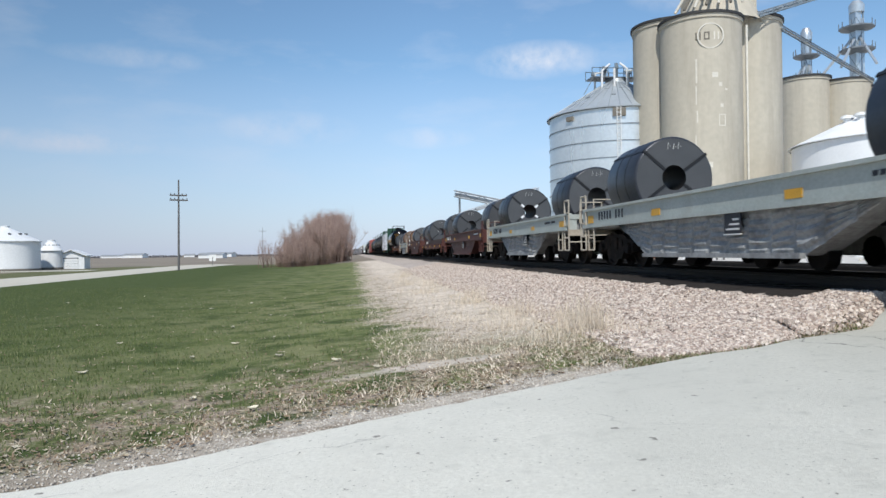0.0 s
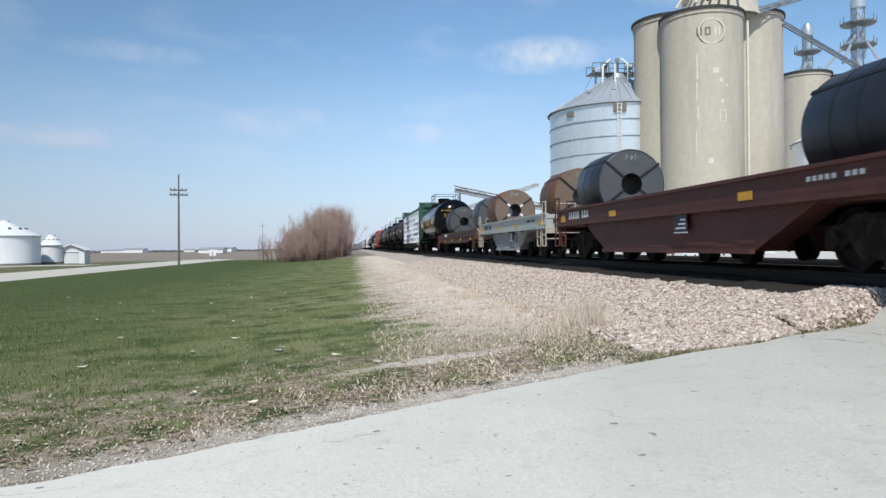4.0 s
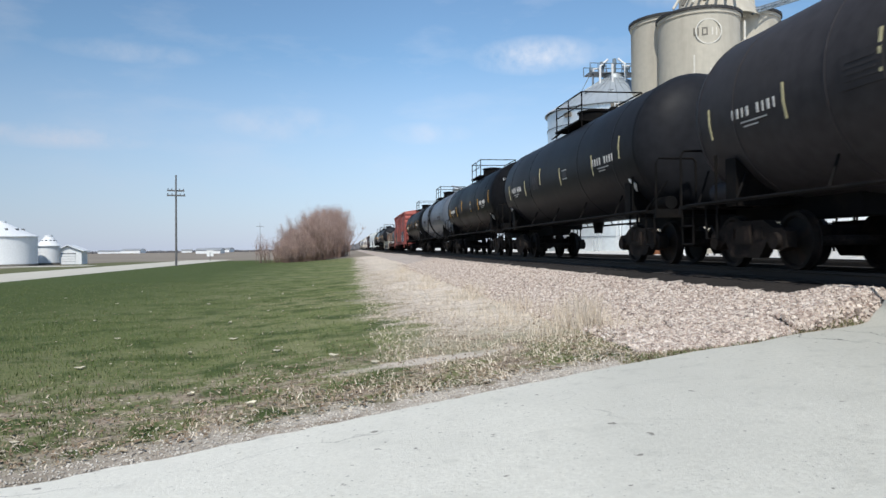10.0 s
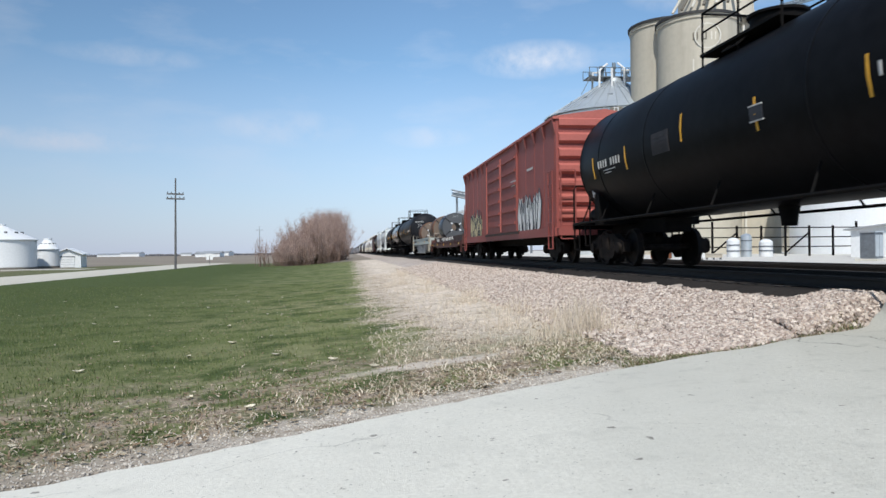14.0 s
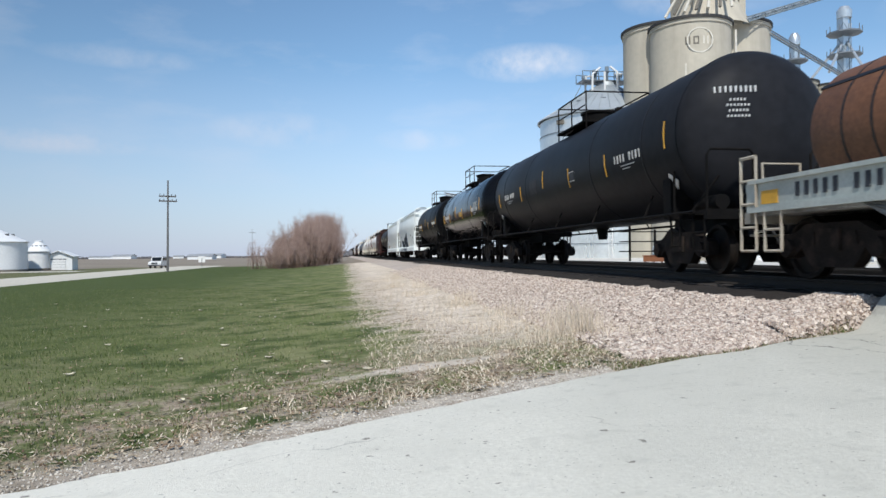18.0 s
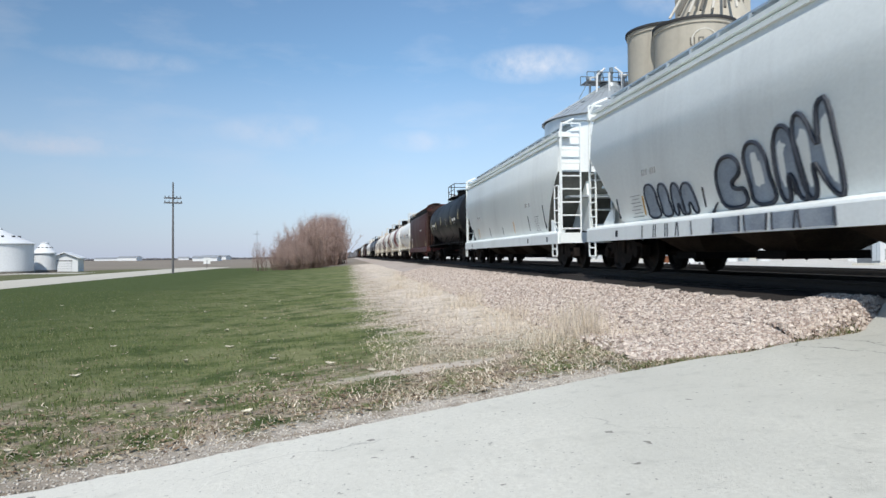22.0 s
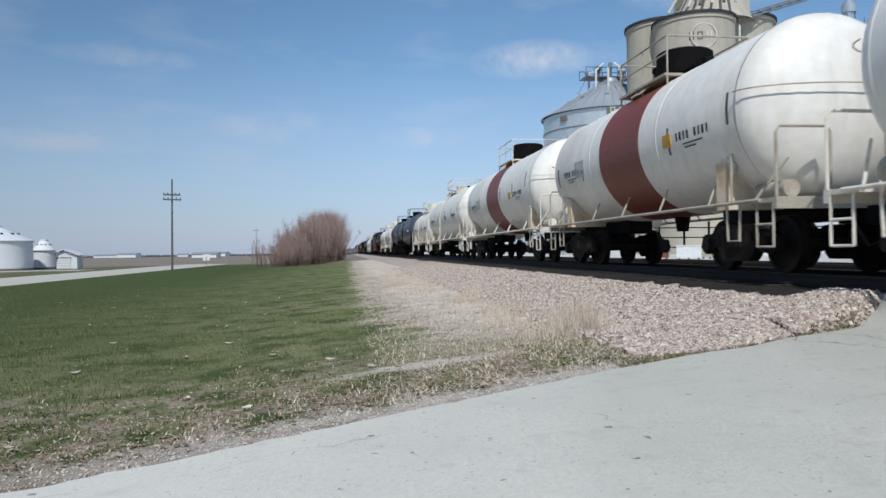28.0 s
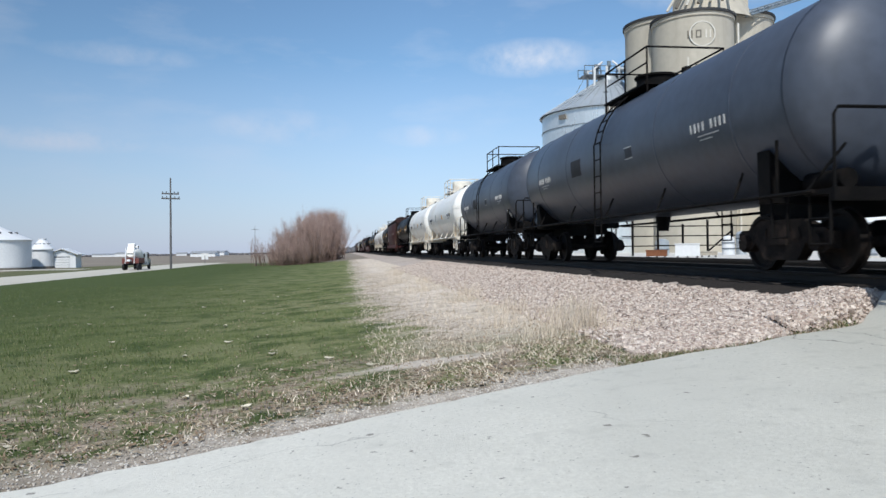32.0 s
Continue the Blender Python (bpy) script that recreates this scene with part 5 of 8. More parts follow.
def ends(car, L, inset):
    for s in (-1, 1):
        truck(car, s * (L / 2 - inset))
        put("coupler", shared("coupler", coupler_mesh, M["black_steel"]), car, pose(0, s * (L / 2 - .25), 0, 0, 0, 0 if s > 0 else 180))
        bm = bmesh.new()
        rods(bm, [(0.25 * s, s * (L / 2 - .5), .8), (0.22 * s, s * (L / 2 - .2), .42), (0.1 * s, s * (L / 2), .5)], .025, 5)
        part("air_hose", bm, M["rubber"], car)


def tank_plate(bm, R, zc, y, a0, a1, w, t=0.012):
    """A thin plate wrapped on the tank's side: angles above the horizontal on the viewer's side, y its middle, w its width."""
    n = max(2, int((a1 - a0) / 0.12))
    rows = []
    for i in range(n + 1):
        a = math.pi - (a0 + (a1 - a0) * i / n)
        c, d = math.cos(a), math.sin(a)
        rows.append([bm.verts.new((c * rr, yy, zc + d * rr)) for yy in (y - w / 2, y + w / 2) for rr in (R + t, R - 0.01)])
    for p, q in zip(rows, rows[1:]):
        bm.faces.new((p[0], p[2], q[2], q[0]))
        bm.faces.new((p[0], q[0], q[1], p[1]))
        bm.faces.new((p[2], p[3], q[3], q[2]))
    for p in (rows[0], rows[-1]):
        bm.faces.new((p[0], p[1], p[3], p[2]))


def ladder(bm, x, y, z0, z1, w=.4, r=.018, along="y"):
    for s in (-1, 1):
        p = (x, y + s * w / 2) if along == "y" else (x + s * w / 2, y)
        rod(bm, (*p, z0), (*p, z1), r, 5)
    for k in range(max(2, int((z1 - z0) / .36)) + 1):
        z = z0 + (z1 - z0) * k / max(2, int((z1 - z0) / .36))
        if along == "y":
            rod(bm, (x, y - w / 2, z), (x, y + w / 2, z), r * .9, 5)
        else:
            rod(bm, (x - w / 2, y, z), (x + w / 2, y, z), r * .9, 5)


def tank_car(L, look_, label, over=0.74, R=1.53, zc=2.66, rail="black_steel", band=None, style=0, marks="mark_yellow", top=1, belts=(), seed=0, placards=True, climb=False, head=None, ladder_at=None, panels=True):
    """A tank car: shell with domed heads on stub sills, side running rails, top platform and manway, ladders, two trucks."""
    rng = random.Random(seed * 7 + 1)
    car = tagged(new("tank_car"), label, "tank car", "cars of the freight train")
    T = L / 2 - over
    mid = T - .72
    bm = bmesh.new()
    prof = [(-T, 0.0)]
    for k in range(1, 9):
        a = math.pi / 2 * k / 8
        prof.append((-mid - .72 * math.cos(a), R * math.sin(a)))
    prof += [(-mid * .5, R), (0, R), (mid * .5, R)]
    for k in range(8, 0, -1):
        a = math.pi / 2 * k / 8
        prof.append((mid + .72 * math.cos(a), R * math.sin(a)))
    prof.append((T, 0.0))
    lathe(bm, prof, "y", (0, 0, zc), 44)
    tank = part("tank", bm, M[look_], car, smooth="all")
    # weld seams
    for k in (-2, -1, 1, 2) if style != 2 else (-1, 1):
        bm = bmesh.new()
        y = mid * k / 2.5
        lathe(bm, [(y - .03, R - .01), (y - .02, R + .008), (y + .02, R + .008), (y + .03, R - .01)], "y", (0, 0, zc), 44)
        part("weld_seam", bm, M[look_], tank, smooth="all")
    for s in (-1, 1):
        bm = bmesh.new()
        lathe(bm, [(s * mid - .02, R - .01), (s * mid, R + .012), (s * (mid + .03), R - .006)], "y", (0, 0, zc), 44)
        part("head_seam", bm, M[look_], tank, smooth="all")
    if band:
        bm = bmesh.new()
        lathe(bm, [(band[0], R - .01), (band[0], R + .012), (band[1], R + .012), (band[1], R - .01)], "y", (0, 0, zc), 44)
        part("band", bm, M["band_red"], tank, "rust-red painted band", smooth=True)
    for y in belts:
        bm = bmesh.new()
        lathe(bm, [(y - .17, R - .01), (y - .17, R + .05), (y + .17, R + .05), (y + .17, R - .01)], "y", (0, 0, zc), 44)
        part("strap_band", bm, M["black_steel"], tank, "dark steel strap round the tank", smooth=True)
    # stub sills, bolsters, end platforms
    for s in (-1, 1):
        bm = bmesh.new()
        box(bm, -.33, .33, s * (L / 2 - .55) - (.0 if s < 0 else 3.4), s * (L / 2 - .55) + (3.4 if s < 0 else .0), .82, 1.16)
        part("stub_sill", bm, M["black_steel"], car)
        bm = bmesh.new()
        yb = s * (L / 2 - 2.2)
        prism(bm, [(-1.35, 1.05), (1.35, 1.05), (1.36, 1.85), (1.2, 1.7), (.6, 1.3), (-.6, 1.3), (-1.2, 1.7), (-1.36, 1.85)], yb - .16, yb + .16, "y")
        part("saddle", bm, M["stained_rail" if rail != "black_steel" else "black_steel"], car)
        bm = bmesh.new()
        ye = s * (L / 2 - .55)
        box(bm, -1.45, 1.45, min(ye, ye - s * .6), max(ye, ye - s * .6), 1.08, 1.15)
        box(bm, -1.45, 1.45, ye - .04, ye + .04, .98, 1.16)
        part("end_platform", bm, M[rail], car)
        for sx in (-1, 1):
            bm = bmesh.new()
            rods(bm, [(sx * 1.42, ye, 1.12), (sx * 1.42, ye, 2.10), (sx * 1.36, ye, 2.2), (sx * .62, ye, 2.2), (sx * .55, ye, 2.12), (sx * .55, ye, 1.12)], .024, 6)
            part("end_handrail", bm, M[rail], car)
        for sx in (-1, 1):
            bm = bmesh.new()
            ladder(bm, sx * 1.43, ye - s * .28, .42, 1.1, .42, .022)
            part("step", bm, M[rail], car)
        # grab rail round the head, corner posts with a brace, and stirrups under the platform
        ring = [(math.cos(t) * (R + .07) * math.cos(.12), s * (mid + .05) + s * (.78 * math.sin(t) if math.sin(t) > 0 else 0), zc + .22) for t in [math.pi * q / 14 for q in range(15)]]
        if rail != "black_steel":
            bm = bmesh.new()
            rods(bm, ring, .012, 5)
            part("head_rail", bm, M[rail], car)
        for sx in (-1, 1):
            bm = bmesh.new()
            rod(bm, (sx * 1.40, ye - s * 1.25, 1.10), (sx * 1.40, ye - s * 1.25, 1.95), .026, 6)
            part("corner_post", bm, M[rail], car)
            bm = bmesh.new()
            rod(bm, (sx * 1.40, ye - s * .62, 1.12), (sx * 1.02, ye - s * .30, 1.78), .022, 6)
            part("brace", bm, M[rail], car)
            bm = bmesh.new()
            yq = ye - s * 1.15
            rods(bm, [(sx * 1.43, yq - .2, 1.12), (sx * 1.43, yq - .17, .52), (sx * 1.43, yq + .17, .52), (sx * 1.43, yq + .2, 1.12)], .024, 6)
            part("stirrup", bm, M[rail], car)
        bm = bmesh.new()
        if s < 0:
            lathe(bm, [(-.5, 0), (-.5, .14), (.3, .14), (.36, 0)], "y", (-.9, ye + .9, 1.32), 12)
            part("brake_cylinder", bm, M[rail], car, smooth=True)
            bm = bmesh.new()
            lathe(bm, [(-.04, .26), (0, .3), (.04, .26)], "y", (.85, ye - .05, 1.75), 16)
            part("brake_wheel", bm, M[rail], car, smooth=True)
        else:
            lathe(bm, [(-.35, 0), (-.35, .2), (.35, .2), (.35, 0)], "y", (-.95, ye - .9, 1.35), 12)
            part("air_reservoir", bm, M[look_ if rail != "white_rail" else "tan_rail"], car, smooth=True)
    # running rails along both sides
    for sx in (-1, 1):
        bm = bmesh.new()
        rod(bm, (sx * 1.47, -L / 2 + .9, 1.13), (sx * 1.47, L / 2 - .9, 1.13), .034, 6)
        part("side_rail", bm, M[rail], car)
        n = 5
        for k in range(n):
            y = -mid * .80 + 1.60 * mid * k / (n - 1)
            bm = bmesh.new()
            rod(bm, (sx * 1.47, y, 1.13), (sx * 1.2, y + .16, 1.60), .03 if rail == "white_rail" else .022, 5)
            part("rail_strut", bm, M[rail], car)
    # centre ladders and top platform
    W, P = (0.92, 1.25) if top != 2 else (0.85, 1.1)
    zt = zc + R
    for sx in (-1, 1):
        bm = bmesh.new()
        yl = ladder_at if ladder_at is not None else .0 if style != 1 else 1.0
        if climb:
            ladder(bm, sx * (R + .12), yl, .55, zc + .25, .42, .02)
        for k in range(7) if climb else range(4, 7):
            a = .16 + k * .17
            a2 = a + .17
            for s in (-.21, .21):
                rod(bm, (sx * math.cos(a) * (R + .12), yl + s, zc + math.sin(a) * (R + .12)), (sx * math.cos(a2) * (R + .12), yl + s, zc + math.sin(a2) * (R + .12)), .02, 5)
            rod(bm, (sx * math.cos(a) * (R + .12), yl - .21, zc + math.sin(a) * (R + .12)), (sx * math.cos(a) * (R + .12), yl + .21, zc + math.sin(a) * (R + .12)), .017, 5)
        part("ladder", bm, M[rail], car)
        bm = bmesh.new()
        box(bm, sx * .66 - .32, sx * .66 + .32, -P, P, zt - .12, zt - .07)
        part("top_walkway", bm, M[rail], car)
    if top:
        h = .72 if top != 2 else .6

        def bar(name, a, b, r=.022):
            bm = bmesh.new()
            rod(bm, a, b, r, 6)
            part(name, bm, M[rail], car)
        for sx in (-1, 1):
            for y in (-P, 0, P):
                bar("rail_post", (sx * W, y, zt - .32), (sx * W, y, zt + h))
            bar("top_rail", (sx * W, -P, zt + h), (sx * W, P, zt + h))
            bar("mid_rail", (sx * W, -P, zt + h * .5), (sx * W, P, zt + h * .5), .018)
        for y in (-P, P):
            bar("end_rail", (-W, y, zt + h), (W, y, zt + h))
    bm = bmesh.new()
    lathe(bm, [(zt - .1, .48), (zt + .35, .48), (zt + .37, .53), (zt + .42, .53), (zt + .47, .3), (zt + .47, 0)], "z", (0, .25, 0), 20)
    part("manway", bm, M["black_steel"] if style != 3 else M["white_rail"], car, smooth=True)
    if style in (2, 4):
        bm = bmesh.new()
        lathe(bm, [(zt - .1, .62), (zt + .62, .62), (zt + .66, .56), (zt + .66, 0)], "z", (0, -.2, 0), 20)
        part("valve_housing", bm, M["black_steel"] if style == 2 else M["white_rail"], car, smooth=True)
    for y in (-1.1, 1.2):
        bm = bmesh.new()
        lathe(bm, [(zt - .1, .12), (zt + .3, .12), (zt + .33, .05), (zt + .33, 0)], "z", (.1, y, 0), 10)
        part("valve", bm, M["black_steel"], car, smooth=True)
    bm = bmesh.new()
    lathe(bm, [(.80, .06), (.80, .13), (.98, .15), (zc - R + .06, .2)], "z", (0, 0, 0), 14)
    part("outlet", bm, M["black_steel"], car, smooth=True)
    ends(car, L, 2.2)
    # reflective strips, lettering bars, placards on the viewer's side
    if marks:
        n = 6
        for k in range(n):
            y = -mid * .90 + 1.78 * mid * k / (n - 1) + rng.uniform(-.3, .3)
            bm = bmesh.new()
            lo = -.30 if k % 3 else -.16
            lo += .12 if rail == "white_rail" else 0
            tank_plate(bm, R, zc, y, lo, lo + (.5 if style == 4 else .34), .10 if style == 4 and k in (0, n - 1) else .05)
            part("reflector_strip", bm, M[marks], tank)
    ink = "lettering" if look_ not in ("tank_white", "tank_cream", "tank_ivory", "tank_grey") else "mark_dark"
    for s in (-1, 1):
        y0 = s * mid * .70
        gap, tall = (.165, .115) if seed in (11, 12, 14, 18, 19, 20) else (.14, .10)
        for k in range(9):
            if k == 4:
                continue
            bm = bmesh.new()
            tank_plate(bm, R, zc, y0 + (k - 4) * gap, -.16, -.16 + tall, gap * (.24 + .14 * (k % 2)))
            part("lettering_bar", bm, M[ink], tank)
        for r in range(2):
            bm = bmesh.new()
            tank_plate(bm, R, zc, y0 + .1 * r, -.22 - .045 * r, -.205 - .045 * r, .7 - .3 * r)
            part("lettering_bar", bm, M[ink], tank)
    shiny = look_ == "tank_gloss"
    if panels:
        bm = bmesh.new()
        tank_plate(bm, R, zc, mid * (.28 if not band else .56), -.22, .06, .75)
        part("data_panel", bm, M["tank_dull"] if ink == "lettering" else M["lettering"], tank, "faded consolidated data panel")
        bm = bmesh.new()
        tank_plate(bm, R, zc, -mid * (.05 if shiny else .22 if not band else .5), -.20, -.04, .55 if shiny else .34)
        plate = part("data_panel", bm, M["mark_yellow"] if shiny or ink != "lettering" and rng.random() < .6 else M["mark_dark"], tank, "small square warning panel")
        if ink == "lettering" and not shiny:
            for a0 in (-.205, -.05):
                bm = bmesh.new()
                tank_plate(bm, R, zc, -mid * .22, a0, a0 + .014, .36, .016)
                part("panel_edge", bm, M["lettering"], plate)
            for r in range(4):
                bm = bmesh.new()
                tank_plate(bm, R, zc, mid * .28, -.16 + r * .05, -.135 + r * .05, .6 - .1 * (r % 2), .016)
                part("panel_text", bm, M["tank_dull"], plate)
    if shiny:
        # hatched white panel by the leading head
        for r in range(7):
            bm = bmesh.new()
            tank_plate(bm, R, zc, -mid * .74, -.16 + r * .04, -.138 + r * .04, .85 - .12 * (r % 2))
            part("panel_text", bm, M["lettering"], tank)
    if head:
        # stencilled lines on the leading head, each set on the curve of the dome
        for row, (z, n) in enumerate(((.62, 9), (.46, 5), (.36, 7), (.26, 6), (.16, 7))):
            for k in range(n):
                x = -.62 + (k - n / 2) * (.085 if row == 0 else .06)
                deep = -mid - .72 * math.sqrt(max(.05, 1 - (x * x + z * z) / R ** 2))
                bm = bmesh.new()
                box(bm, x - .014, x + .010, deep - .015, deep + .03, zc + z, zc + z + (.11 if row == 0 else .04))
                part("lettering_bar", bm, M[head], tank)
    if placards and seed not in (10, 13, 23, 31):
        for y in (-mid + .55, mid - .55):
            bm = bmesh.new()
            prism(bm, [(-.18, 0), (0, -.18), (.18, 0), (0, .18)], -.01, .01, "x")
            p = part("placard", bm, M["mark_white"], car, "white diamond placard")
            p.matrix_basis = pose(-R * .83 - .03, y, zc - R * .575, 0, -35, 0)
    return car


def coil_tub_car(L, paint, tub, rail, label):
    """A coil car with a deep corrugated tub between its trucks."""
    car = tagged(new("coil_car"), label, "coil car", "cars of the freight train")
    e = L / 2 - .75
    w = 1.42
    for s in (-1, 1):
        bm = bmesh.new()
        prism(bm, [(-e, 1.06), (e, 1.06), (e, 1.46), (-e, 1.46)], s * w, s * (w - .1), "x")
        part("side_sill", bm, M[paint], car)
        bm = bmesh.new()
        box(bm, min(s * w, s * (w + .06)), max(s * w, s * (w + .06)), -e, e, 1.00, 1.08)
        part("lower_flange", bm, M[paint], car)
        bm = bmesh.new()
        box(bm, min(s * (w - .12), s * (w + .05)), max(s * (w - .12), s * (w + .05)), -e, e, 1.44, 1.50)
        part("upper_flange", bm, M[paint], car)
        lo, hi = L / 2 - 4.6, L / 2 - 3.0
        bm = bmesh.new()
        n, m = 98, 18
        rows = []
        for k in range(n + 1):
            y = -hi + 2 * hi * k / n
            zb = 0.30 if abs(y) < lo else .30 + (abs(y) - lo) / (hi - lo) * .72
            rib = -.035 if k % 7 == 0 and tub == "tub_grey" else 1
            col = []
            for j in range(m + 1):
                f = j / m
                dent = (.024 if tub == "tub_grey" else .005) * math.sin(f * 30 + 3.5 * noise.noise((y * 1.1, f, s + L)) + 1.7 * (k // 7)) * min(1, 6 * f, 6 * (1 - f)) + (.04 if tub == "tub_grey" else .015) * noise.noise((y * 1.3, f * 2, 4 + s))
                col.append(bm.verts.new((s * (w - .06 + min(rib, dent)), y, 1.03 + (zb - 1.03) * f)))
            rows.append(col + [bm.verts.new((s * (w - .5), y, zb)), bm.verts.new((s * (w - .5), y, 1.03))])
        for a, b in zip(rows, rows[1:]):
            for j in range(m + 2):
                bm.faces.new((a[j], a[j + 1], b[j + 1], b[j]))
        part("tub_side", bm, M[tub], car, "grimy corrugated tub side" if tub == "tub_grey" else "")
        bm = bmesh.new()
        box(bm, s * (w - .02) - .05, s * (w - .02) + .05, -lo, lo, .26, .34)
        part("tub_rim", bm, M[tub], car)
        for y in (-2.6, -1.2, 1.2, 2.6):
            bm = bmesh.new()
            lathe(bm, [(-.1, 0), (-.1, .26), (.1, .26), (.1, 0)], "x", (s * 1.0, y, .34), 12)
            part("tub_roller", bm, M["black_steel"], car)
    bm = bmesh.new()
    prism(bm, [(-w + .1, .96), (w - .1, .96), (w - .1, 1.38), (.75, 1.12), (.2, 1.02), (-.2, 1.02), (-.75, 1.12), (-w + .1, 1.38)], -e, e, "y")
    part("cradle", bm, M[tub], car)
    bm = bmesh.new()
    box(bm, -.3, .3, -L / 2 + .5, L / 2 - .5, .72, 1.05)
    part("centre_sill", bm, M["black_steel"], car)
    for s in (-1, 1):
        ye = s * (L / 2 - .75)
        bm = bmesh.new()
        box(bm, -w, w, min(ye, ye + s * .16), max(ye, ye + s * .16), .84, 1.02)
        part("end_sill", bm, M[rail], car)
        bm = bmesh.new()
        box(bm, -w, w, min(ye, ye + s * .12), max(ye, ye + s * .12), 1.32, 1.46)
        part("end_header", bm, M[paint], car)
        for q in (-w + .12, 0, w - .12):
            bm = bmesh.new()
            box(bm, q - .12, q + .12, min(ye, ye + s * .10), max(ye, ye + s * .10), 1.02, 1.32)
            part("end_post", bm, M[paint], car)
        for sx in (-1, 1):
            bm = bmesh.new()
            for d in (.0, .62):
                ladder(bm, sx * (w + .03), ye - s * d, .42, 1.86 if d == 0 else 1.05, .40, .024)
            rods(bm, [(sx * (w + .03), ye - s * .2, 1.86), (sx * (w + .03), ye + s * .2, 1.86)], .026, 6)
            part("ladder", bm, M[rail], car)
            bm = bmesh.new()
            rods(bm, [(sx * .45, ye + s * .14, 1.2), (sx * .45, ye + s * .18, 1.8), (sx * 1.1, ye + s * .18, 1.8), (sx * 1.1, ye + s * .14, 1.2)], .024, 6)
            rods(bm, [(sx * w, ye, .66), (sx * .5, ye + s * .2, .66)], .02, 5)
            part("end_handrail", bm, M[rail], car)
    for k, (y, dz, c) in enumerate(((e - .5, .12, "mark_yellow"), (e - 4.5, .06, "mark_yellow"), (-e + .6, .1, "mark_yellow"), (-e + 4, .06, "mark_yellow"))):
        bm = bmesh.new()
        box(bm, -w - .013, -w, y - .2, y + .2, 1.12, 1.12 + dz + .08)
        part("reflector_strip", bm, M[c], car)
    for s in (-1, 1):
        for k in range(9):
            if k == 3:
                continue
            bm = bmesh.new()
            y = s * (e - 1.9) + (k - 4) * (.19 if s > 0 else .13)
            box(bm, -w - .012, -w, y - .05, y + .03, 1.18 if s > 0 else 1.27, 1.38 if s > 0 else 1.34)
            part("lettering_bar", bm, M["mark_dark" if paint == "coil_grey" else "mark_white"], car)
    bm = bmesh.new()
    box(bm, -w - .03, -w - .012, -1.2, -.7, .66, 1.0)
    panel = part("data_panel", bm, M["mark_dark"], car)
    for z in (.64, 1.0):
        bm = bmesh.new()
        box(bm, -w - .034, -w - .014, -1.22, -.68, z, z + .02)
        part("panel_edge", bm, M["mark_white"], panel)
    for z, q in ((.72, .4), (.80, .3), (.88, .2)):
        bm = bmesh.new()
        box(bm, -w - .034, -w - .028, -1.16, -1.16 + q, z, z + .03)
        part("panel_text", bm, M["mark_white"], panel)
    ends(car, L, 2.15)
    return car


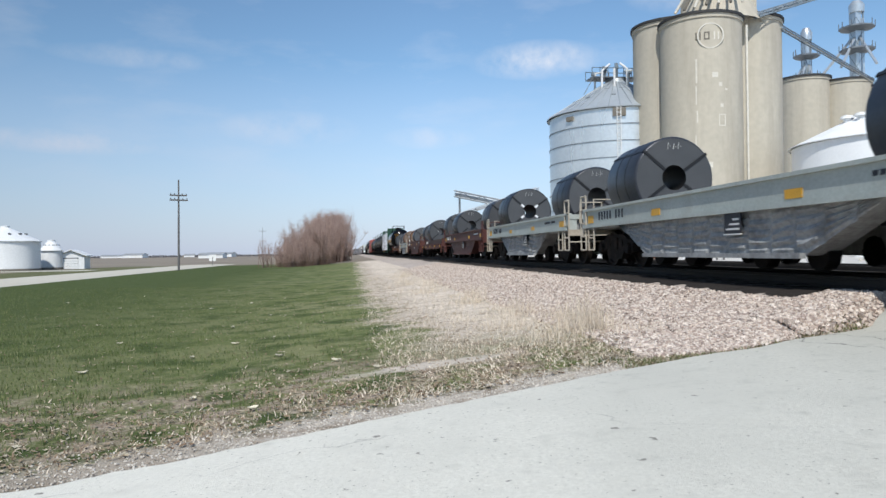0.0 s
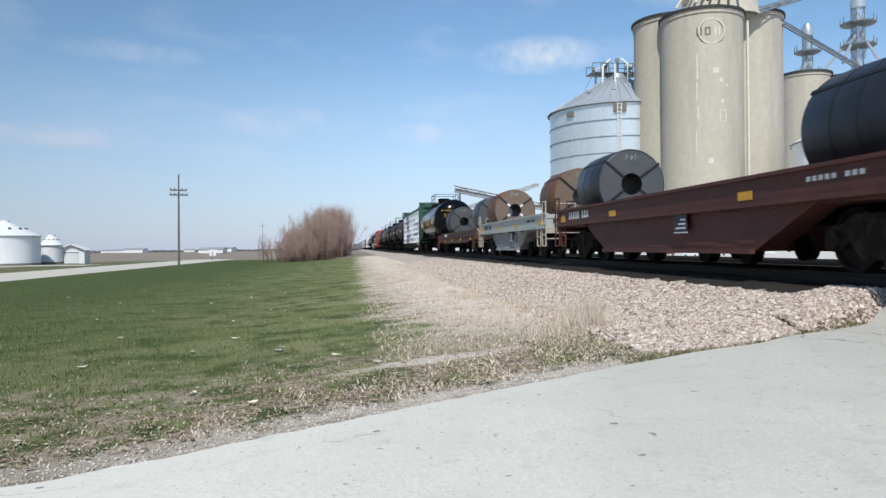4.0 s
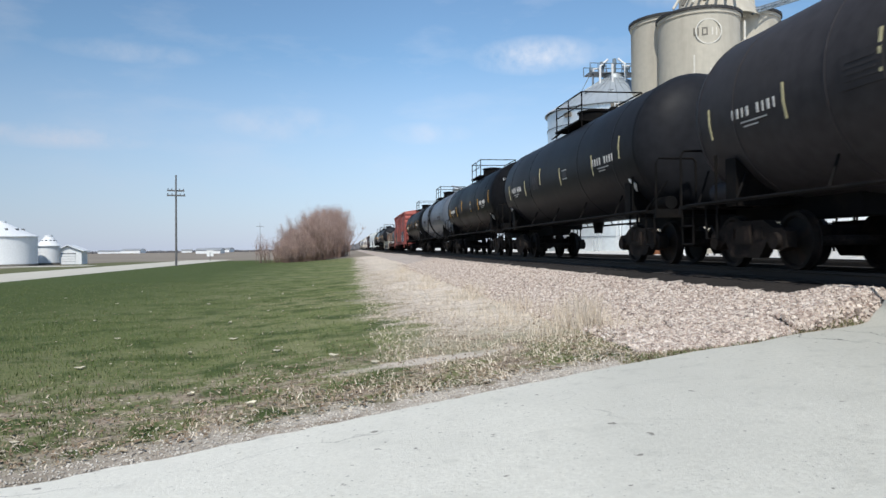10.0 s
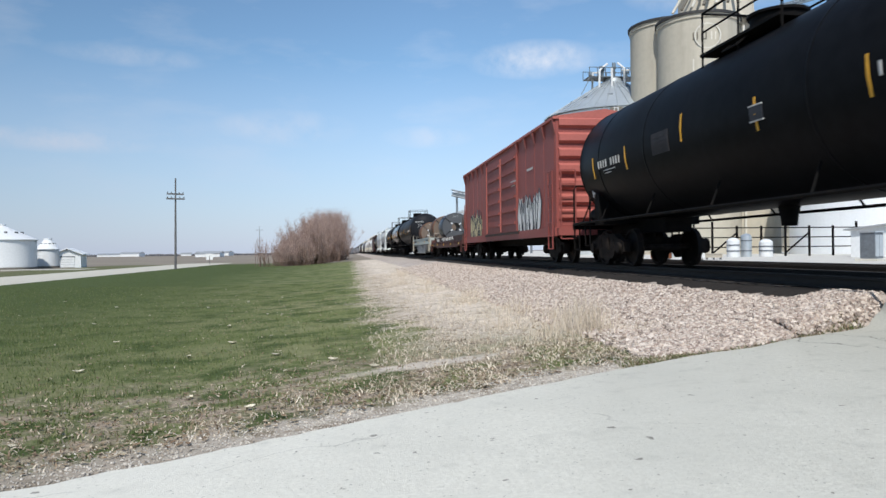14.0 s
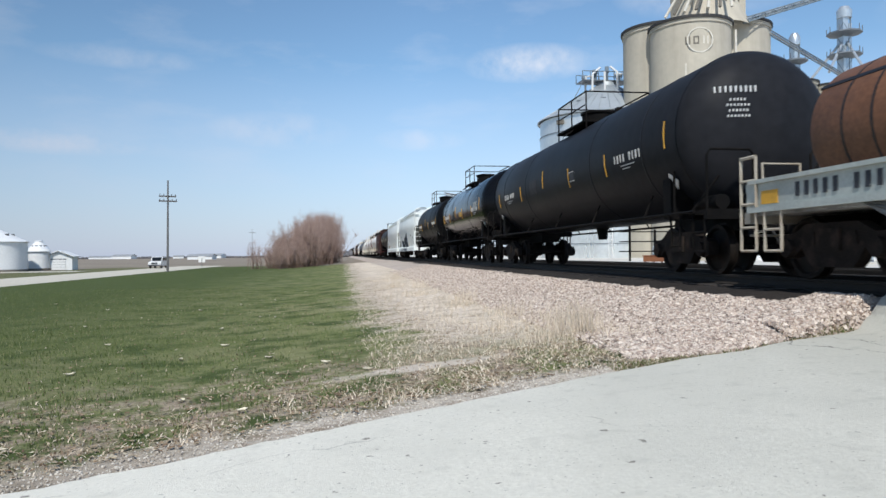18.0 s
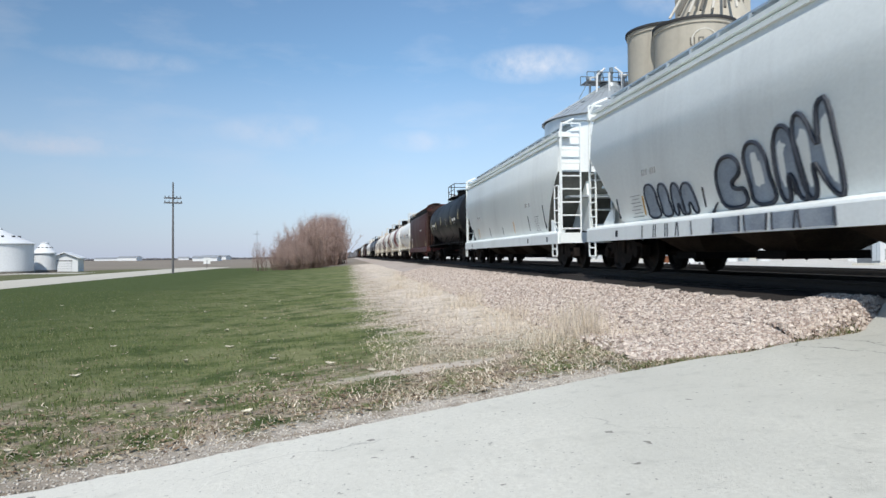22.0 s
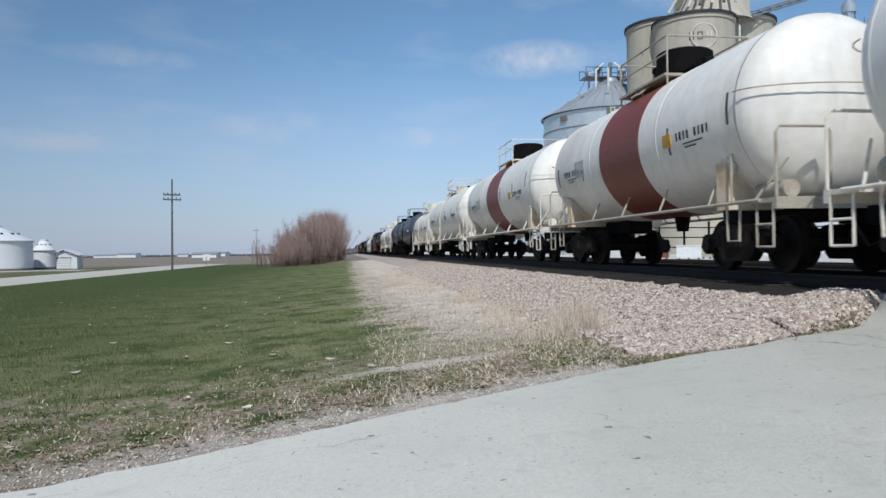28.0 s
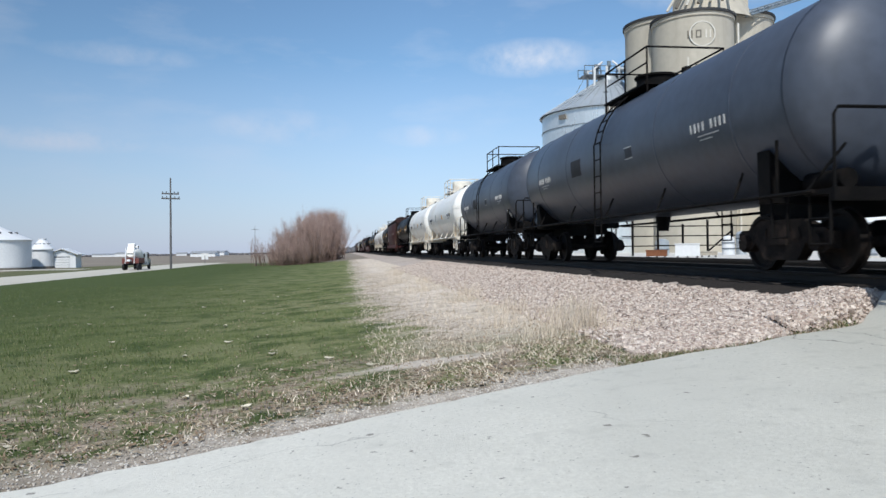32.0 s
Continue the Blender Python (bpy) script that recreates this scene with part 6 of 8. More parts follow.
def coil_flat_car(L, label, tags=False):
    """A coil flat car: fish-belly side sills with gussets and a low trough wall set back on the deck."""
    car = tagged(new("coil_car"), label, "coil car", "cars of the freight train")
    e, w = L / 2 - .7, 1.46
    for s in (-1, 1):
        bm = bmesh.new()
        prism(bm, [(-e, .84), (-e + 3, .66), (e - 3, .66), (e, .84), (e, .99), (-e, .99)], s * (w - .12), s * (w - .04), "x")
        part("side_sill", bm, M["coil_red"], car)
        bm = bmesh.new()
        box(bm, min(s * (w - .3), s * w), max(s * (w - .3), s * w), -e - .1, e + .1, .99, 1.04)
        part("deck_edge", bm, M["coil_red"], car)
        bm = bmesh.new()
        box(bm, min(s * (w - .3), s * (w - .22)), max(s * (w - .3), s * (w - .22)), -e + .9, e - .9, 1.04, 1.36)
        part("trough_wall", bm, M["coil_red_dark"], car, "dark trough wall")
        for k in range(13):
            y = -e + .8 + (2 * e - 1.6) * k / 12
            bm = bmesh.new()
            prism(bm, [(s * (w - .04), .99), (s * (w - .04), .70), (s * w, .92), (s * w, .99)], y - .02, y + .02, "y")
            part("gusset", bm, M["coil_red"], car)
    bm = bmesh.new()
    prism(bm, [(-w + .3, .95), (w - .3, .95), (w - .3, 1.3), (.75, 1.12), (.2, 1.06), (-.2, 1.06), (-.75, 1.12), (-w + .3, 1.3)], -e, e, "y")
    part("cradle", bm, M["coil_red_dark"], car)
    bm = bmesh.new()
    box(bm, -.34, .34, -L / 2 + .5, L / 2 - .5, .66, 1.02)
    part("centre_sill", bm, M["black_steel"], car)
    for y, r, ln in ((-2.2, .24, .9), (1.0, .2, 1.2), (3.0, .16, .5)):
        bm = bmesh.new()
        lathe(bm, [(-ln / 2, 0), (-ln / 2, r), (ln / 2, r), (ln / 2, 0)], "y", (-.75, y, .68), 12)
        part("brake_reservoir", bm, M["black_steel"], car, smooth=True)
    for s in (-1, 1):
        ye = s * e
        bm = bmesh.new()
        box(bm, -w, w, min(ye, ye + s * .12), max(ye, ye + s * .12), .80, 1.25)
        part("end_sill", bm, M["coil_red"], car)
        for sx in (-1, 1):
            bm = bmesh.new()
            ladder(bm, sx * (w + .02), ye - s * .3, .40, 1.0, .42, .024)
            rods(bm, [(sx * w, ye, .66), (sx * .5, ye + s * .2, .66)], .02, 5)
            part("step", bm, M["coil_red"], car)
            bm = bmesh.new()
            box(bm, sx * (w - .2) - .05, sx * (w - .2) + .05, ye - s * .9 - .06, ye - s * .9 + .06, 1.03, 1.40)
            part("stake", bm, M["coil_red_dark"], car)
    for y in (-e * .8, -e * .35, e * .1, e * .55, e * .9):
        bm = bmesh.new()
        box(bm, -w + .105, -w + .118, y - .17, y + .17, .79, .92)
        ob = part("reflector_strip", bm, M["mark_yellow"], car)
        ob.location.x = -.09
    for s in (1,):
        for k in range(9):
            if k == 3:
                continue
            bm = bmesh.new()
            y = s * (e - 2.3) + (k - 4) * .14
            box(bm, -w + .205, -w + .22, y - .03, y + .025, 1.11, 1.28)
            part("lettering_bar", bm, M["lettering"], car)
    if tags:
        rng = random.Random(5)
        for k in range(13):
            bm = bmesh.new()
            y = -2.5 + k * .42 + rng.uniform(-.1, .1)
            rods(bm, [(-w + .2, y, 1.08 + rng.uniform(0, .1)), (-w + .2, y + rng.uniform(.05, .3), 1.32), (-w + .2, y + .3, 1.1), (-w + .2, y + rng.uniform(0, .35), 1.25)], .013, 4)
            part("graffiti_stroke", bm, M["lettering"], car)
    ends(car, L, 2.3)
    return car


def steel_coil(R, W, rust, white_straps, label):
    """A strapped steel coil lying along the car, its eye facing along the track."""
    c = tagged(new("steel_coil"), label, "steel coil", "coils on the freight train")
    r0 = .30
    bm = bmesh.new()
    lathe(bm, [(-W / 2, R - .05), (-W / 2 + .02, R - .012), (-W / 2 + .05, R), (0, R + .004), (W / 2 - .05, R), (W / 2 - .02, R - .012), (W / 2, R - .05)], "y", (0, 0, R), 48)
    part("wrap", bm, M["coil_rust" if rust else "coil_steel"], c, smooth="all")
    for s in (-1, 1):
        bm = bmesh.new()
        prof = []
        for k in range(11):
            rr = r0 + (R - .05 - r0) * k / 10
            prof.append((s * (W / 2 - (.006 if k % 2 else 0) - .002), rr))
        lathe(bm, prof, "y", (0, 0, R), 48)
        part("face", bm, M["coil_rust_face" if rust else "coil_face"], c, smooth="all")
    bm = bmesh.new()
    lathe(bm, [(-W / 2, r0), (W / 2, r0)], "y", (0, 0, R), 32)
    part("eye", bm, M["strap"], c, smooth="all")
    for a in (35, 140, 218, 325):
        bm = bmesh.new()
        ca, sa = math.cos(radians(a)), math.sin(radians(a))
        tx, tz = -sa * .035, ca * .035
        for y0, y1, ra, rb in ((-W / 2 - .012, -W / 2 + .004, r0 - .01, R + .01), (W / 2 - .004, W / 2 + .012, r0 - .01, R + .01)):
            quad_faces(bm, [(ca * r + k * tx, y, R + sa * r + k * tz) for r in (ra, rb) for k in (-1, 1) for y in (y0, y1)],
                       [(0, 1, 3, 2), (4, 6, 7, 5), (0, 4, 5, 1), (2, 3, 7, 6), (0, 2, 6, 4), (1, 5, 7, 3)])
        quad_faces(bm, [(ca * r + k * tx, y, R + sa * r + k * tz) for r in (R - .01, R + .012) for k in (-1, 1) for y in (-W / 2 - .01, W / 2 + .01)],
                   [(0, 1, 3, 2), (4, 6, 7, 5), (0, 4, 5, 1), (2, 3, 7, 6), (0, 2, 6, 4), (1, 5, 7, 3)])
        part("strap", bm, M["strap"], c)
        if white_straps:
            bm = bmesh.new()
            rr = r0 + .06
            quad_faces(bm, [(ca * r + k * tx, y, R + sa * r + k * tz) for r in (rr - .06, rr + .1) for k in (-1.3, 1.3) for y in (-W / 2 - .018, -W / 2)],
                       [(0, 1, 3, 2), (4, 6, 7, 5), (0, 4, 5, 1), (2, 3, 7, 6), (0, 2, 6, 4), (1, 5, 7, 3)])
            part("edge_guard", bm, M["strap_white"], c)
    bm = bmesh.new()
    for q, hgt in ((-.16, .16), (-.02, .13), (.1, .16)):
        rods(bm, [(q, -W / 2 - .006, R * 1.68), (q + .02, -W / 2 - .006, R * 1.68 + hgt), (q + .07, -W / 2 - .006, R * 1.68 + hgt * .4)], .008, 4)
    part("chalk_mark", bm, M["lettering"], c, "chalk scrawl on the coil face")
    for y in (-.3, .25):
        bm = bmesh.new()
        lathe(bm, [(y - .02, R), (y - .02, R + .008), (y + .02, R + .008), (y + .02, R)], "y", (0, 0, R), 48)
        part("band", bm, M["strap"], c)
    return c


def hopper_car(L, paint, label, curved=True, tags=False, roofwalk="galvanised"):
    """A covered hopper: bulging sides over a long side sill, sloped ends with ladders, roof walk and discharge hoppers."""
    car = tagged(new("hopper_car"), label, "hopper car", "cars of the freight train")
    e = L / 2 - (1.25 if curved else .5)
    z0, z1 = 1.08, 3.92
    half = [(1.38, z0), (1.43, z0 + .2), (1.47, z0 + .4), (1.51, z0 + .62), (1.55, z0 + .85), (1.57, z0 + 1.08), (1.59, z0 + 1.3), (1.60, z0 + 1.52), (1.60, z0 + 1.75), (1.585, z0 + 1.98)]
    half += [(1.57, z0 + 2.2), (1.51, z0 + 2.6), (1.42, z1), (1.05, z1 + .22), (.4, z1 + .33)] if curved else [(1.58, z0 + 2.2), (1.55, z0 + 2.45), (1.53, z1 - .2), (1.48, z1 + .05), (1.0, z1 + .25), (.4, z1 + .33)]
    sec = half + [(-x, z) for x, z in reversed(half)]
    bm = bmesh.new()
    rings = []
    back = 0 if curved else .2
    # the upper third of each end stands upright; below it the slope sheet runs back under the load
    for y, cut in ((-e + .12 + back, 1), (-e + .30 + back, 0), (e - .30 - back, 0), (e - .12 - back, 1)):
        ring = []
        for x, z in sec:
            f = min(1.0, (z - z0) / (z1 - z0))
            yy = y + (1 if y < 0 else -1) * (1.75 if curved else 1.1) * max(0, 1 - f / (.60 if curved else .86)) ** (.85 if curved else .6)
            ring.append(bm.verts.new((x * (.96 if cut else 1), yy, z)))
        rings.append(ring)
    for a, b in zip(rings, rings[1:]):
        for i in range(len(sec)):
            j = (i + 1) % len(sec)
            bm.faces.new((a[i], a[j], b[j], b[i]))
    last = len(sec) - 1
    knee = z0 + (.60 if curved else .86) * (z1 - z0)
    # slope sheets, and the whole brown end, take a colour darkened as shade
    for ring in (rings[0], rings[-1]):
        for i in range(len(half) - 1):
            f = bm.faces.new((ring[i], ring[i + 1], ring[last - i - 1], ring[last - i]))
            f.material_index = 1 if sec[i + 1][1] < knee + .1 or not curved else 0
    body = part("body", bm, [M[paint], M["slope_shade" if curved else "coil_red_dark"]], car, smooth=True)
    for s in (-1, 1):
        bm = bmesh.new()
        prism(bm, [(s * 1.36, z0 + .05), (s * 1.58, z0 - .03), (s * 1.60, z0 - .07), (s * 1.60, z0 - .36), (s * 1.50, z0 - .36), (s * 1.50, z0 - .08), (s * 1.36, z0 - .02)], -e, e, "y")
        part("side_sill", bm, M[paint], car)
        bm = bmesh.new()
        box(bm, min(s * 1.38, s * 1.50), max(s * 1.38, s * 1.50), -e + .2, e - .2, z1 + .02, z1 + .10)
        part("top_chord", bm, M[paint if paint == "hopper_grey" else "black_steel"], car)
        bm = bmesh.new()
        if curved:
            box(bm, min(s * 1.40, s * 1.54), max(s * 1.40, s * 1.54), -e + .2, e - .2, z1 - .16, z1 - .09)
        else:
            box(bm, min(s * 1.40, s * 1.58), max(s * 1.40, s * 1.58), -e + .1, e - .1, z1 - .20, z1 + .01)
        part("top_chord", bm, M[paint if paint == "hopper_grey" else "black_steel"], car)
        for q in (-1, 1):
            bm = bmesh.new()
            prism(bm, [(q * (e - 1.3), z0 - .02), (q * (e - .55), z0 - .02), (q * (e - 1.05), z0 + .34), (q * (e - 1.3), z0 + .4)], s * 1.36, s * 1.40, "x")
            part("end_gusset", bm, M[paint], car)
        bm = bmesh.new()
        box(bm, s * .75 - .26, s * .75 + .26, -e + .2, e - .2, z1 + .46, z1 + .50)
        for k in range(16):
            y = -e + .4 + (2 * e - .8) * k / 15
            box(bm, s * .75 - .3, s * .75 + .3, y - .03, y + .03, z1 + .28, z1 + .46)
        part("roof_walk", bm, M[roofwalk], car)
    for k in range(8):
        bm = bmesh.new()
        y = -e + 1.6 + (2 * e - 3.2) * k / 7
        lathe(bm, [(z1 + .3, .42), (z1 + .46, .42), (z1 + .5, .38), (z1 + .52, 0)], "z", (0, y, 0), 14)
        part("hatch", bm, M[paint], car, smooth=True)
    # ends
    for s in (-1, 1):
        ye = s * e
        bm = bmesh.new()
        box(bm, -1.55, 1.55, ye - .08, ye + .08, z0 - .34, z0 - .04)
        part("end_sill", bm, M[paint], car)
        for sx in (-1, 1):
            bm = bmesh.new()
            rods(bm, [(sx * 1.50, ye, z0 - .1), (sx * 1.50, ye, z1 + .05), (sx * 1.42, ye - s * .1, z1 + .30), (sx * 1.05, ye - s * .1, z1 + .46)], .034, 6)
            part("corner_post", bm, M[paint if curved else "coil_red_dark"], car)
            if not curved:
                for d in (.5,):
                    bm = bmesh.new()
                    box(bm, sx * 1.50 - .04, sx * 1.50 + .04, ye - s * d - .05, ye - s * d + .05, z0 - .05, z1 - .1)
                    part("end_stanchion", bm, M["coil_red_dark"], car)
            bm = bmesh.new()
            prism(bm, [(ye - s * .1, z1 + .05), (ye + s * .05, z1 + .05), (ye + s * .05, z1 - .1), (ye - s * .1, z1 - .1)], sx * 1.2, sx * 1.55, "x")
            part("corner_cap", bm, M[paint], car)
            bm = bmesh.new()
            if curved:
                ladder(bm, sx * 1.53, ye - s * .30, z0 - .1, z0 + 1.35, .40, .022)
                part("side_ladder", bm, M[paint], car)
                bm = bmesh.new()
            ladder(bm, sx * 1.20, ye + s * .06, z0 - .3, z1 + .3, .58, .026, "x")
            part("end_ladder", bm, M[paint if curved else "coil_red_dark"], car)
            bm = bmesh.new()
            ladder(bm, sx * 1.58, ye - s * .36, .36, z0 - .3, .42, .024)
            part("step", bm, M[paint], car)
        bm = bmesh.new()
        for q in (-.55, .55):
            prism(bm, [(ye, z0), (ye - s * .35, z0), (ye - s * 1.8, z0 + .2), (ye - s * .5, z1 - 1.3), (ye - s * .4, z1 - 1.3)], q - .04, q + .04, "x")
            part("end_web", bm, M[paint], car)
            bm = bmesh.new()
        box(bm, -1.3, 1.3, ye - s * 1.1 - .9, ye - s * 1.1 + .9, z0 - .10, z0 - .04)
        part("end_floor", bm, M["shaded_hopper"], car, "floor under the slope sheet, its shade in the colour")
        if not curved and s < 0:
            for row, (zz, wd) in enumerate(((z1 - .32, .22), (z1 - .52, .5), (z1 - .92, .62), (z1 - 1.02, .4), (z1 - 1.12, .5), (z1 - 1.22, .55))):
                bm = bmesh.new()
                for k in range(int(wd / .075)):
                    box(bm, -.35 + k * .075, -.32 + k * .075, ye + .11 + back, ye + .13 + back, zz, zz + (.07 if row < 2 else .035))
                part("lettering_bar", bm, M["lettering"], car)
        bm = bmesh.new()
        box(bm, -1.2, 1.2, ye - s * .3 - .25, ye - s * .3 + .25, z0 + 1.0, z0 + 1.06)
        part("crossover", bm, M[roofwalk], car)
    nb = 4
    for k in range(nb):
        y = -e + 3.6 + (2 * e - 7.2) * k / (nb - 1)
        bm = bmesh.new()
        top, bot = 1.35, .38
        vs = [(x, y + d, z) for z, xx, dd in ((z0 - .02, 1.36, top), (.40, .5, bot)) for x, d in ((-xx, -dd), (xx, -dd), (xx, dd), (-xx, dd))]
        quad_faces(bm, vs, [(0, 1, 2, 3), (7, 6, 5, 4), (0, 4, 5, 1), (1, 5, 6, 2), (2, 6, 7, 3), (3, 7, 4, 0)])
        part("discharge_hopper", bm, M["shaded_hopper"] if paint != "hopper_brown" else M["coil_red_dark"], car, "dark discharge chute, underside shade in its colour")
        bm = bmesh.new()
        box(bm, -.75, .75, y - .42, y + .42, .30, .44)
        part("outlet_gate", bm, M["black_steel"], car)
    bm = bmesh.new()
    box(bm, -.3, .3, -L / 2 + .5, L / 2 - .5, .78, 1.04)
    part("centre_sill", bm, M["black_steel"], car)
    # on the bulging side: the half-width at a height above the sill
    def skin(h):
        return -float(np.interp(h, [0, .4, .85, 1.3, 1.75, 2.2], [1.38, 1.47, 1.55, 1.59, 1.60, 1.57]))

    def on_side(bm, ya, yb, h0, h1):
        n = max(1, int((h1 - h0) / .2))
        for k in range(n):
            a, b = h0 + (h1 - h0) * k / n, h0 + (h1 - h0) * (k + 1) / n
            xa, xb = skin(a), skin(b)
            quad_faces(bm, [(xa - .012, ya, z0 + a), (xa - .012, yb, z0 + a), (xb - .012, yb, z0 + b), (xb - .012, ya, z0 + b), (xa + .01, ya, z0 + a), (xa + .01, yb, z0 + a), (xb + .01, yb, z0 + b), (xb + .01, ya, z0 + b)],
                       [(0, 1, 2, 3), (0, 4, 5, 1), (1, 5, 6, 2), (2, 6, 7, 3), (3, 7, 4, 0)])
    pale = paint == "hopper_grey"
    for k, (y, h) in enumerate(((-e + 1.75, .75), (-4.3, .5), (-2.1, .42), (-.2, .3), (2.3, .35), (e - 3.2, .4), (e - 1.8, .45)) if pale else ((-e + 2.0, .4), (e - 1.8, .4))):
        bm = bmesh.new()
        on_side(bm, y - .025, y + .025, .14, .14 + h)
        part("reflector_strip", bm, M[("mark_dark", "mark_yellow")[k % 3 == 2] if pale else "mark_cream"], body)
    for s in (-1, 1):
        hh, n, wd = (.95, 7, .026) if pale else (1.32 if s < 0 else .72, 9, .04)
        for k in range(n):
            if k == 3:
                continue
            bm = bmesh.new()
            y = s * (e - (3.6 if pale else 4.3 if s < 0 else 2.0)) + (k - n / 2) * (.1 if pale else .13)
            on_side(bm, y - wd, y + wd * .6, hh, hh + .12)
            part("lettering_bar", bm, M["tub_grey" if pale else "lettering"], body)
        if pale:
            for r in range(7):
                bm = bmesh.new()
                y = s * (e - 2.75)
                on_side(bm, y - .35 + .05 * (r % 3), y + .2 - .1 * (r % 2), .12 + r * .075, .132 + r * .075)
                part("lettering_bar", bm, M["tub_grey"], body)
    for y in (-e + 1.1, -e + 3.4, e - 2.0):
        bm = bmesh.new()
        box(bm, -1.608, -1.59, y - .06, y + .06, z0 - .28, z0 - .14)
        part("sill_plate", bm, M["mark_dark"], body)
    if tags:
        rng = random.Random(12)
        # letter outlines as (along, up) in letter widths and heights, read from the viewer's side
        forms = ([(.92, .62), (.95, .85), (.72, 1.0), (.35, .97), (.08, .75), (.02, .4), (.10, .0), (.98, .0), (.98, .36), (.62, .34), (.55, .5)],
                 [(.10, .35), (.0, .75), (.25, 1.0), (.70, .98), (.95, .72), (.90, .40), (.98, .30), (.98, .0), (.02, .0)],
                 [(.02, .0), (.05, .62), (.28, .96), (.62, 1.0), (.88, .80), (.98, .0), (.66, .0), (.60, .34), (.42, .34), (.38, .0)],
                 [(.02, .0), (.0, .92), (.34, 1.0), (.62, .45), (.66, 1.02), (1.02, 1.08), (1.0, .0), (.70, .0), (.38, .50), (.34, .0)])
        for g, (ya, count, h, w) in enumerate(((-1.25, 4, .98, .74), (2.5, 4, .66, .52))):
            for k in range(count):
                hk, wk = h * (.86 + .12 * k if g == 0 else 1.05 - .06 * k), w * (1.12 if k in (0, 3) else .86)
                y = ya + (count - 1 - k) * w * .98
                pts = [(y + (1 - u) * wk + .10 * v, v * hk) for u, v in forms[k if g == 0 else (1, 1, 2, 2)[k]]]
                for _ in range(2):
                    pts = [((1 - q) * a[0] + q * b[0], (1 - q) * a[1] + q * b[1]) for a, b in zip(pts, pts[1:] + pts[:1]) for q in (.25, .75)]
                fill = bmesh.new()
                va = [fill.verts.new((skin(v + .06) - .014, yy, z0 + .06 + v)) for yy, v in pts]
                vb = [fill.verts.new((skin(v + .06) + .01, yy, z0 + .06 + v)) for yy, v in pts]
                fill.faces.new(va)
                for i in range(len(pts)):
                    j = (i + 1) % len(pts)
                    fill.faces.new((va[i], va[j], vb[j], vb[i]))
                bmesh.ops.triangulate(fill, faces=fill.faces[:])
                part("graffiti_fill", fill, M["graffiti_fill"], body, "grey-blue spray fill of the letter")
                bm = bmesh.new()
                loop = [(skin(v + .06) - .016, yy, z0 + .06 + v) for yy, v in pts]
                rods(bm, loop + loop[:1], .038 if g == 0 else .024, 5)
                part("graffiti_stroke", bm, M["graffiti"], body)
                if g == 0:
                    bm = bmesh.new()
                    box(bm, -1.6065, -1.59, y + .05, y + wk * .95, z0 - .33, z0 - .09)
                    part("graffiti_fill", bm, M["graffiti_fill"], body)
                for d in (.03, .97):
                    bm = bmesh.new()
                    lean = rng.uniform(-.06, .06)
                    rod(bm, (-1.603, y + d * wk, z0 - .09), (-1.603, y + d * wk + lean, z0 - .34), .022 if g == 0 else .013, 5)
                    part("graffiti_stroke", bm, M["graffiti"], body)
        bm = bmesh.new()
        for q in range(4):
            rods(bm, [(skin(.2) - .014, 1.95 + .05 * q, z0 - .02), (skin(.2) - .014, 1.98 - .04 * q, z0 + .10 + .03 * q)], .014, 4)
        part("graffiti_stroke", bm, M["graffiti"], body)
    ends(car, L, 2.4)
    return car


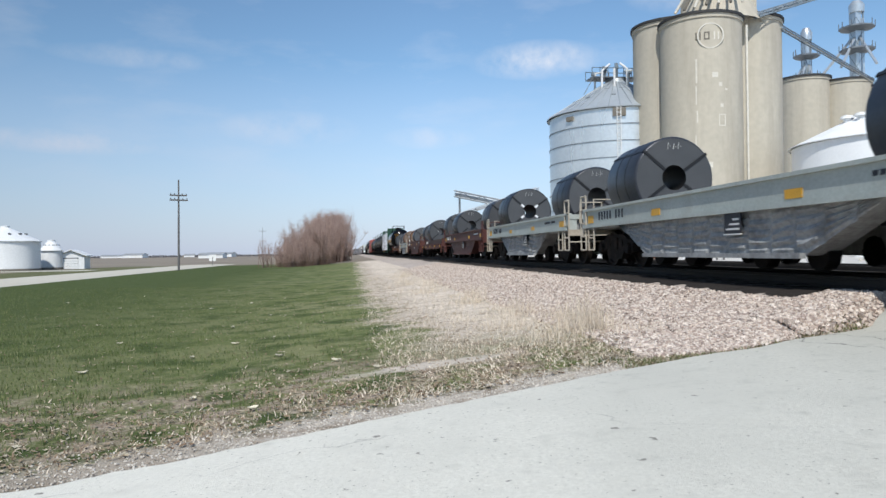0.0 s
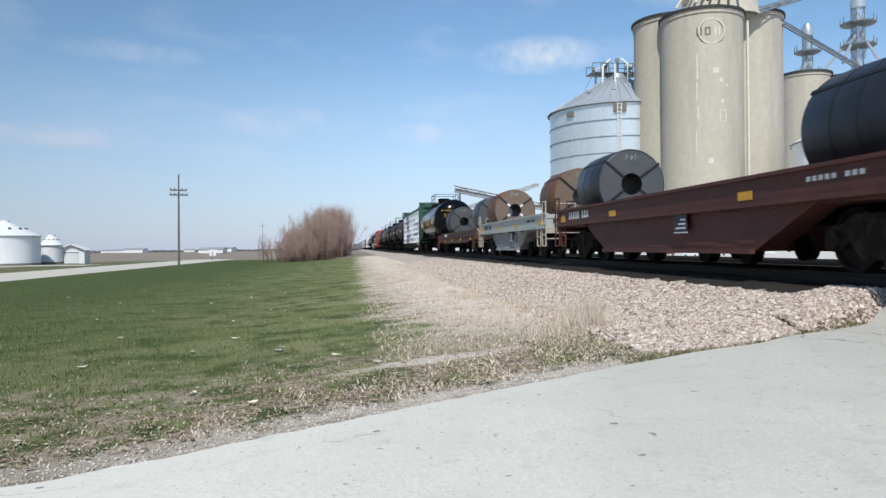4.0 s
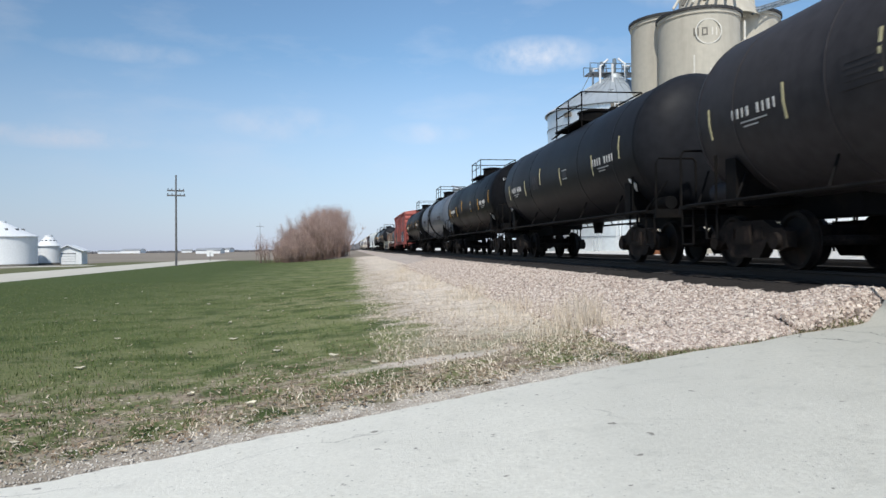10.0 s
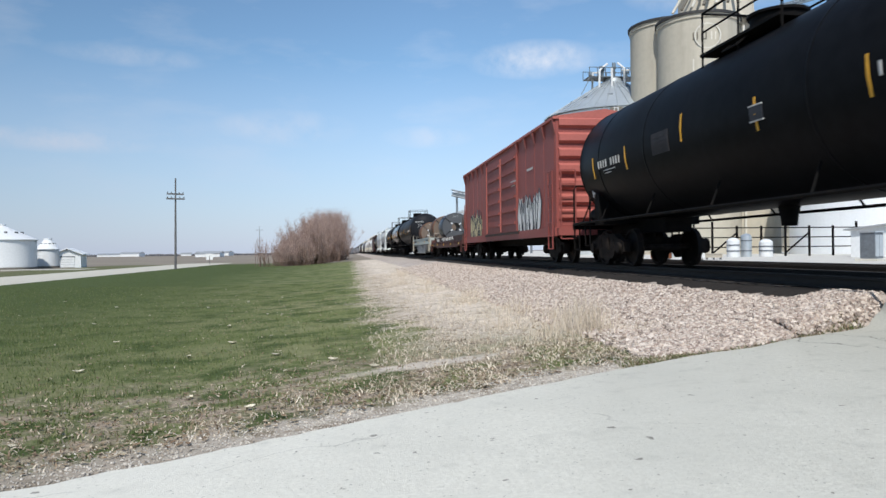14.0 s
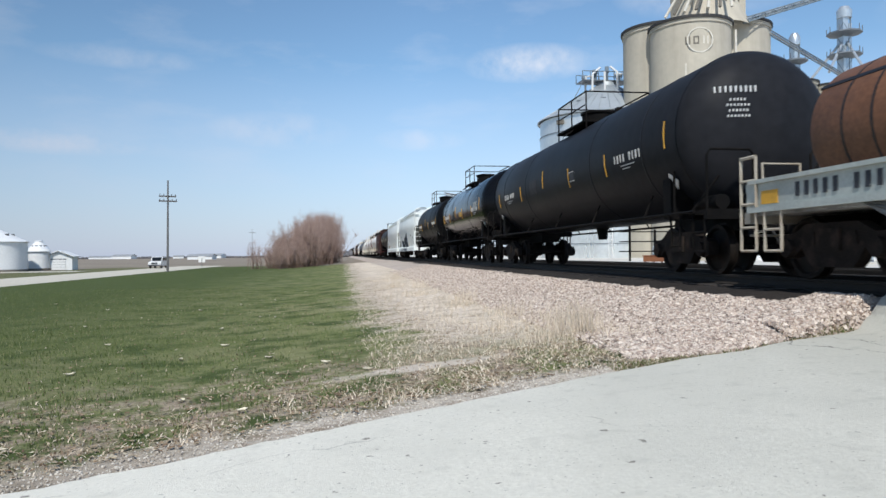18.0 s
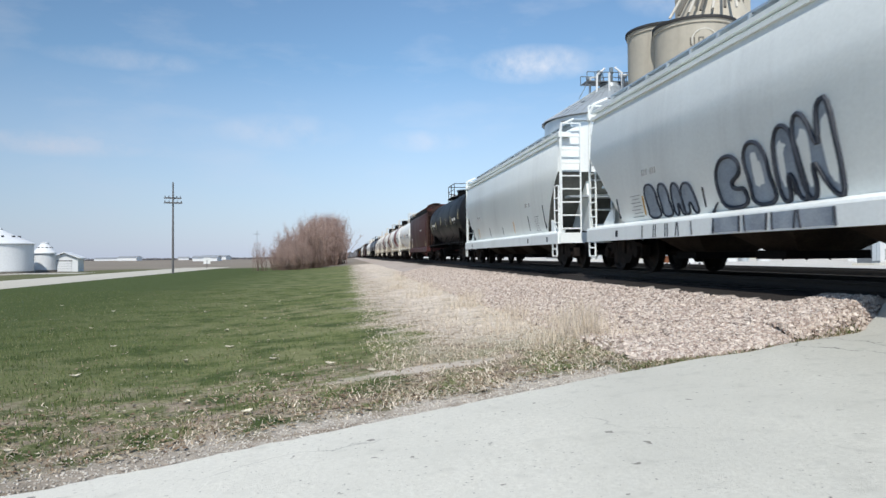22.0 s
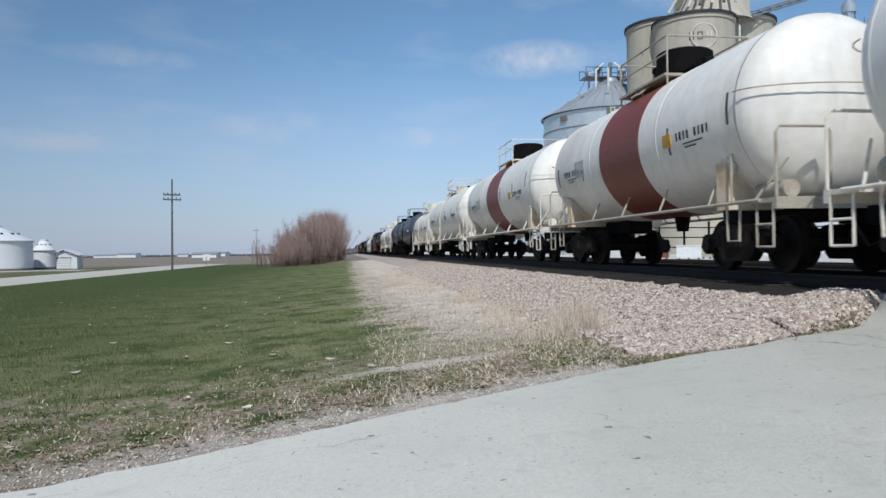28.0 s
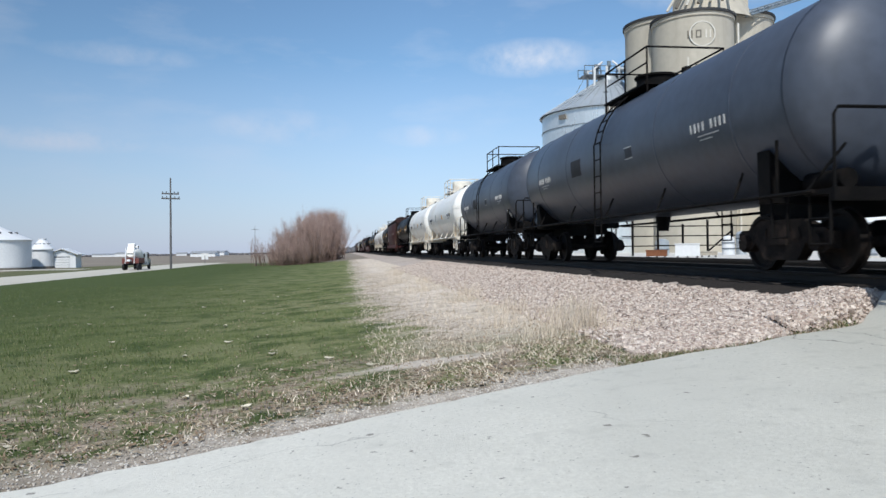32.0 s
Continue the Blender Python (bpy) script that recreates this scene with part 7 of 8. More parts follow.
def box_car(L, label):
    car = tagged(new("box_car"), label, "box car", "cars of the freight train")
    e, w, z0, z1 = L / 2 - .8, 1.52, 1.05, 4.35
    bm = bmesh.new()
    box(bm, -w, w, -e, e, z0, z1)
    body = part("body", bm, M["box_red"], car)
    n = 24
    for k in range(n):
        bm = bmesh.new()
        y0, y1 = -e - .05 + (2 * e + .1) * k / n, -e - .05 + (2 * e + .1) * (k + 1) / n
        prism(bm, [(-w - .09, z1 - .02), (w + .09, z1 - .02), (w + .09, z1 + .06), (0, z1 + .30 + (.02 if k % 2 else 0)), (-w - .09, z1 + .06)], y0, y1, "y")
        part("roof_panel", bm, M["box_red_lit"], car)
    for s in (-1, 1):
        for k in range(15):
            y = -e + .15 + (2 * e - .3) * k / 14
            if abs(y + .7) < 2.4:
                continue
            bm = bmesh.new()
            prism(bm, [(s * w, z1 - .04), (s * (w + .11), z1 - .04), (s * (w + .02), z1 - .42), (s * w, z1 - .48)], y - .13, y + .13, "y")
            part("roof_gusset", bm, M["box_red"], car)
            bm = bmesh.new()
            box(bm, min(s * w, s * (w + .012)), max(s * w, s * (w + .012)), y - .03, y + .03, z0 + .1, z1 - .1)
            part("side_seam", bm, M["box_red"], car)
        bm = bmesh.new()
        box(bm, min(s * (w - .05), s * (w + .05)), max(s * (w - .05), s * (w + .05)), -e, e, z0 - .22, z0 + .06)
        part("side_sill", bm, M["box_red"], car)
        for yd in (-2.1, .7):
            bm = bmesh.new()
            box(bm, min(s * w, s * (w + .07)), max(s * w, s * (w + .07)), yd - 1.37, yd + 1.37, z0 + .08, z1 - .22)
            d = part("door", bm, M["box_red"], car)
            for k in range(6):
                bm = bmesh.new()
                z = z0 + .35 + k * .48
                box(bm, min(s * (w + .07), s * (w + .125)), max(s * (w + .07), s * (w + .125)), yd - 1.27, yd + 1.27, z, z + .10)
                part("door_rib", bm, M["box_red"], d)
            bm = bmesh.new()
            rod(bm, (s * (w + .14), yd + 1.0, z0 + .1), (s * (w + .14), yd + 1.0, z1 - .3), .03, 6)
            part("lock_bar", bm, M["box_red_lit"], d)
        bm = bmesh.new()
        box(bm, min(s * w, s * (w + .1)), max(s * w, s * (w + .1)), -3.8, 2.4, z0 - .03, z0 + .06)
        part("door_track", bm, M["coil_red_dark"], car)
    for s in (-1, 1):
        ye = s * e
        for k in range(7):
            bm = bmesh.new()
            z = z0 + .25 + k * .46
            prism(bm, [(ye, z), (ye + s * .11, z + .08), (ye + s * .11, z + .26), (ye, z + .34)], -w + .08, w - .08, "x")
            part("end_rib", bm, M["box_red_lit"], car)
        for sx in (-1, 1):
            bm = bmesh.new()
            ladder(bm, sx * (w + .07), ye - s * .4, .45, z0 + 1.75, .45, .022)
            ladder(bm, sx * 1.2, ye + s * .16, z0 - .3, z0 + 1.75, .45, .022, "x")
            part("ladder", bm, M["box_red"], car)
        bm = bmesh.new()
        box(bm, -w, w, min(ye, ye + s * .2), max(ye, ye + s * .2), z0 - .2, z0 + .02)
        part("end_sill", bm, M["box_red"], car)
    bm = bmesh.new()
    box(bm, -.33, .33, -L / 2 + .5, L / 2 - .5, .62, 1.0)
    part("centre_sill", bm, M["black_steel"], car)
    rng = random.Random(2)
    for g, (y0, count, h, c) in enumerate(((-6.3, 6, 1.4, "mark_white"), (3.7, 6, 1.25, "graffiti_cream"))):
        for k in range(4):
            bm = bmesh.new()
            cy, cz, ry, rz = y0 + (k + .3) * count * .12, z0 + .15 + h * .35, .55, h * .42
            pts = []
            for i in range(16):
                t = i / 16 * 2 * math.pi
                q = rng.uniform(.6, 1.15)
                pts.append((cy + math.cos(t) * ry * q, max(z0 - .14, cz + math.sin(t) * rz * q)))
            prism(bm, pts, -w - .0155 - .001 * k, -w - .012, "x")
            part("graffiti_patch", bm, M["lettering" if g == 0 else "mark_cream"], body, "blotchy pale graffiti ground")
        for k in range(count):
            y = y0 + k * .48 + rng.uniform(-.12, .12)
            bm = bmesh.new()
            lean, zb = rng.uniform(-.15, .15), z0 - .12 + rng.uniform(-.05, .15)
            hk = h * rng.uniform(.75, 1.2)
            pts = [(y - .24, zb), (y + .06, zb - .03), (y + .10, zb + hk * .3), (y + .24, zb + .04), (y + .33, zb + hk * .6), (y + .24 + lean, zb + hk), (y + .05 + lean, zb + hk * .8),
                   (y - .03, zb + hk * .6), (y - .14, zb + hk * (.9 + .2 * rng.random())), (y - .30 + lean, zb + hk * .7)]
            pts = [(a + rng.uniform(-.07, .07), b + rng.uniform(-.1, .1)) for a, b in pts]
            prism(bm, pts, -w - .024, -w - .020, "x")
            part("graffiti_shape", bm, M[c], body, "painted-over pale graffiti")
            bm = bmesh.new()
            rods(bm, [(-w - .026, a, b) for a, b in pts + pts[:1]], .014, 4)
            part("graffiti_stroke", bm, M["graffiti"], body)
    for y, z, wd, hh in ((-3.0, z0 + 1.9, .4, .05), (-3.0, z0 + 1.75, .3, .04), (-5.2, z0 + 2.1, .35, .07)):
        bm = bmesh.new()
        box(bm, -w - (.085 if abs(y) < 4 else .018), -w, y - wd, y + wd, z, z + hh)
        part("lettering_bar", bm, M["lettering"], body)
    ends(car, L, 2.5)
    return car


def centre_beam_car(L, label):
    car = tagged(new("lumber_car"), label, "lumber car", "cars of the freight train")
    e, w, z0, z1 = L / 2 - .35, 1.42, .76, 4.46
    bm = bmesh.new()
    prism(bm, [(-e, z0 - .12), (-e + 4, z0 - .38), (e - 4, z0 - .38), (e, z0 - .12), (e, z0 + .12), (-e, z0 + .12)], -w, -w + .1, "x")
    part("side_sill", bm, M["beam_dirty"], car)
    bm = bmesh.new()
    prism(bm, [(-e, z0 - .12), (-e + 4, z0 - .38), (e - 4, z0 - .38), (e, z0 - .12), (e, z0 + .12), (-e, z0 + .12)], w - .1, w, "x")
    part("side_sill", bm, M["beam_dirty"], car)
    bm = bmesh.new()
    box(bm, -w, w, -e, e, z0 + .04, z0 + .14)
    part("deck", bm, M["beam_dirty"], car)
    bm = bmesh.new()
    prism(bm, [(-.95, z1 - .30), (.95, z1 - .30), (.95, z1 - .12), (.7, z1 + .02), (-.7, z1 + .02), (-.95, z1 - .12)], -e, e, "y")
    prism(bm, [(-1.26, z1 - .46), (-1.22, z1 - .28), (-1.0, z1 - .10), (-.6, z1 - .02), (.6, z1 - .02), (1.0, z1 - .10), (1.22, z1 - .28), (1.26, z1 - .46), (1.1, z1 - .54), (-1.1, z1 - .54)], -e + .5, e - .5, "y")
    part("top_beam", bm, M["beam_green"], car)
    for k in range(12):
        y = -e + .8 + (2 * e - 1.6) * k / 11
        bm = bmesh.new()
        box(bm, -.12, .12, y - .08, y + .08, z0, z1 - .2)
        part("post", bm, M["beam_green"], car)
    for s in (-1, 1):
        ye = s * (e - .25)
        for sx in (-1, 1):
            bm = bmesh.new()
            box(bm, sx * 1.28 - .1, sx * 1.28 + .1, ye - .14, ye + .2, z0, z1 + .05)
            part("bulkhead_post", bm, M["beam_green"], car)
            bm = bmesh.new()
            if s < 0 or sx > 0:
                ladder(bm, sx * (w + .02), ye + s * .2, .42, z1 - .3, .36, .022)
                part("ladder", bm, M["beam_green"], car)
        for k in range(8):
            bm = bmesh.new()
            z = z0 + .2 + k * .45
            box(bm, -1.2, 1.2, ye - .1, ye + .1, z, z + .2)
            part("bulkhead_bar", bm, M["beam_green"], car)
        bm = bmesh.new()
        box(bm, -1.40, 1.40, ye - .16, ye + .22, z1 + .02, z1 + .12)
        box(bm, -1.2, 1.2, ye - .03, ye + .03, z0 + .1, z1)
        part("bulkhead_cap", bm, M["beam_green"], car)
    bm = bmesh.new()
    box(bm, -.33, .33, -L / 2 + .5, L / 2 - .5, .58, .95)
    part("centre_sill", bm, M["black_steel"], car)
    for k in range(14):
        y = -e + 1 + (2 * e - 2) * k / 13
        bm = bmesh.new()
        box(bm, -w - .09, -w, y - .16, y + .16, z0 - .12, z0 + .04)
        part("winch", bm, M["black_steel"], car)
    for y, hw, c in ((-e + .8, .22, "mark_yellow"), (-4.6, .22, "mark_yellow"), (2.5, .2, "mark_yellow")):
        bm = bmesh.new()
        box(bm, -w - .095, -w - .02, y - hw, y + hw, z0 - .06, z0 + .05)
        part("reflector_strip", bm, M[c], car)
    for k in range(9):
        bm = bmesh.new()
        y = -e + 1.6 + k * .16 + (.3 if k > 3 else 0)
        box(bm, -w - .012, -w + .01, y - .03, y + .02, z0 - .08, z0 + .08)
        part("lettering_bar", bm, M["lettering"], car)
    ends(car, L, 2.6)
    return car


def lumber_bundle(W, h, length, seed, panel=False):
    """A shrink-wrapped lumber pack: white film with a lapped top edge, creases, and between the straps dark corners
    coloured as the creases' shade; a panel pack has dark print instead.
    """
    rng = random.Random(seed)
    bm = bmesh.new()
    cols = 3
    ys, depth = [], []
    for c in range(cols):
        a, b = -length / 2 + length * c / cols, -length / 2 + length * (c + 1) / cols
        for f, d in ((0.0, .02), (.05, .07), (.10, .06), (.15, .02), (.45, .0), (.6, .03), (.75, .02), (.88, .05)):
            ys.append(a + (b - a) * f + rng.uniform(-.02, .02))
            depth.append(d * rng.uniform(.6, 1.4))
    ys.append(length / 2)
    depth.append(.03)
    zs = [0, .06, .2, .35, .5, .65, .8, .86, .93, 1.0]
    lap = [.01, .02, .0, .0, .0, .0, .0, .03, .04, .01]
    grid = []
    for y, d in zip(ys, depth):
        col = []
        for z, q in zip(zs, lap):
            w = .035 * noise.noise((y * 2.9 + seed * 7.1, z * 3.4, seed)) + .018 * noise.noise((y * 9 + seed, z * 7, seed * 3))
            col.append(bm.verts.new((-W / 2 - max(d, q * rng.uniform(.8, 1.1)) - w, y, h * z - (.03 * rng.random() if .8 <= z < .95 else 0))))
        grid.append(col)
    for a, b in zip(grid, grid[1:]):
        for j in range(len(zs) - 1):
            bm.faces.new((a[j], a[j + 1], b[j + 1], b[j]))
    back = [[bm.verts.new((W / 2, y, z)) for z in (0, h)] for y in (-length / 2, length / 2)]
    bm.faces.new((back[0][0], back[1][0], back[1][1], back[0][1]))
    bm.faces.new([g[-1] for g in grid] + [back[1][1], back[0][1]])
    bm.faces.new([g[0] for g in reversed(grid)] + [back[0][0], back[1][0]])
    bm.faces.new(grid[0][::-1] + [back[0][0], back[0][1]])
    bm.faces.new(grid[-1] + [back[1][1], back[1][0]])

    def print_or_shade(pts, slot, lift):
        old = set(bm.faces)
        prism(bm, pts, -W / 2 - lift, -W / 2 - lift + .006, "x")
        for f in bm.faces:
            if f not in old:
                f.material_index = slot
    for c in range(cols):
        for half in (0, 1) if panel else (0,):
            a = -length / 2 + length * (c + half * .5) / cols + (rng.uniform(-.1, .1) if not panel else 0)
            b = a + length / cols * (.5 if panel else 1)
            top, low = h * rng.uniform(.84, .98), h * rng.uniform(.02, .25)
            near = a + (b - a) * rng.uniform(-.05, .3)
            if panel:
                print_or_shade([(b - .03, top), (a + .05, top), (a + .05, h * .55), (b - .2, h * .08), (b - .03, h * .08)], 1, .078)
                print_or_shade([(a + .06, h * .2), (a + .06, h * .08), (a + .15, h * .08)], 2, .078)
            elif rng.random() < .85:
                # dark wedges: shadows of the rippled film laid on as colour
                split = rng.uniform(.35, .6)
                near = a + (b - a) * rng.uniform(.1, .45)
                step = rng.uniform(.0, .08)
                print_or_shade([(b - .03, top), (near, top * rng.uniform(.93, 1)), (near + (b - near) * .3, top * (.80 + step)), (near + (b - near) * split, h * (.56 + step)), (b - .10 - .1 * rng.random(), h * .40), (b - .03, low + .12 * h)], 1, .066)
                for q in range(3):
                    u = near + (b - near) * rng.uniform(0, .6)
                    print_or_shade([(u, h * .97), (u + rng.uniform(.08, .2), h * .985), (u + rng.uniform(.05, .1), h * .93)], 1, .070)
                if rng.random() < .4:
                    print_or_shade([(a + .04, top), (a + .3, top), (a + .06, h * rng.uniform(.4, .6))], 1, .066)
    return finish("lumber_wrap", bm, [M["wrap"], M["wrap_print_shade"], M["band_red"]])


# The train, from its head back: kind, coupling to coupling, the place of its rear coupling along the train
SPEED, GAIN = 14.23, 0.0146
RIDERS = []          # (thing, its pose in the moving train)


def ride(thing, y, x=0.0, z=0.0):
    RIDERS.append((thing, x, y, z))


def load_coils(car_y0, base, spots):
    for y, R, W, rust, white in spots:
        label = "rust-brown strapped steel coil on a coil car" if rust else "dark grey strapped steel coil on a coil car"
        ride(steel_coil(R, W, rust, white, label), car_y0 + y + W / 2, 0, base)


def build_train():
    couplings = [4.6, 19.2, 32.6, 47.8, 62.9, 78.7, 91.8, 108.1, 121.7, 142.3, 156.3, 172.0, 188.1, 204.0, 220.3, 238.4, 254.3,
                 269.4, 287.8, 302.8, 316.7, 335.2, 353.7, 369.5, 384.8, 399.5, 413.2, 425.8, 440.9, 457.3, 470.6, 487.6, 501.2]
    grey_label = "grey coil car with a grimy corrugated tub"
    red_label = "red-brown coil car with a deep tub"
    flat_label = "rusty red-brown coil flat car with gusseted sills"
    for i in range(1, len(couplings)):
        a, b = couplings[i - 1], couplings[i]
        L = b - a
        if i in (1, 2, 6, 17):
            car = coil_tub_car(L, "coil_grey", "tub_grey", "tan_rail", grey_label)
            rust = i in (6, 17)
            load_coils(a, 1.14, [({1: 2.1, 2: 2.2, 6: 1.3, 17: 1.75}[i], 1.04 if i == 17 else .95, 1.85, rust, False), ({1: 11.45, 2: 10.7, 6: 11.0, 17: 11.7}[i], .99, 1.85, rust, i != 1)])
        elif i in (3, 5):
            car = coil_tub_car(L, "coil_red", "coil_red", "coil_red", red_label)
            load_coils(a, 1.14, [(1.7 if i == 3 else 2.2, .95, 1.85, False, i == 5), (12.2 if i == 3 else 12.8, .97, 1.85, False, False)])
        elif i in (4, 7, 16):
            car = coil_flat_car(L, flat_label + (" and chalky graffiti" if i == 16 else ""), tags=i == 16)
            load_coils(a, 1.14, [({4: 1.5, 7: 2.3, 16: 1.9}[i], .99, 1.8, i == 16, False), ({4: 12.3, 7: 13.0, 16: 12.5}[i], 1.02, 1.85, False, i == 16)])
        elif i == 8:
            car = tank_car(L, "tank_gloss", "glossy black tank car with a mirror-like shell", style=1, seed=i, zc=2.48, R=1.5, head="mark_yellow")
        elif i == 9:
            car = centre_beam_car(L, "green centre-beam lumber car loaded with wrapped lumber")
            rng = random.Random(6)
            e = L / 2 - .78
            n, rows = 7, 6
            shapes = [lumber_bundle(1.18, .478, 2 * e / n - .03, 30 + k, k == 9) for k in range(10)]
            for r in range(rows):
                for k in range(n):
                    for s in (-1, 1):
                        me = shapes[9 if k == 4 and r != 2 else rng.randrange(9)]
                        ob = tagged(new("lumber_pack", me), "lumber pack in wrinkled white plastic film on the lumber car", "lumber", "lumber packs on the car")
                        if s > 0:
                            ob.rotation_euler.z = math.pi
                        ride(ob, a + L / 2 - e + (k + .5) * 2 * e / n, s * .80, .90 + r * .487)
        elif i == 15:
            car = box_car(L, "faded red box car with pale graffiti and double doors")
        elif i in (21, 22):
            car = hopper_car(L, "hopper_grey", "pale grey covered hopper car" + (" with dark graffiti" if i == 21 else " with yellow strips"), tags=i == 21)
        elif i == 24:
            car = hopper_car(L, "hopper_brown", "dark red-brown covered hopper car", curved=False, roofwalk="coil_red_dark")
        elif i == 13:
            car = tank_car(L, "tank_grey", "grey tank car with a dark strap round its middle", style=1, belts=(0.65,), marks=None, seed=i, climb=True, ladder_at=.62, panels=False)
        elif i == 23:
            car = tank_car(L, "tank_charcoal", "stained dull black tank car", seed=i, marks="mark_cream", over=.5)
        elif i == 25:
            car = tank_car(L, "tank_white", "white tank car with a white top cage", rail="white_rail", style=4, marks=None, seed=i)
        elif i in (26, 27, 28):
            wb = (-2.0, 1.95) if i == 26 else (-1.1, 1.2)
            car = tank_car(L, "tank_white" if i == 26 else "tank_cream", "white tank car with a rust-red band round its middle", rail="white_rail" if i != 27 else "tan_rail", band=wb, style=2, marks="mark_dark", seed=i)
        elif i == 29:
            car = tank_car(L, "tank_cream", "dusty silver-white tank car with white railings", rail="white_rail", style=3, marks="mark_dark", seed=i, climb=True)
        elif i == 30:
            car = tank_car(L, "tank_ivory", "short ivory tank car with rust-stained saddles", rail="white_rail", style=4, marks="mark_amber", seed=i, R=1.38, zc=2.44, climb=True)
        elif i in (31, 32):
            car = tank_car(L, "tank_slate", "slate-grey tank car with plain sides", seed=i, marks=None, climb=True)
        else:
            car = tank_car(L, {10: "tank_dull", 11: "tank_charcoal", 12: "tank_black", 14: "tank_black", 18: "tank_charcoal", 19: "tank_gloss", 20: "tank_black"}.get(i, "tank_black"),
                           {10: "dusty black tank car", 14: "faded charcoal tank car with pale strips"}.get(i, "black tank car with yellow reflective strips"), seed=i,
                           marks="mark_cream" if i in (10, 11) else "mark_yellow", style=i % 2, head="mark_white" if i in (12, 18) else None)
        ride(car, (a + b) / 2)
    # the tail of the train, repeats of the kinds above
    white = tank_car(14.8, "tank_white", "white tank car far back in the train", rail="white_rail", style=4, marks=None, seed=40)
    dark = tank_car(15.7, "tank_black", "black tank car far back in the train", seed=41)
    hop = hopper_car(17.0, "hopper_brown", "red-brown hopper car far back in the train", curved=False, roofwalk="coil_red_dark")
    flat = coil_tub_car(14.2, "coil_red", "coil_red", "coil_red", "red-brown coil car far back in the train")
    s = couplings[-1]
    plan = [white, white, dark, hop, dark, white, white, dark, dark, flat, flat, dark, hop, dark, flat, flat, dark, white, dark, dark, hop, hop, dark, flat, dark, dark]
    size = {white: 14.8, dark: 15.7, hop: 17.0, flat: 14.2}
    used = set()
    for kind in plan:
        car = kind if kind not in used else copy_thing(kind, pose(0, 0, 0))
        used.add(kind)
        ride(car, s + size[kind] / 2)
        s += size[kind]


def blade_field(name, label, count, where, height, width, material, seed, lean=.5, kind="stuff", category="grass"):
    """Many single blades as one mesh; where() gives a place or None."""
    rng = random.Random(seed)
    vs, fs = [], []
    for _ in range(count):
        p = where(rng)
        if p is None:
            continue
        x, y, z, f = p
        h, w, a = height * f * rng.uniform(.5, 1.25), width * rng.uniform(.6, 1.3), rng.uniform(0, 6.283)
        b = rng.uniform(0, 6.283)
        lx, ly = math.cos(b) * h * lean * rng.random(), math.sin(b) * h * lean * rng.random()
        dx, dy = math.cos(a) * w / 2, math.sin(a) * w / 2
        o = len(vs)
        vs += [(x - dx, y - dy, z - .01), (x + dx, y + dy, z - .01), (x + dx * .7 + lx * .4, y + dy * .7 + ly * .4, z + h * .6), (x - dx * .7 + lx * .4, y - dy * .7 + ly * .4, z + h * .6), (x + lx, y + ly, z + h)]
        fs += [(o, o + 1, o + 2, o + 3), (o + 3, o + 2, o + 4)]
    ob = new(name, soup(name, vs, fs, material))
    return tagged(ob, label, category, kind=kind)


def worn_bare(x, y):
    """The trodden bare patch beside the road."""
    return (x - .85) ** 2 + ((y - x * .25 - 7.75) * 4.2) ** 2 < .8


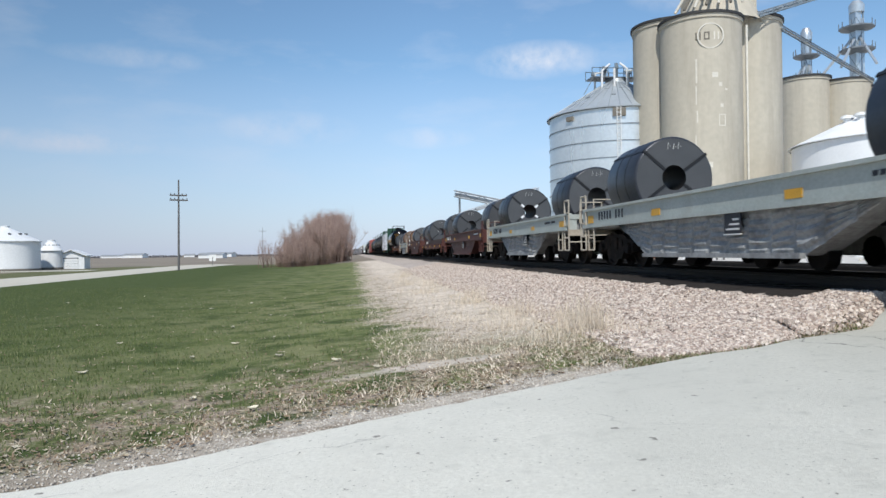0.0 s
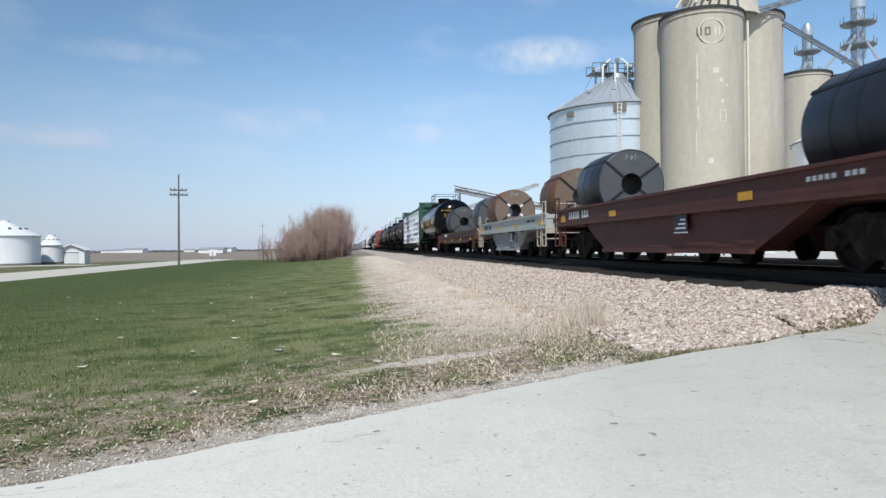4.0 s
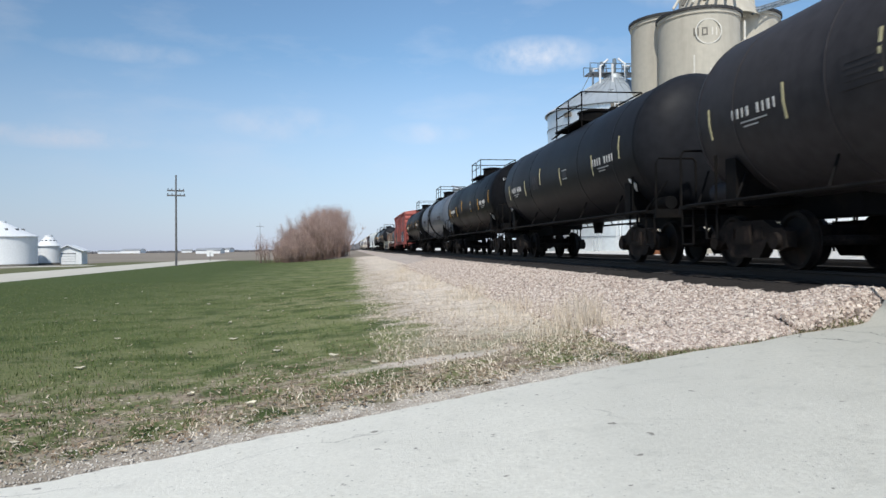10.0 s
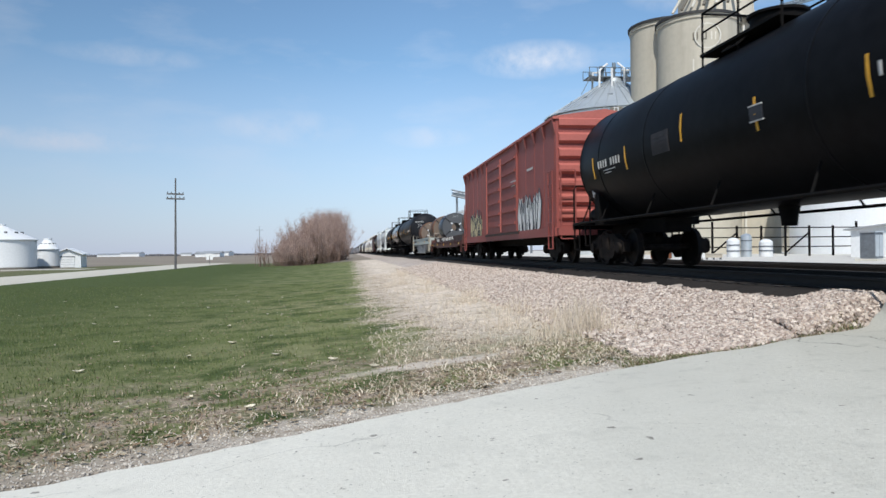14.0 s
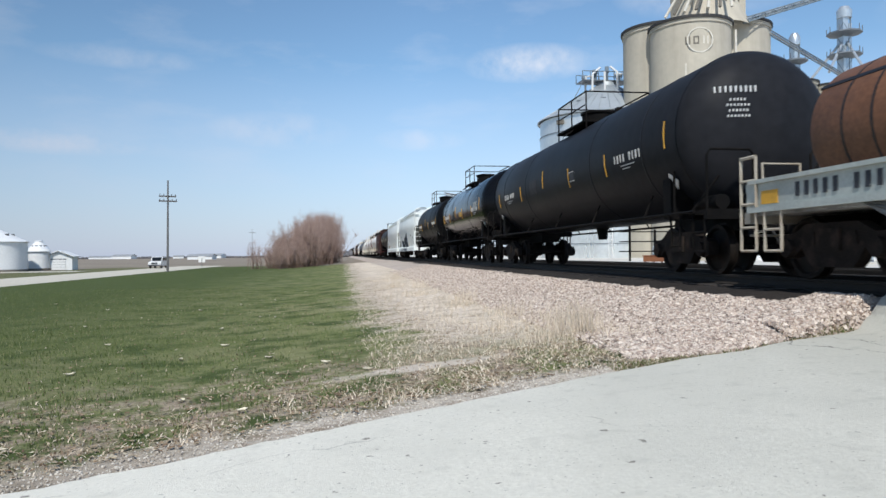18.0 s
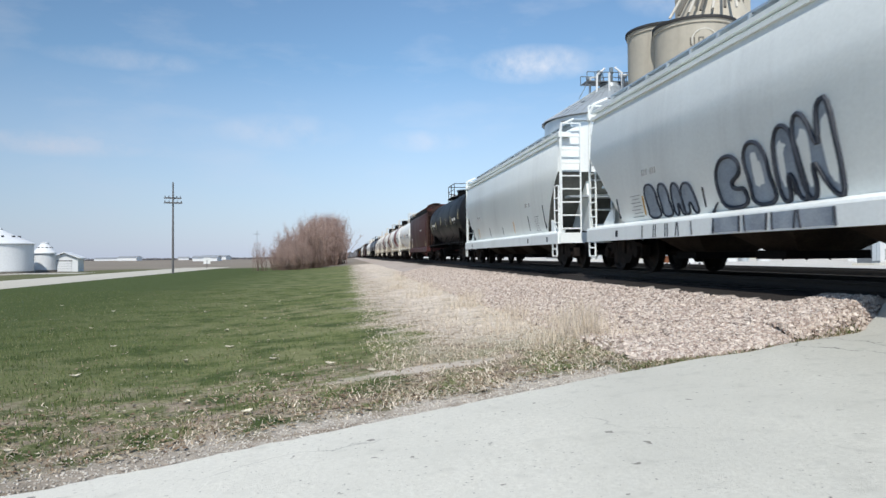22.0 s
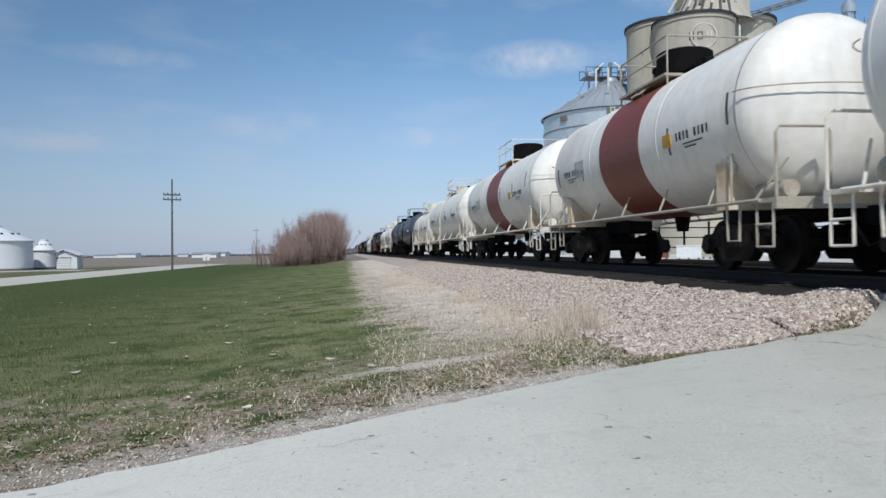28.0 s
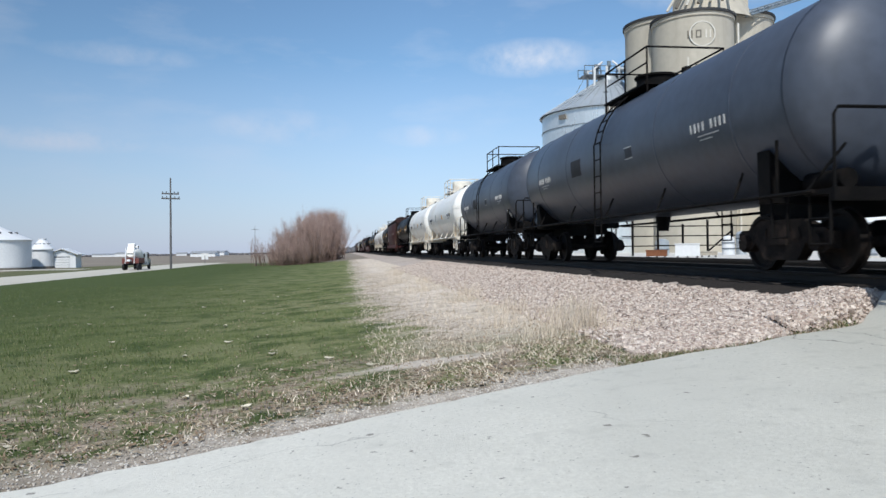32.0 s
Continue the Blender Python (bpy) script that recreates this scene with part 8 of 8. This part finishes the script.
def vegetation():
    def lawn(rng):
        y = 4.5 + 30 * rng.random() ** 2.2
        x = rng.uniform(-4 - y * .62, 3.2)
        if y < road_edge(x) + .55 + rng.uniform(-.1, .6) or x > .6 + max(0, min(.8, (13 - y) * .2)) + 1.3 * noise.noise((x * .5, y * .4, 3)) + .7 * noise.noise((x * 2, y * 2, 5)):
            return None
        near = min(1, (y - road_edge(x) - .5) / 1.5)
        if rng.random() > .25 + near + .5 * noise.noise((x * 1.3, y * 1.3, 9)):
            return None
        if x > -5 and rng.random() < (x + 5) * .13:
            return None
        # tussocks and bare gaps in the worn strip by the shoulder
        gap = max(0, 1 - (y - road_edge(x)) / 5.5)
        clump = noise.noise((x * 1.7, y * 1.7, 61)) + .6 * noise.noise((x * 4, y * 4, 62))
        if rng.random() < gap * (.55 - 2.2 * clump):
            return None
        return x, y, ground_z(x, y), (.5 + .5 * near) * (1 + .5 * noise.noise((x * .6, y * .6, 14))) * (1 + .7 * gap * max(-.5, clump))
    blade_field("lawn_grass", "short spring green grass blades", 105000, lawn, .044, .011, M["blades"], 1, .8)

    def dry(rng):
        y = 5.0 + 60 * rng.random() ** 2
        x = rng.uniform(.2, 4.2)
        if y < road_edge(x) + .45 or worn_bare(x, y):
            return None
        if x < 1.1 and rng.random() > .5:
            return None
        edge = max(0.0, x - 3.0) / 1.2
        if rng.random() < edge:
            return None
        dens = noise.noise((x * .9, y * .5, 21))
        if dens < rng.uniform(-.5, .25):
            return None
        return x, y, ground_z(x, y), 1 + dens
    blade_field("dry_grass", "bleached straw-coloured verge grass", 19000, dry, .05, .008, M["straw"], 2, 1.1)

    def worn(rng):
        x = rng.uniform(-6, 3.5)
        y = road_edge(x) + .35 + abs(rng.gauss(0, 1.0))
        if noise.noise((x * 1.5, y * 1.5, 33)) < -.05 or worn_bare(x, y) or x < -1.5 and rng.random() < .55:
            return None
        return x, y, ground_z(x, y), 1
    blade_field("dry_stubble", "flattened dry stubble along the road shoulder", 3500, worn, .035, .012, M["straw"], 5, 3.5)
    def litter(rng):
        y = 5.0 + 34 * rng.random() ** 2
        x = rng.uniform(.3, 4.6)
        if worn_bare(x, y) or y < road_edge(x) + .4 or noise.noise((x * 1.2, y * .8, 41)) < rng.uniform(-.6, .2):
            return None
        return x, y, ground_z(x, y) + .01 + (max(0, ballast_z(x, y) - ground_z(x, y)) if x > 3.2 else 0), 1
    blade_field("straw_litter", "lying bits of dry straw and stalks on the verge", 18000, litter, .035, .012, M["straw"], 6, 4.5)
    def dead(rng):
        # dead leaves and stalks matted into the thin lawn near the shoulder
        x = rng.uniform(-7, 3.4)
        y = road_edge(x) + .5 + abs(rng.gauss(0, 1.5)) if rng.random() < .75 else rng.uniform(7, 26)
        if x < -2.5 and rng.random() < (-2.5 - x) * .2:
            return None
        if noise.noise((x * .8, y * .8, 51)) < rng.uniform(-.5, .35):
            return None
        return x, y, ground_z(x, y) + .012, 1
    blade_field("leaf_litter", "dead leaves and stalks matted into the thin lawn", 13000, dead, .013, .016, M["leaf_litter"], 8, 6.0)
    # larger curled leaves, thickest in the bare strip by the shoulder and thinly strewn over the lawn
    rl = random.Random(31)
    vs, fs = [], []
    made_ = 0
    while made_ < 2400:
        if rl.random() < .72:
            x = rl.uniform(-8, 3.6)
            y = road_edge(x) + .35 + abs(rl.gauss(.7, 1.1))
            ok = noise.noise((x * .7, y * .7, 71)) > rl.uniform(-.45, .30)
        else:
            y = 7 + 24 * rl.random() ** 1.4
            x = rl.uniform(-1.5 - .45 * y, 2.2)
            ok = noise.noise((x * .55, y * .35, 72)) > rl.uniform(-.1, .55)
        if not ok:
            continue
        made_ += 1
        s, a, tip = rl.uniform(.009, .026), rl.uniform(0, 6.283), rl.uniform(-.3, .9)
        u, v = Vector((math.cos(a), math.sin(a), 0)) * s * rl.uniform(1.0, 1.9), Vector((-math.sin(a), math.cos(a), 0)) * s * rl.uniform(.5, .9)
        c = Vector((x, y, ground_z(x, y) + .014 + (.028 if y > road_edge(x) + 1.4 else 0)))
        up = Vector((0, 0, s * .55))
        o = len(vs)
        vs += [tuple(p) for p in (c - u + up * tip, c - u * .2 - v + up * .8, c + u * .6 - v * .7 + up * .3, c + u + up * 1.1, c + u * .5 + v * .8 + up * .7, c - u * .3 + v + up * .5, c)]
        fs += [(o + i, o + (i + 1) % 6, o + 6) for i in range(6)]
    tagged(new("fallen_leaves", soup("fallen_leaves", vs, fs, M["fallen_leaf"])), "curled brown and bleached leaves strewn over the lawn", "leaves", kind="stuff")
    # tall straw tufts by the ballast
    spots = [(3.2, 9.4, .58, 420), (3.0, 12.3, .42, 190), (2.7, 9.1, .2, 150), (3.9, 8.9, .16, 160), (2.3, 10.6, .24, 160), (3.3, 11.0, .3, 180), (2.6, 15.5, .36, 160), (3.1, 17.5, .34, 150), (2.2, 20, .36, 150), (1.9, 26, .4, 170), (2.7, 24, .4, 150), (2.4, 33, .5, 190)]
    for x, y, h, n in spots:
        def tuft(rng, x=x, y=y, h=h):
            px, py = x + rng.gauss(0, .22), y + rng.gauss(0, .28)
            return px, py, ground_z(px, py), max(.3, 1 - ((px - x) ** 2 + (py - y) ** 2) * 2)
        blade_field("straw_tuft", "tall bleached straw tuft beside the ballast", n, tuft, h, .0065, M["straw"], int(x * 100), .45, kind="stuff", category="grass tuft")
    # large bleached leaves on the lawn
    rng = random.Random(17)
    shapes = []
    for k in range(4):
        bm = bmesh.new()
        prof = [(.012, 0.0), (.0, .035), (.028, .075), (.036, .070), (.010, .034), (.022, 0)]
        lathe(bm, prof, "z", seg=8)
        for v in bm.verts:
            v.co.x *= rng.uniform(1.0, 1.7)
            v.co.y *= rng.uniform(.5, .9)
            v.co.z += .25 * abs(v.co.x) * rng.uniform(.4, 1)
        shapes.append(finish("dry_leaf", bm, M["dry_leaf"]))
    for x, y in [(-1.55, 17), (-1.95, 17.5), (-2.4, 14.8), (-3.0, 22), (-3.8, 20), (-2.2, 24), (-4.8, 18), (-6.5, 21), (-1.9, 12), (-1.0, 10.0), (-2.3, 10.6), (-5.4, 16), (-3.4, 9.5), (-.2, 9.0), (-3.2, 6.0), (-2.6, 5.9), (-4.2, 6.7), (-.9, 6.6),
                 (-7.5, 27), (-9, 24), (-5, 30), (-1.4, 28), (-3.9, 12.6), (.3, 8.1), (-1.6, 7.4)]:
        st = tagged(new("dry_leaf", shapes[rng.randrange(4)]), "curled bleached dry leaf lying in the lawn", "leaf", "leaves on the lawn")
        sc = rng.uniform(.4, .75)
        st.matrix_basis = pose(x, y, ground_z(x, y) + .01, 0, 0, rng.uniform(0, 360)) @ Matrix.Diagonal((sc, sc, sc, 1))
    # ballast stones
    vs, fs = [], []
    cube = [(-1, -1, -1), (1, -1, -1), (1, 1, -1), (-1, 1, -1), (-1, -1, 1), (1, -1, 1), (1, 1, 1), (-1, 1, 1)]
    quads = [(0, 3, 2, 1), (4, 5, 6, 7), (0, 1, 5, 4), (1, 2, 6, 5), (2, 3, 7, 6), (3, 0, 4, 7)]
    rngs = np.random.RandomState(3)
    count = 0
    while count < 52000:
        y = 7.0 + 40 * rngs.rand() ** 2.2
        x = 3.0 + 3.75 * rngs.rand()
        if x > 5.9 and y > 8.9:
            continue
        if y < road_edge(x) + .04 + .16 * rngs.rand():
            continue
        if x < 3.9 and rngs.rand() > (x - 3.0) / .9 + .12:
            continue
        z = max(ballast_z(x, y), ground_z(x, y)) + .005
        s = rngs.uniform(.009, .028)
        q = Euler(rngs.uniform(0, 6.28, 3)).to_matrix()
        o = len(vs)
        k = rngs.uniform(.55, 1.15, (8, 3)) * s * np.array([1.25, 1.0, .75])
        for c, kk in zip(cube, k):
            p = q @ Vector((c[0] * kk[0], c[1] * kk[1], c[2] * kk[2]))
            vs.append((p.x + x, p.y + y, p.z + z + .01))
        fs += [tuple(o + i for i in f) for f in quads]
        count += 1
    tagged(new("ballast_stones", soup("ballast_stones", vs, fs, M["stones"])), "loose pinkish-grey crushed ballast stones", "ballast", kind="stuff")
    def foot(rng):
        x = rng.uniform(2.6, 6.1)
        y = road_edge(x) + .02 + abs(rng.gauss(0, .22))
        if noise.noise((x * 2.0, y * 2.0, 91)) < rng.uniform(-.45, .2):
            return None
        return x, y, max(ballast_z(x, y), ground_z(x, y)), 1
    blade_field("edge_weeds", "low green weeds along the foot of the ballast", 2600, foot, .035, .010, M["blades"], 11, 1.6)
    blade_field("edge_stubble", "dry brown stubble along the foot of the ballast", 3600, foot, .03, .011, M["leaf_litter"], 12, 3.0)
    # gravel on the shoulder
    vs, fs = [], []
    for _ in range(4500):
        x = rngs.uniform(-5, 5.0)
        y = road_edge(x) + .05 + abs(rngs.normal(0, .38))
        s = rngs.uniform(.003, .008)
        o = len(vs)
        for c in cube:
            vs.append((x + c[0] * s * rngs.uniform(.6, 1.2), y + c[1] * s * rngs.uniform(.6, 1.2), ground_z(x, y) + .006 + c[2] * s * .6))
        fs += [tuple(o + i for i in f) for f in quads]
    tagged(new("shoulder_gravel", soup("shoulder_gravel", vs, fs, M["grit"])), "pale loose gravel on the road shoulder", "gravel", kind="stuff")


def brush():
    """The hedgerow: bare thicket shrubs of many thin stems and twigs."""
    rng = random.Random(23)

    def shrub(h, spread, stems, seed):
        r = random.Random(seed)
        trunk, twig_v, twig_f = bmesh.new(), [], []

        def twig(a, b, w):
            d = (b - a).normalized()
            s = d.cross(Vector((r.uniform(-1, 1), r.uniform(-1, 1), .3))).normalized() * w
            o = len(twig_v)
            twig_v.extend([tuple(a - s), tuple(a + s), tuple(b)])
            twig_f.append((o, o + 1, o + 2))
        for k in range(stems):
            base = Vector((r.gauss(0, spread * .3), r.gauss(0, spread * .3), 0))
            tip = base + Vector((r.gauss(0, spread * .35), r.gauss(0, spread * .35), h * r.uniform(.55, 1.0)))
            mid_ = base.lerp(tip, .5) + Vector((r.gauss(0, .15), r.gauss(0, .15), 0))
            rod(trunk, base, mid_, .038, 5, .02)
            rod(trunk, mid_, tip, .02, 5, .006)
            for j in range(30):
                f = r.uniform(.15, 1)
                p = base.lerp(mid_, f * 2) if f < .5 else mid_.lerp(tip, f * 2 - 1)
                q = p + Vector((r.gauss(0, .32), r.gauss(0, .32), r.uniform(.2, .95))) * (1.15 - f * .4)
                twig(p, q, .009)
                for _ in range(3):
                    g = p.lerp(q, r.uniform(.3, .95))
                    twig(g, g + Vector((r.gauss(0, .22), r.gauss(0, .22), r.uniform(.05, .45))), .0065)
        return finish("stem", trunk, M["bark"]), soup("twigs", twig_v, twig_f, M["twigs"])
    kinds = [shrub(3.6, 1.6, 15, 50 + k) for k in range(3)] + [shrub(5.2, 2.2, 17, 60 + k) for k in range(3)]

    def plant(k, x, y, s):
        ob = tagged(new("bare_shrub"), "leafless reddish-brown brush growing beside the railway", "shrub", "hedgerow shrubs")
        put("trunk", kinds[k][0], ob)
        put("crown", kinds[k][1], ob)
        ob.matrix_basis = pose(x, y, ground_z(x, y) - .03, 0, 0, rng.uniform(0, 360)) @ Matrix.Diagonal((s, s, s, 1))
    for k in range(104):
        f = rng.random() if k < 88 else rng.uniform(0, .22)
        y = 80 + 75 * f ** 1.05
        x = np.interp(y, [77, 95, 115, 155], [-7.4, -5.2, -3.4, -2.6]) + rng.uniform(-2.4, 1.3) * (1 - .3 * f)
        size = np.interp(y, [77, 95, 125, 155], [.8, 1.1, 1.6, 1.9]) * rng.uniform(.75, 1.08)
        plant(rng.randrange(3) if y < 92 else 3 + rng.randrange(3), x, y, size)


def road_vehicle_wheel(bm):
    lathe(bm, [(-.11, 0), (-.11, .3), (-.08, .36), (.08, .36), (.11, .3), (.11, .2), (.08, .18), (.08, 0)], "x", seg=18)


def vehicles():
    # a white sport utility vehicle that comes towards the viewer
    car = tagged(new("utility_vehicle"), "small white sport utility vehicle driving on the side road", "car")
    bm = bmesh.new()
    prism(bm, [(-2.4, .42), (2.4, .42), (2.42, 1.0), (2.35, 1.12), (-1.2, 1.14), (-2.3, 1.0), (-2.42, .8)], -.95, .95, "x")
    part("body", bm, M["car_white"], car)
    bm = bmesh.new()
    prism(bm, [(-1.25, 1.13), (2.32, 1.12), (2.2, 1.78), (1.9, 1.86), (-.4, 1.86), (-.6, 1.8)], -.84, .84, "x")
    part("cabin", bm, M["car_white"], car)
    bm = bmesh.new()
    quad_faces(bm, [(-.76, -1.22, 1.18), (.76, -1.22, 1.18), (.72, -.66, 1.76), (-.72, -.66, 1.76)], [(0, 1, 2, 3)])
    ob = part("windscreen", bm, M["dark_glass"], car)
    ob.location = (0, -.02, .01)
    for s in (-1, 1):
        for y0, y1 in ((-.75, .45), (.55, 1.35), (1.45, 2.15)):
            bm = bmesh.new()
            box(bm, s * .85 - .006, s * .85 + .006, y0, y1, 1.24, 1.7)
            part("side_window", bm, M["dark_glass"], car)
        bm = bmesh.new()
        box(bm, s * .65 - .2, s * .65 + .2, -2.43, -2.36, .78, .95)
        part("headlight", bm, M["lettering"], car)
        for y in (-1.5, 1.45):
            put("wheel", shared("road_wheel", road_vehicle_wheel, M["rubber"]), car, pose(s * .84, y, .36))
    bm = bmesh.new()
    box(bm, -.45, .45, -2.44, -2.38, .66, .96)
    part("grille", bm, M["door_dark"], car)
    bm = bmesh.new()
    box(bm, -.95, .95, -2.5, -2.38, .42, .6)
    part("bumper", bm, M["door_dark"], car)
    for piece in car.children:
        piece.matrix_basis = Matrix.Scale(.77, 4) @ piece.matrix_basis
    # a small service truck that drives away
    mx = tagged(new("service_truck"), "small service truck with a white tank driving on the side road", "truck")
    bm = bmesh.new()
    box(bm, -.45, .45, -3.8, 3.9, .75, 1.0)
    part("chassis", bm, M["black_steel"], mx)
    bm = bmesh.new()
    prism(bm, [(1.9, .7), (3.9, .7), (3.9, 1.5), (3.0, 1.65), (2.85, 2.55), (1.9, 2.6)], -1.1, 1.1, "x")
    part("cab", bm, M["galvanised"], mx, "pale grey cab")
    for s in (-1, 1):
        bm = bmesh.new()
        box(bm, s * 1.105 - .01, s * 1.105 + .01, 2.05, 2.75, 1.75, 2.35)
        part("side_window", bm, M["dark_glass"], mx)
    bm = bmesh.new()
    box(bm, -.8, .8, 1.885, 1.905, 1.8, 2.35)
    part("rear_window", bm, M["dark_glass"], mx)
    bm = bmesh.new()
    lathe(bm, [(-2.6, 0), (-2.6, .55), (-1.6, 1.05), (-.2, 1.18), (.9, .9), (1.5, .5), (1.5, 0)], "y", (0, 0, 0), 22)
    d = part("drum", bm, M["tank_cream"], mx, "cream tank on the bed", smooth=True)
    d.matrix_basis = pose(0, -.2, 2.05, -10, 0, 0)
    bm = bmesh.new()
    prism(bm, [(-3.0, 2.5), (-2.1, 2.6), (-1.6, 3.7), (-2.2, 3.9)], -.45, .45, "x")
    part("hopper", bm, M["car_white"], mx, "raised white loading chute")
    bm = bmesh.new()
    prism(bm, [(-1.0, 3.0), (-.2, 3.1), (-.3, 3.5), (-.9, 3.6)], -.5, .5, "x")
    part("hatch", bm, M["car_white"], mx)
    bm = bmesh.new()
    box(bm, -.25, .25, -3.9, -3.0, 1.3, 1.6)
    rods(bm, [(-.6, -3.2, .9), (-.6, -2.9, 3.2)], .06, 6)
    rods(bm, [(.6, -3.2, .9), (.6, -2.9, 3.2)], .06, 6)
    part("chute", bm, M["car_white"], mx)
    bm = bmesh.new()
    box(bm, -1.15, 1.15, -2.9, .2, 1.0, 1.75)
    part("fender", bm, M["car_red"], mx)
    for s in (-1, 1):
        for y in (-2.6, -1.5, 3.1):
            put("wheel", shared("road_wheel", road_vehicle_wheel, M["rubber"]), mx, pose(s * 1.0, y, .5) @ Matrix.Diagonal((1.35, 1.35, 1.35, 1)))
    for piece in mx.children:
        piece.matrix_basis = Matrix.Scale(.63, 4) @ piece.matrix_basis
    return car, mx


build_train()
vegetation()
brush()
SUV, MIXER = vehicles()


def motions():
    """Every moving thing, from the clip's start to its end."""
    times = [0, 4, 8, 12, 16, 20, 24, 28, 32]
    for thing, x, y, z in RIDERS:
        turn = math.degrees(thing.rotation_euler.z)
        walk(thing, [(t, pose(TRACK_X + x, y - SPEED * t - GAIN * t * t / 2, RAIL_TOP + z, 0, 0, turn)) for t in times])
    walk(SUV, [(t, pose(-22.6, 77.5 - 14.8 * (t - 19), 0.05 + road_dip(77.5 - 14.8 * (t - 19)))) for t in (0, 4, 8, 10, 12, 13, 14, 15, 16, 17, 20, 24, 28, 32)])
    walk(MIXER, [(t, pose(-19.4, 62.0 + 15.8 * (t - 31.5), 0.05)) for t in times])


motions()
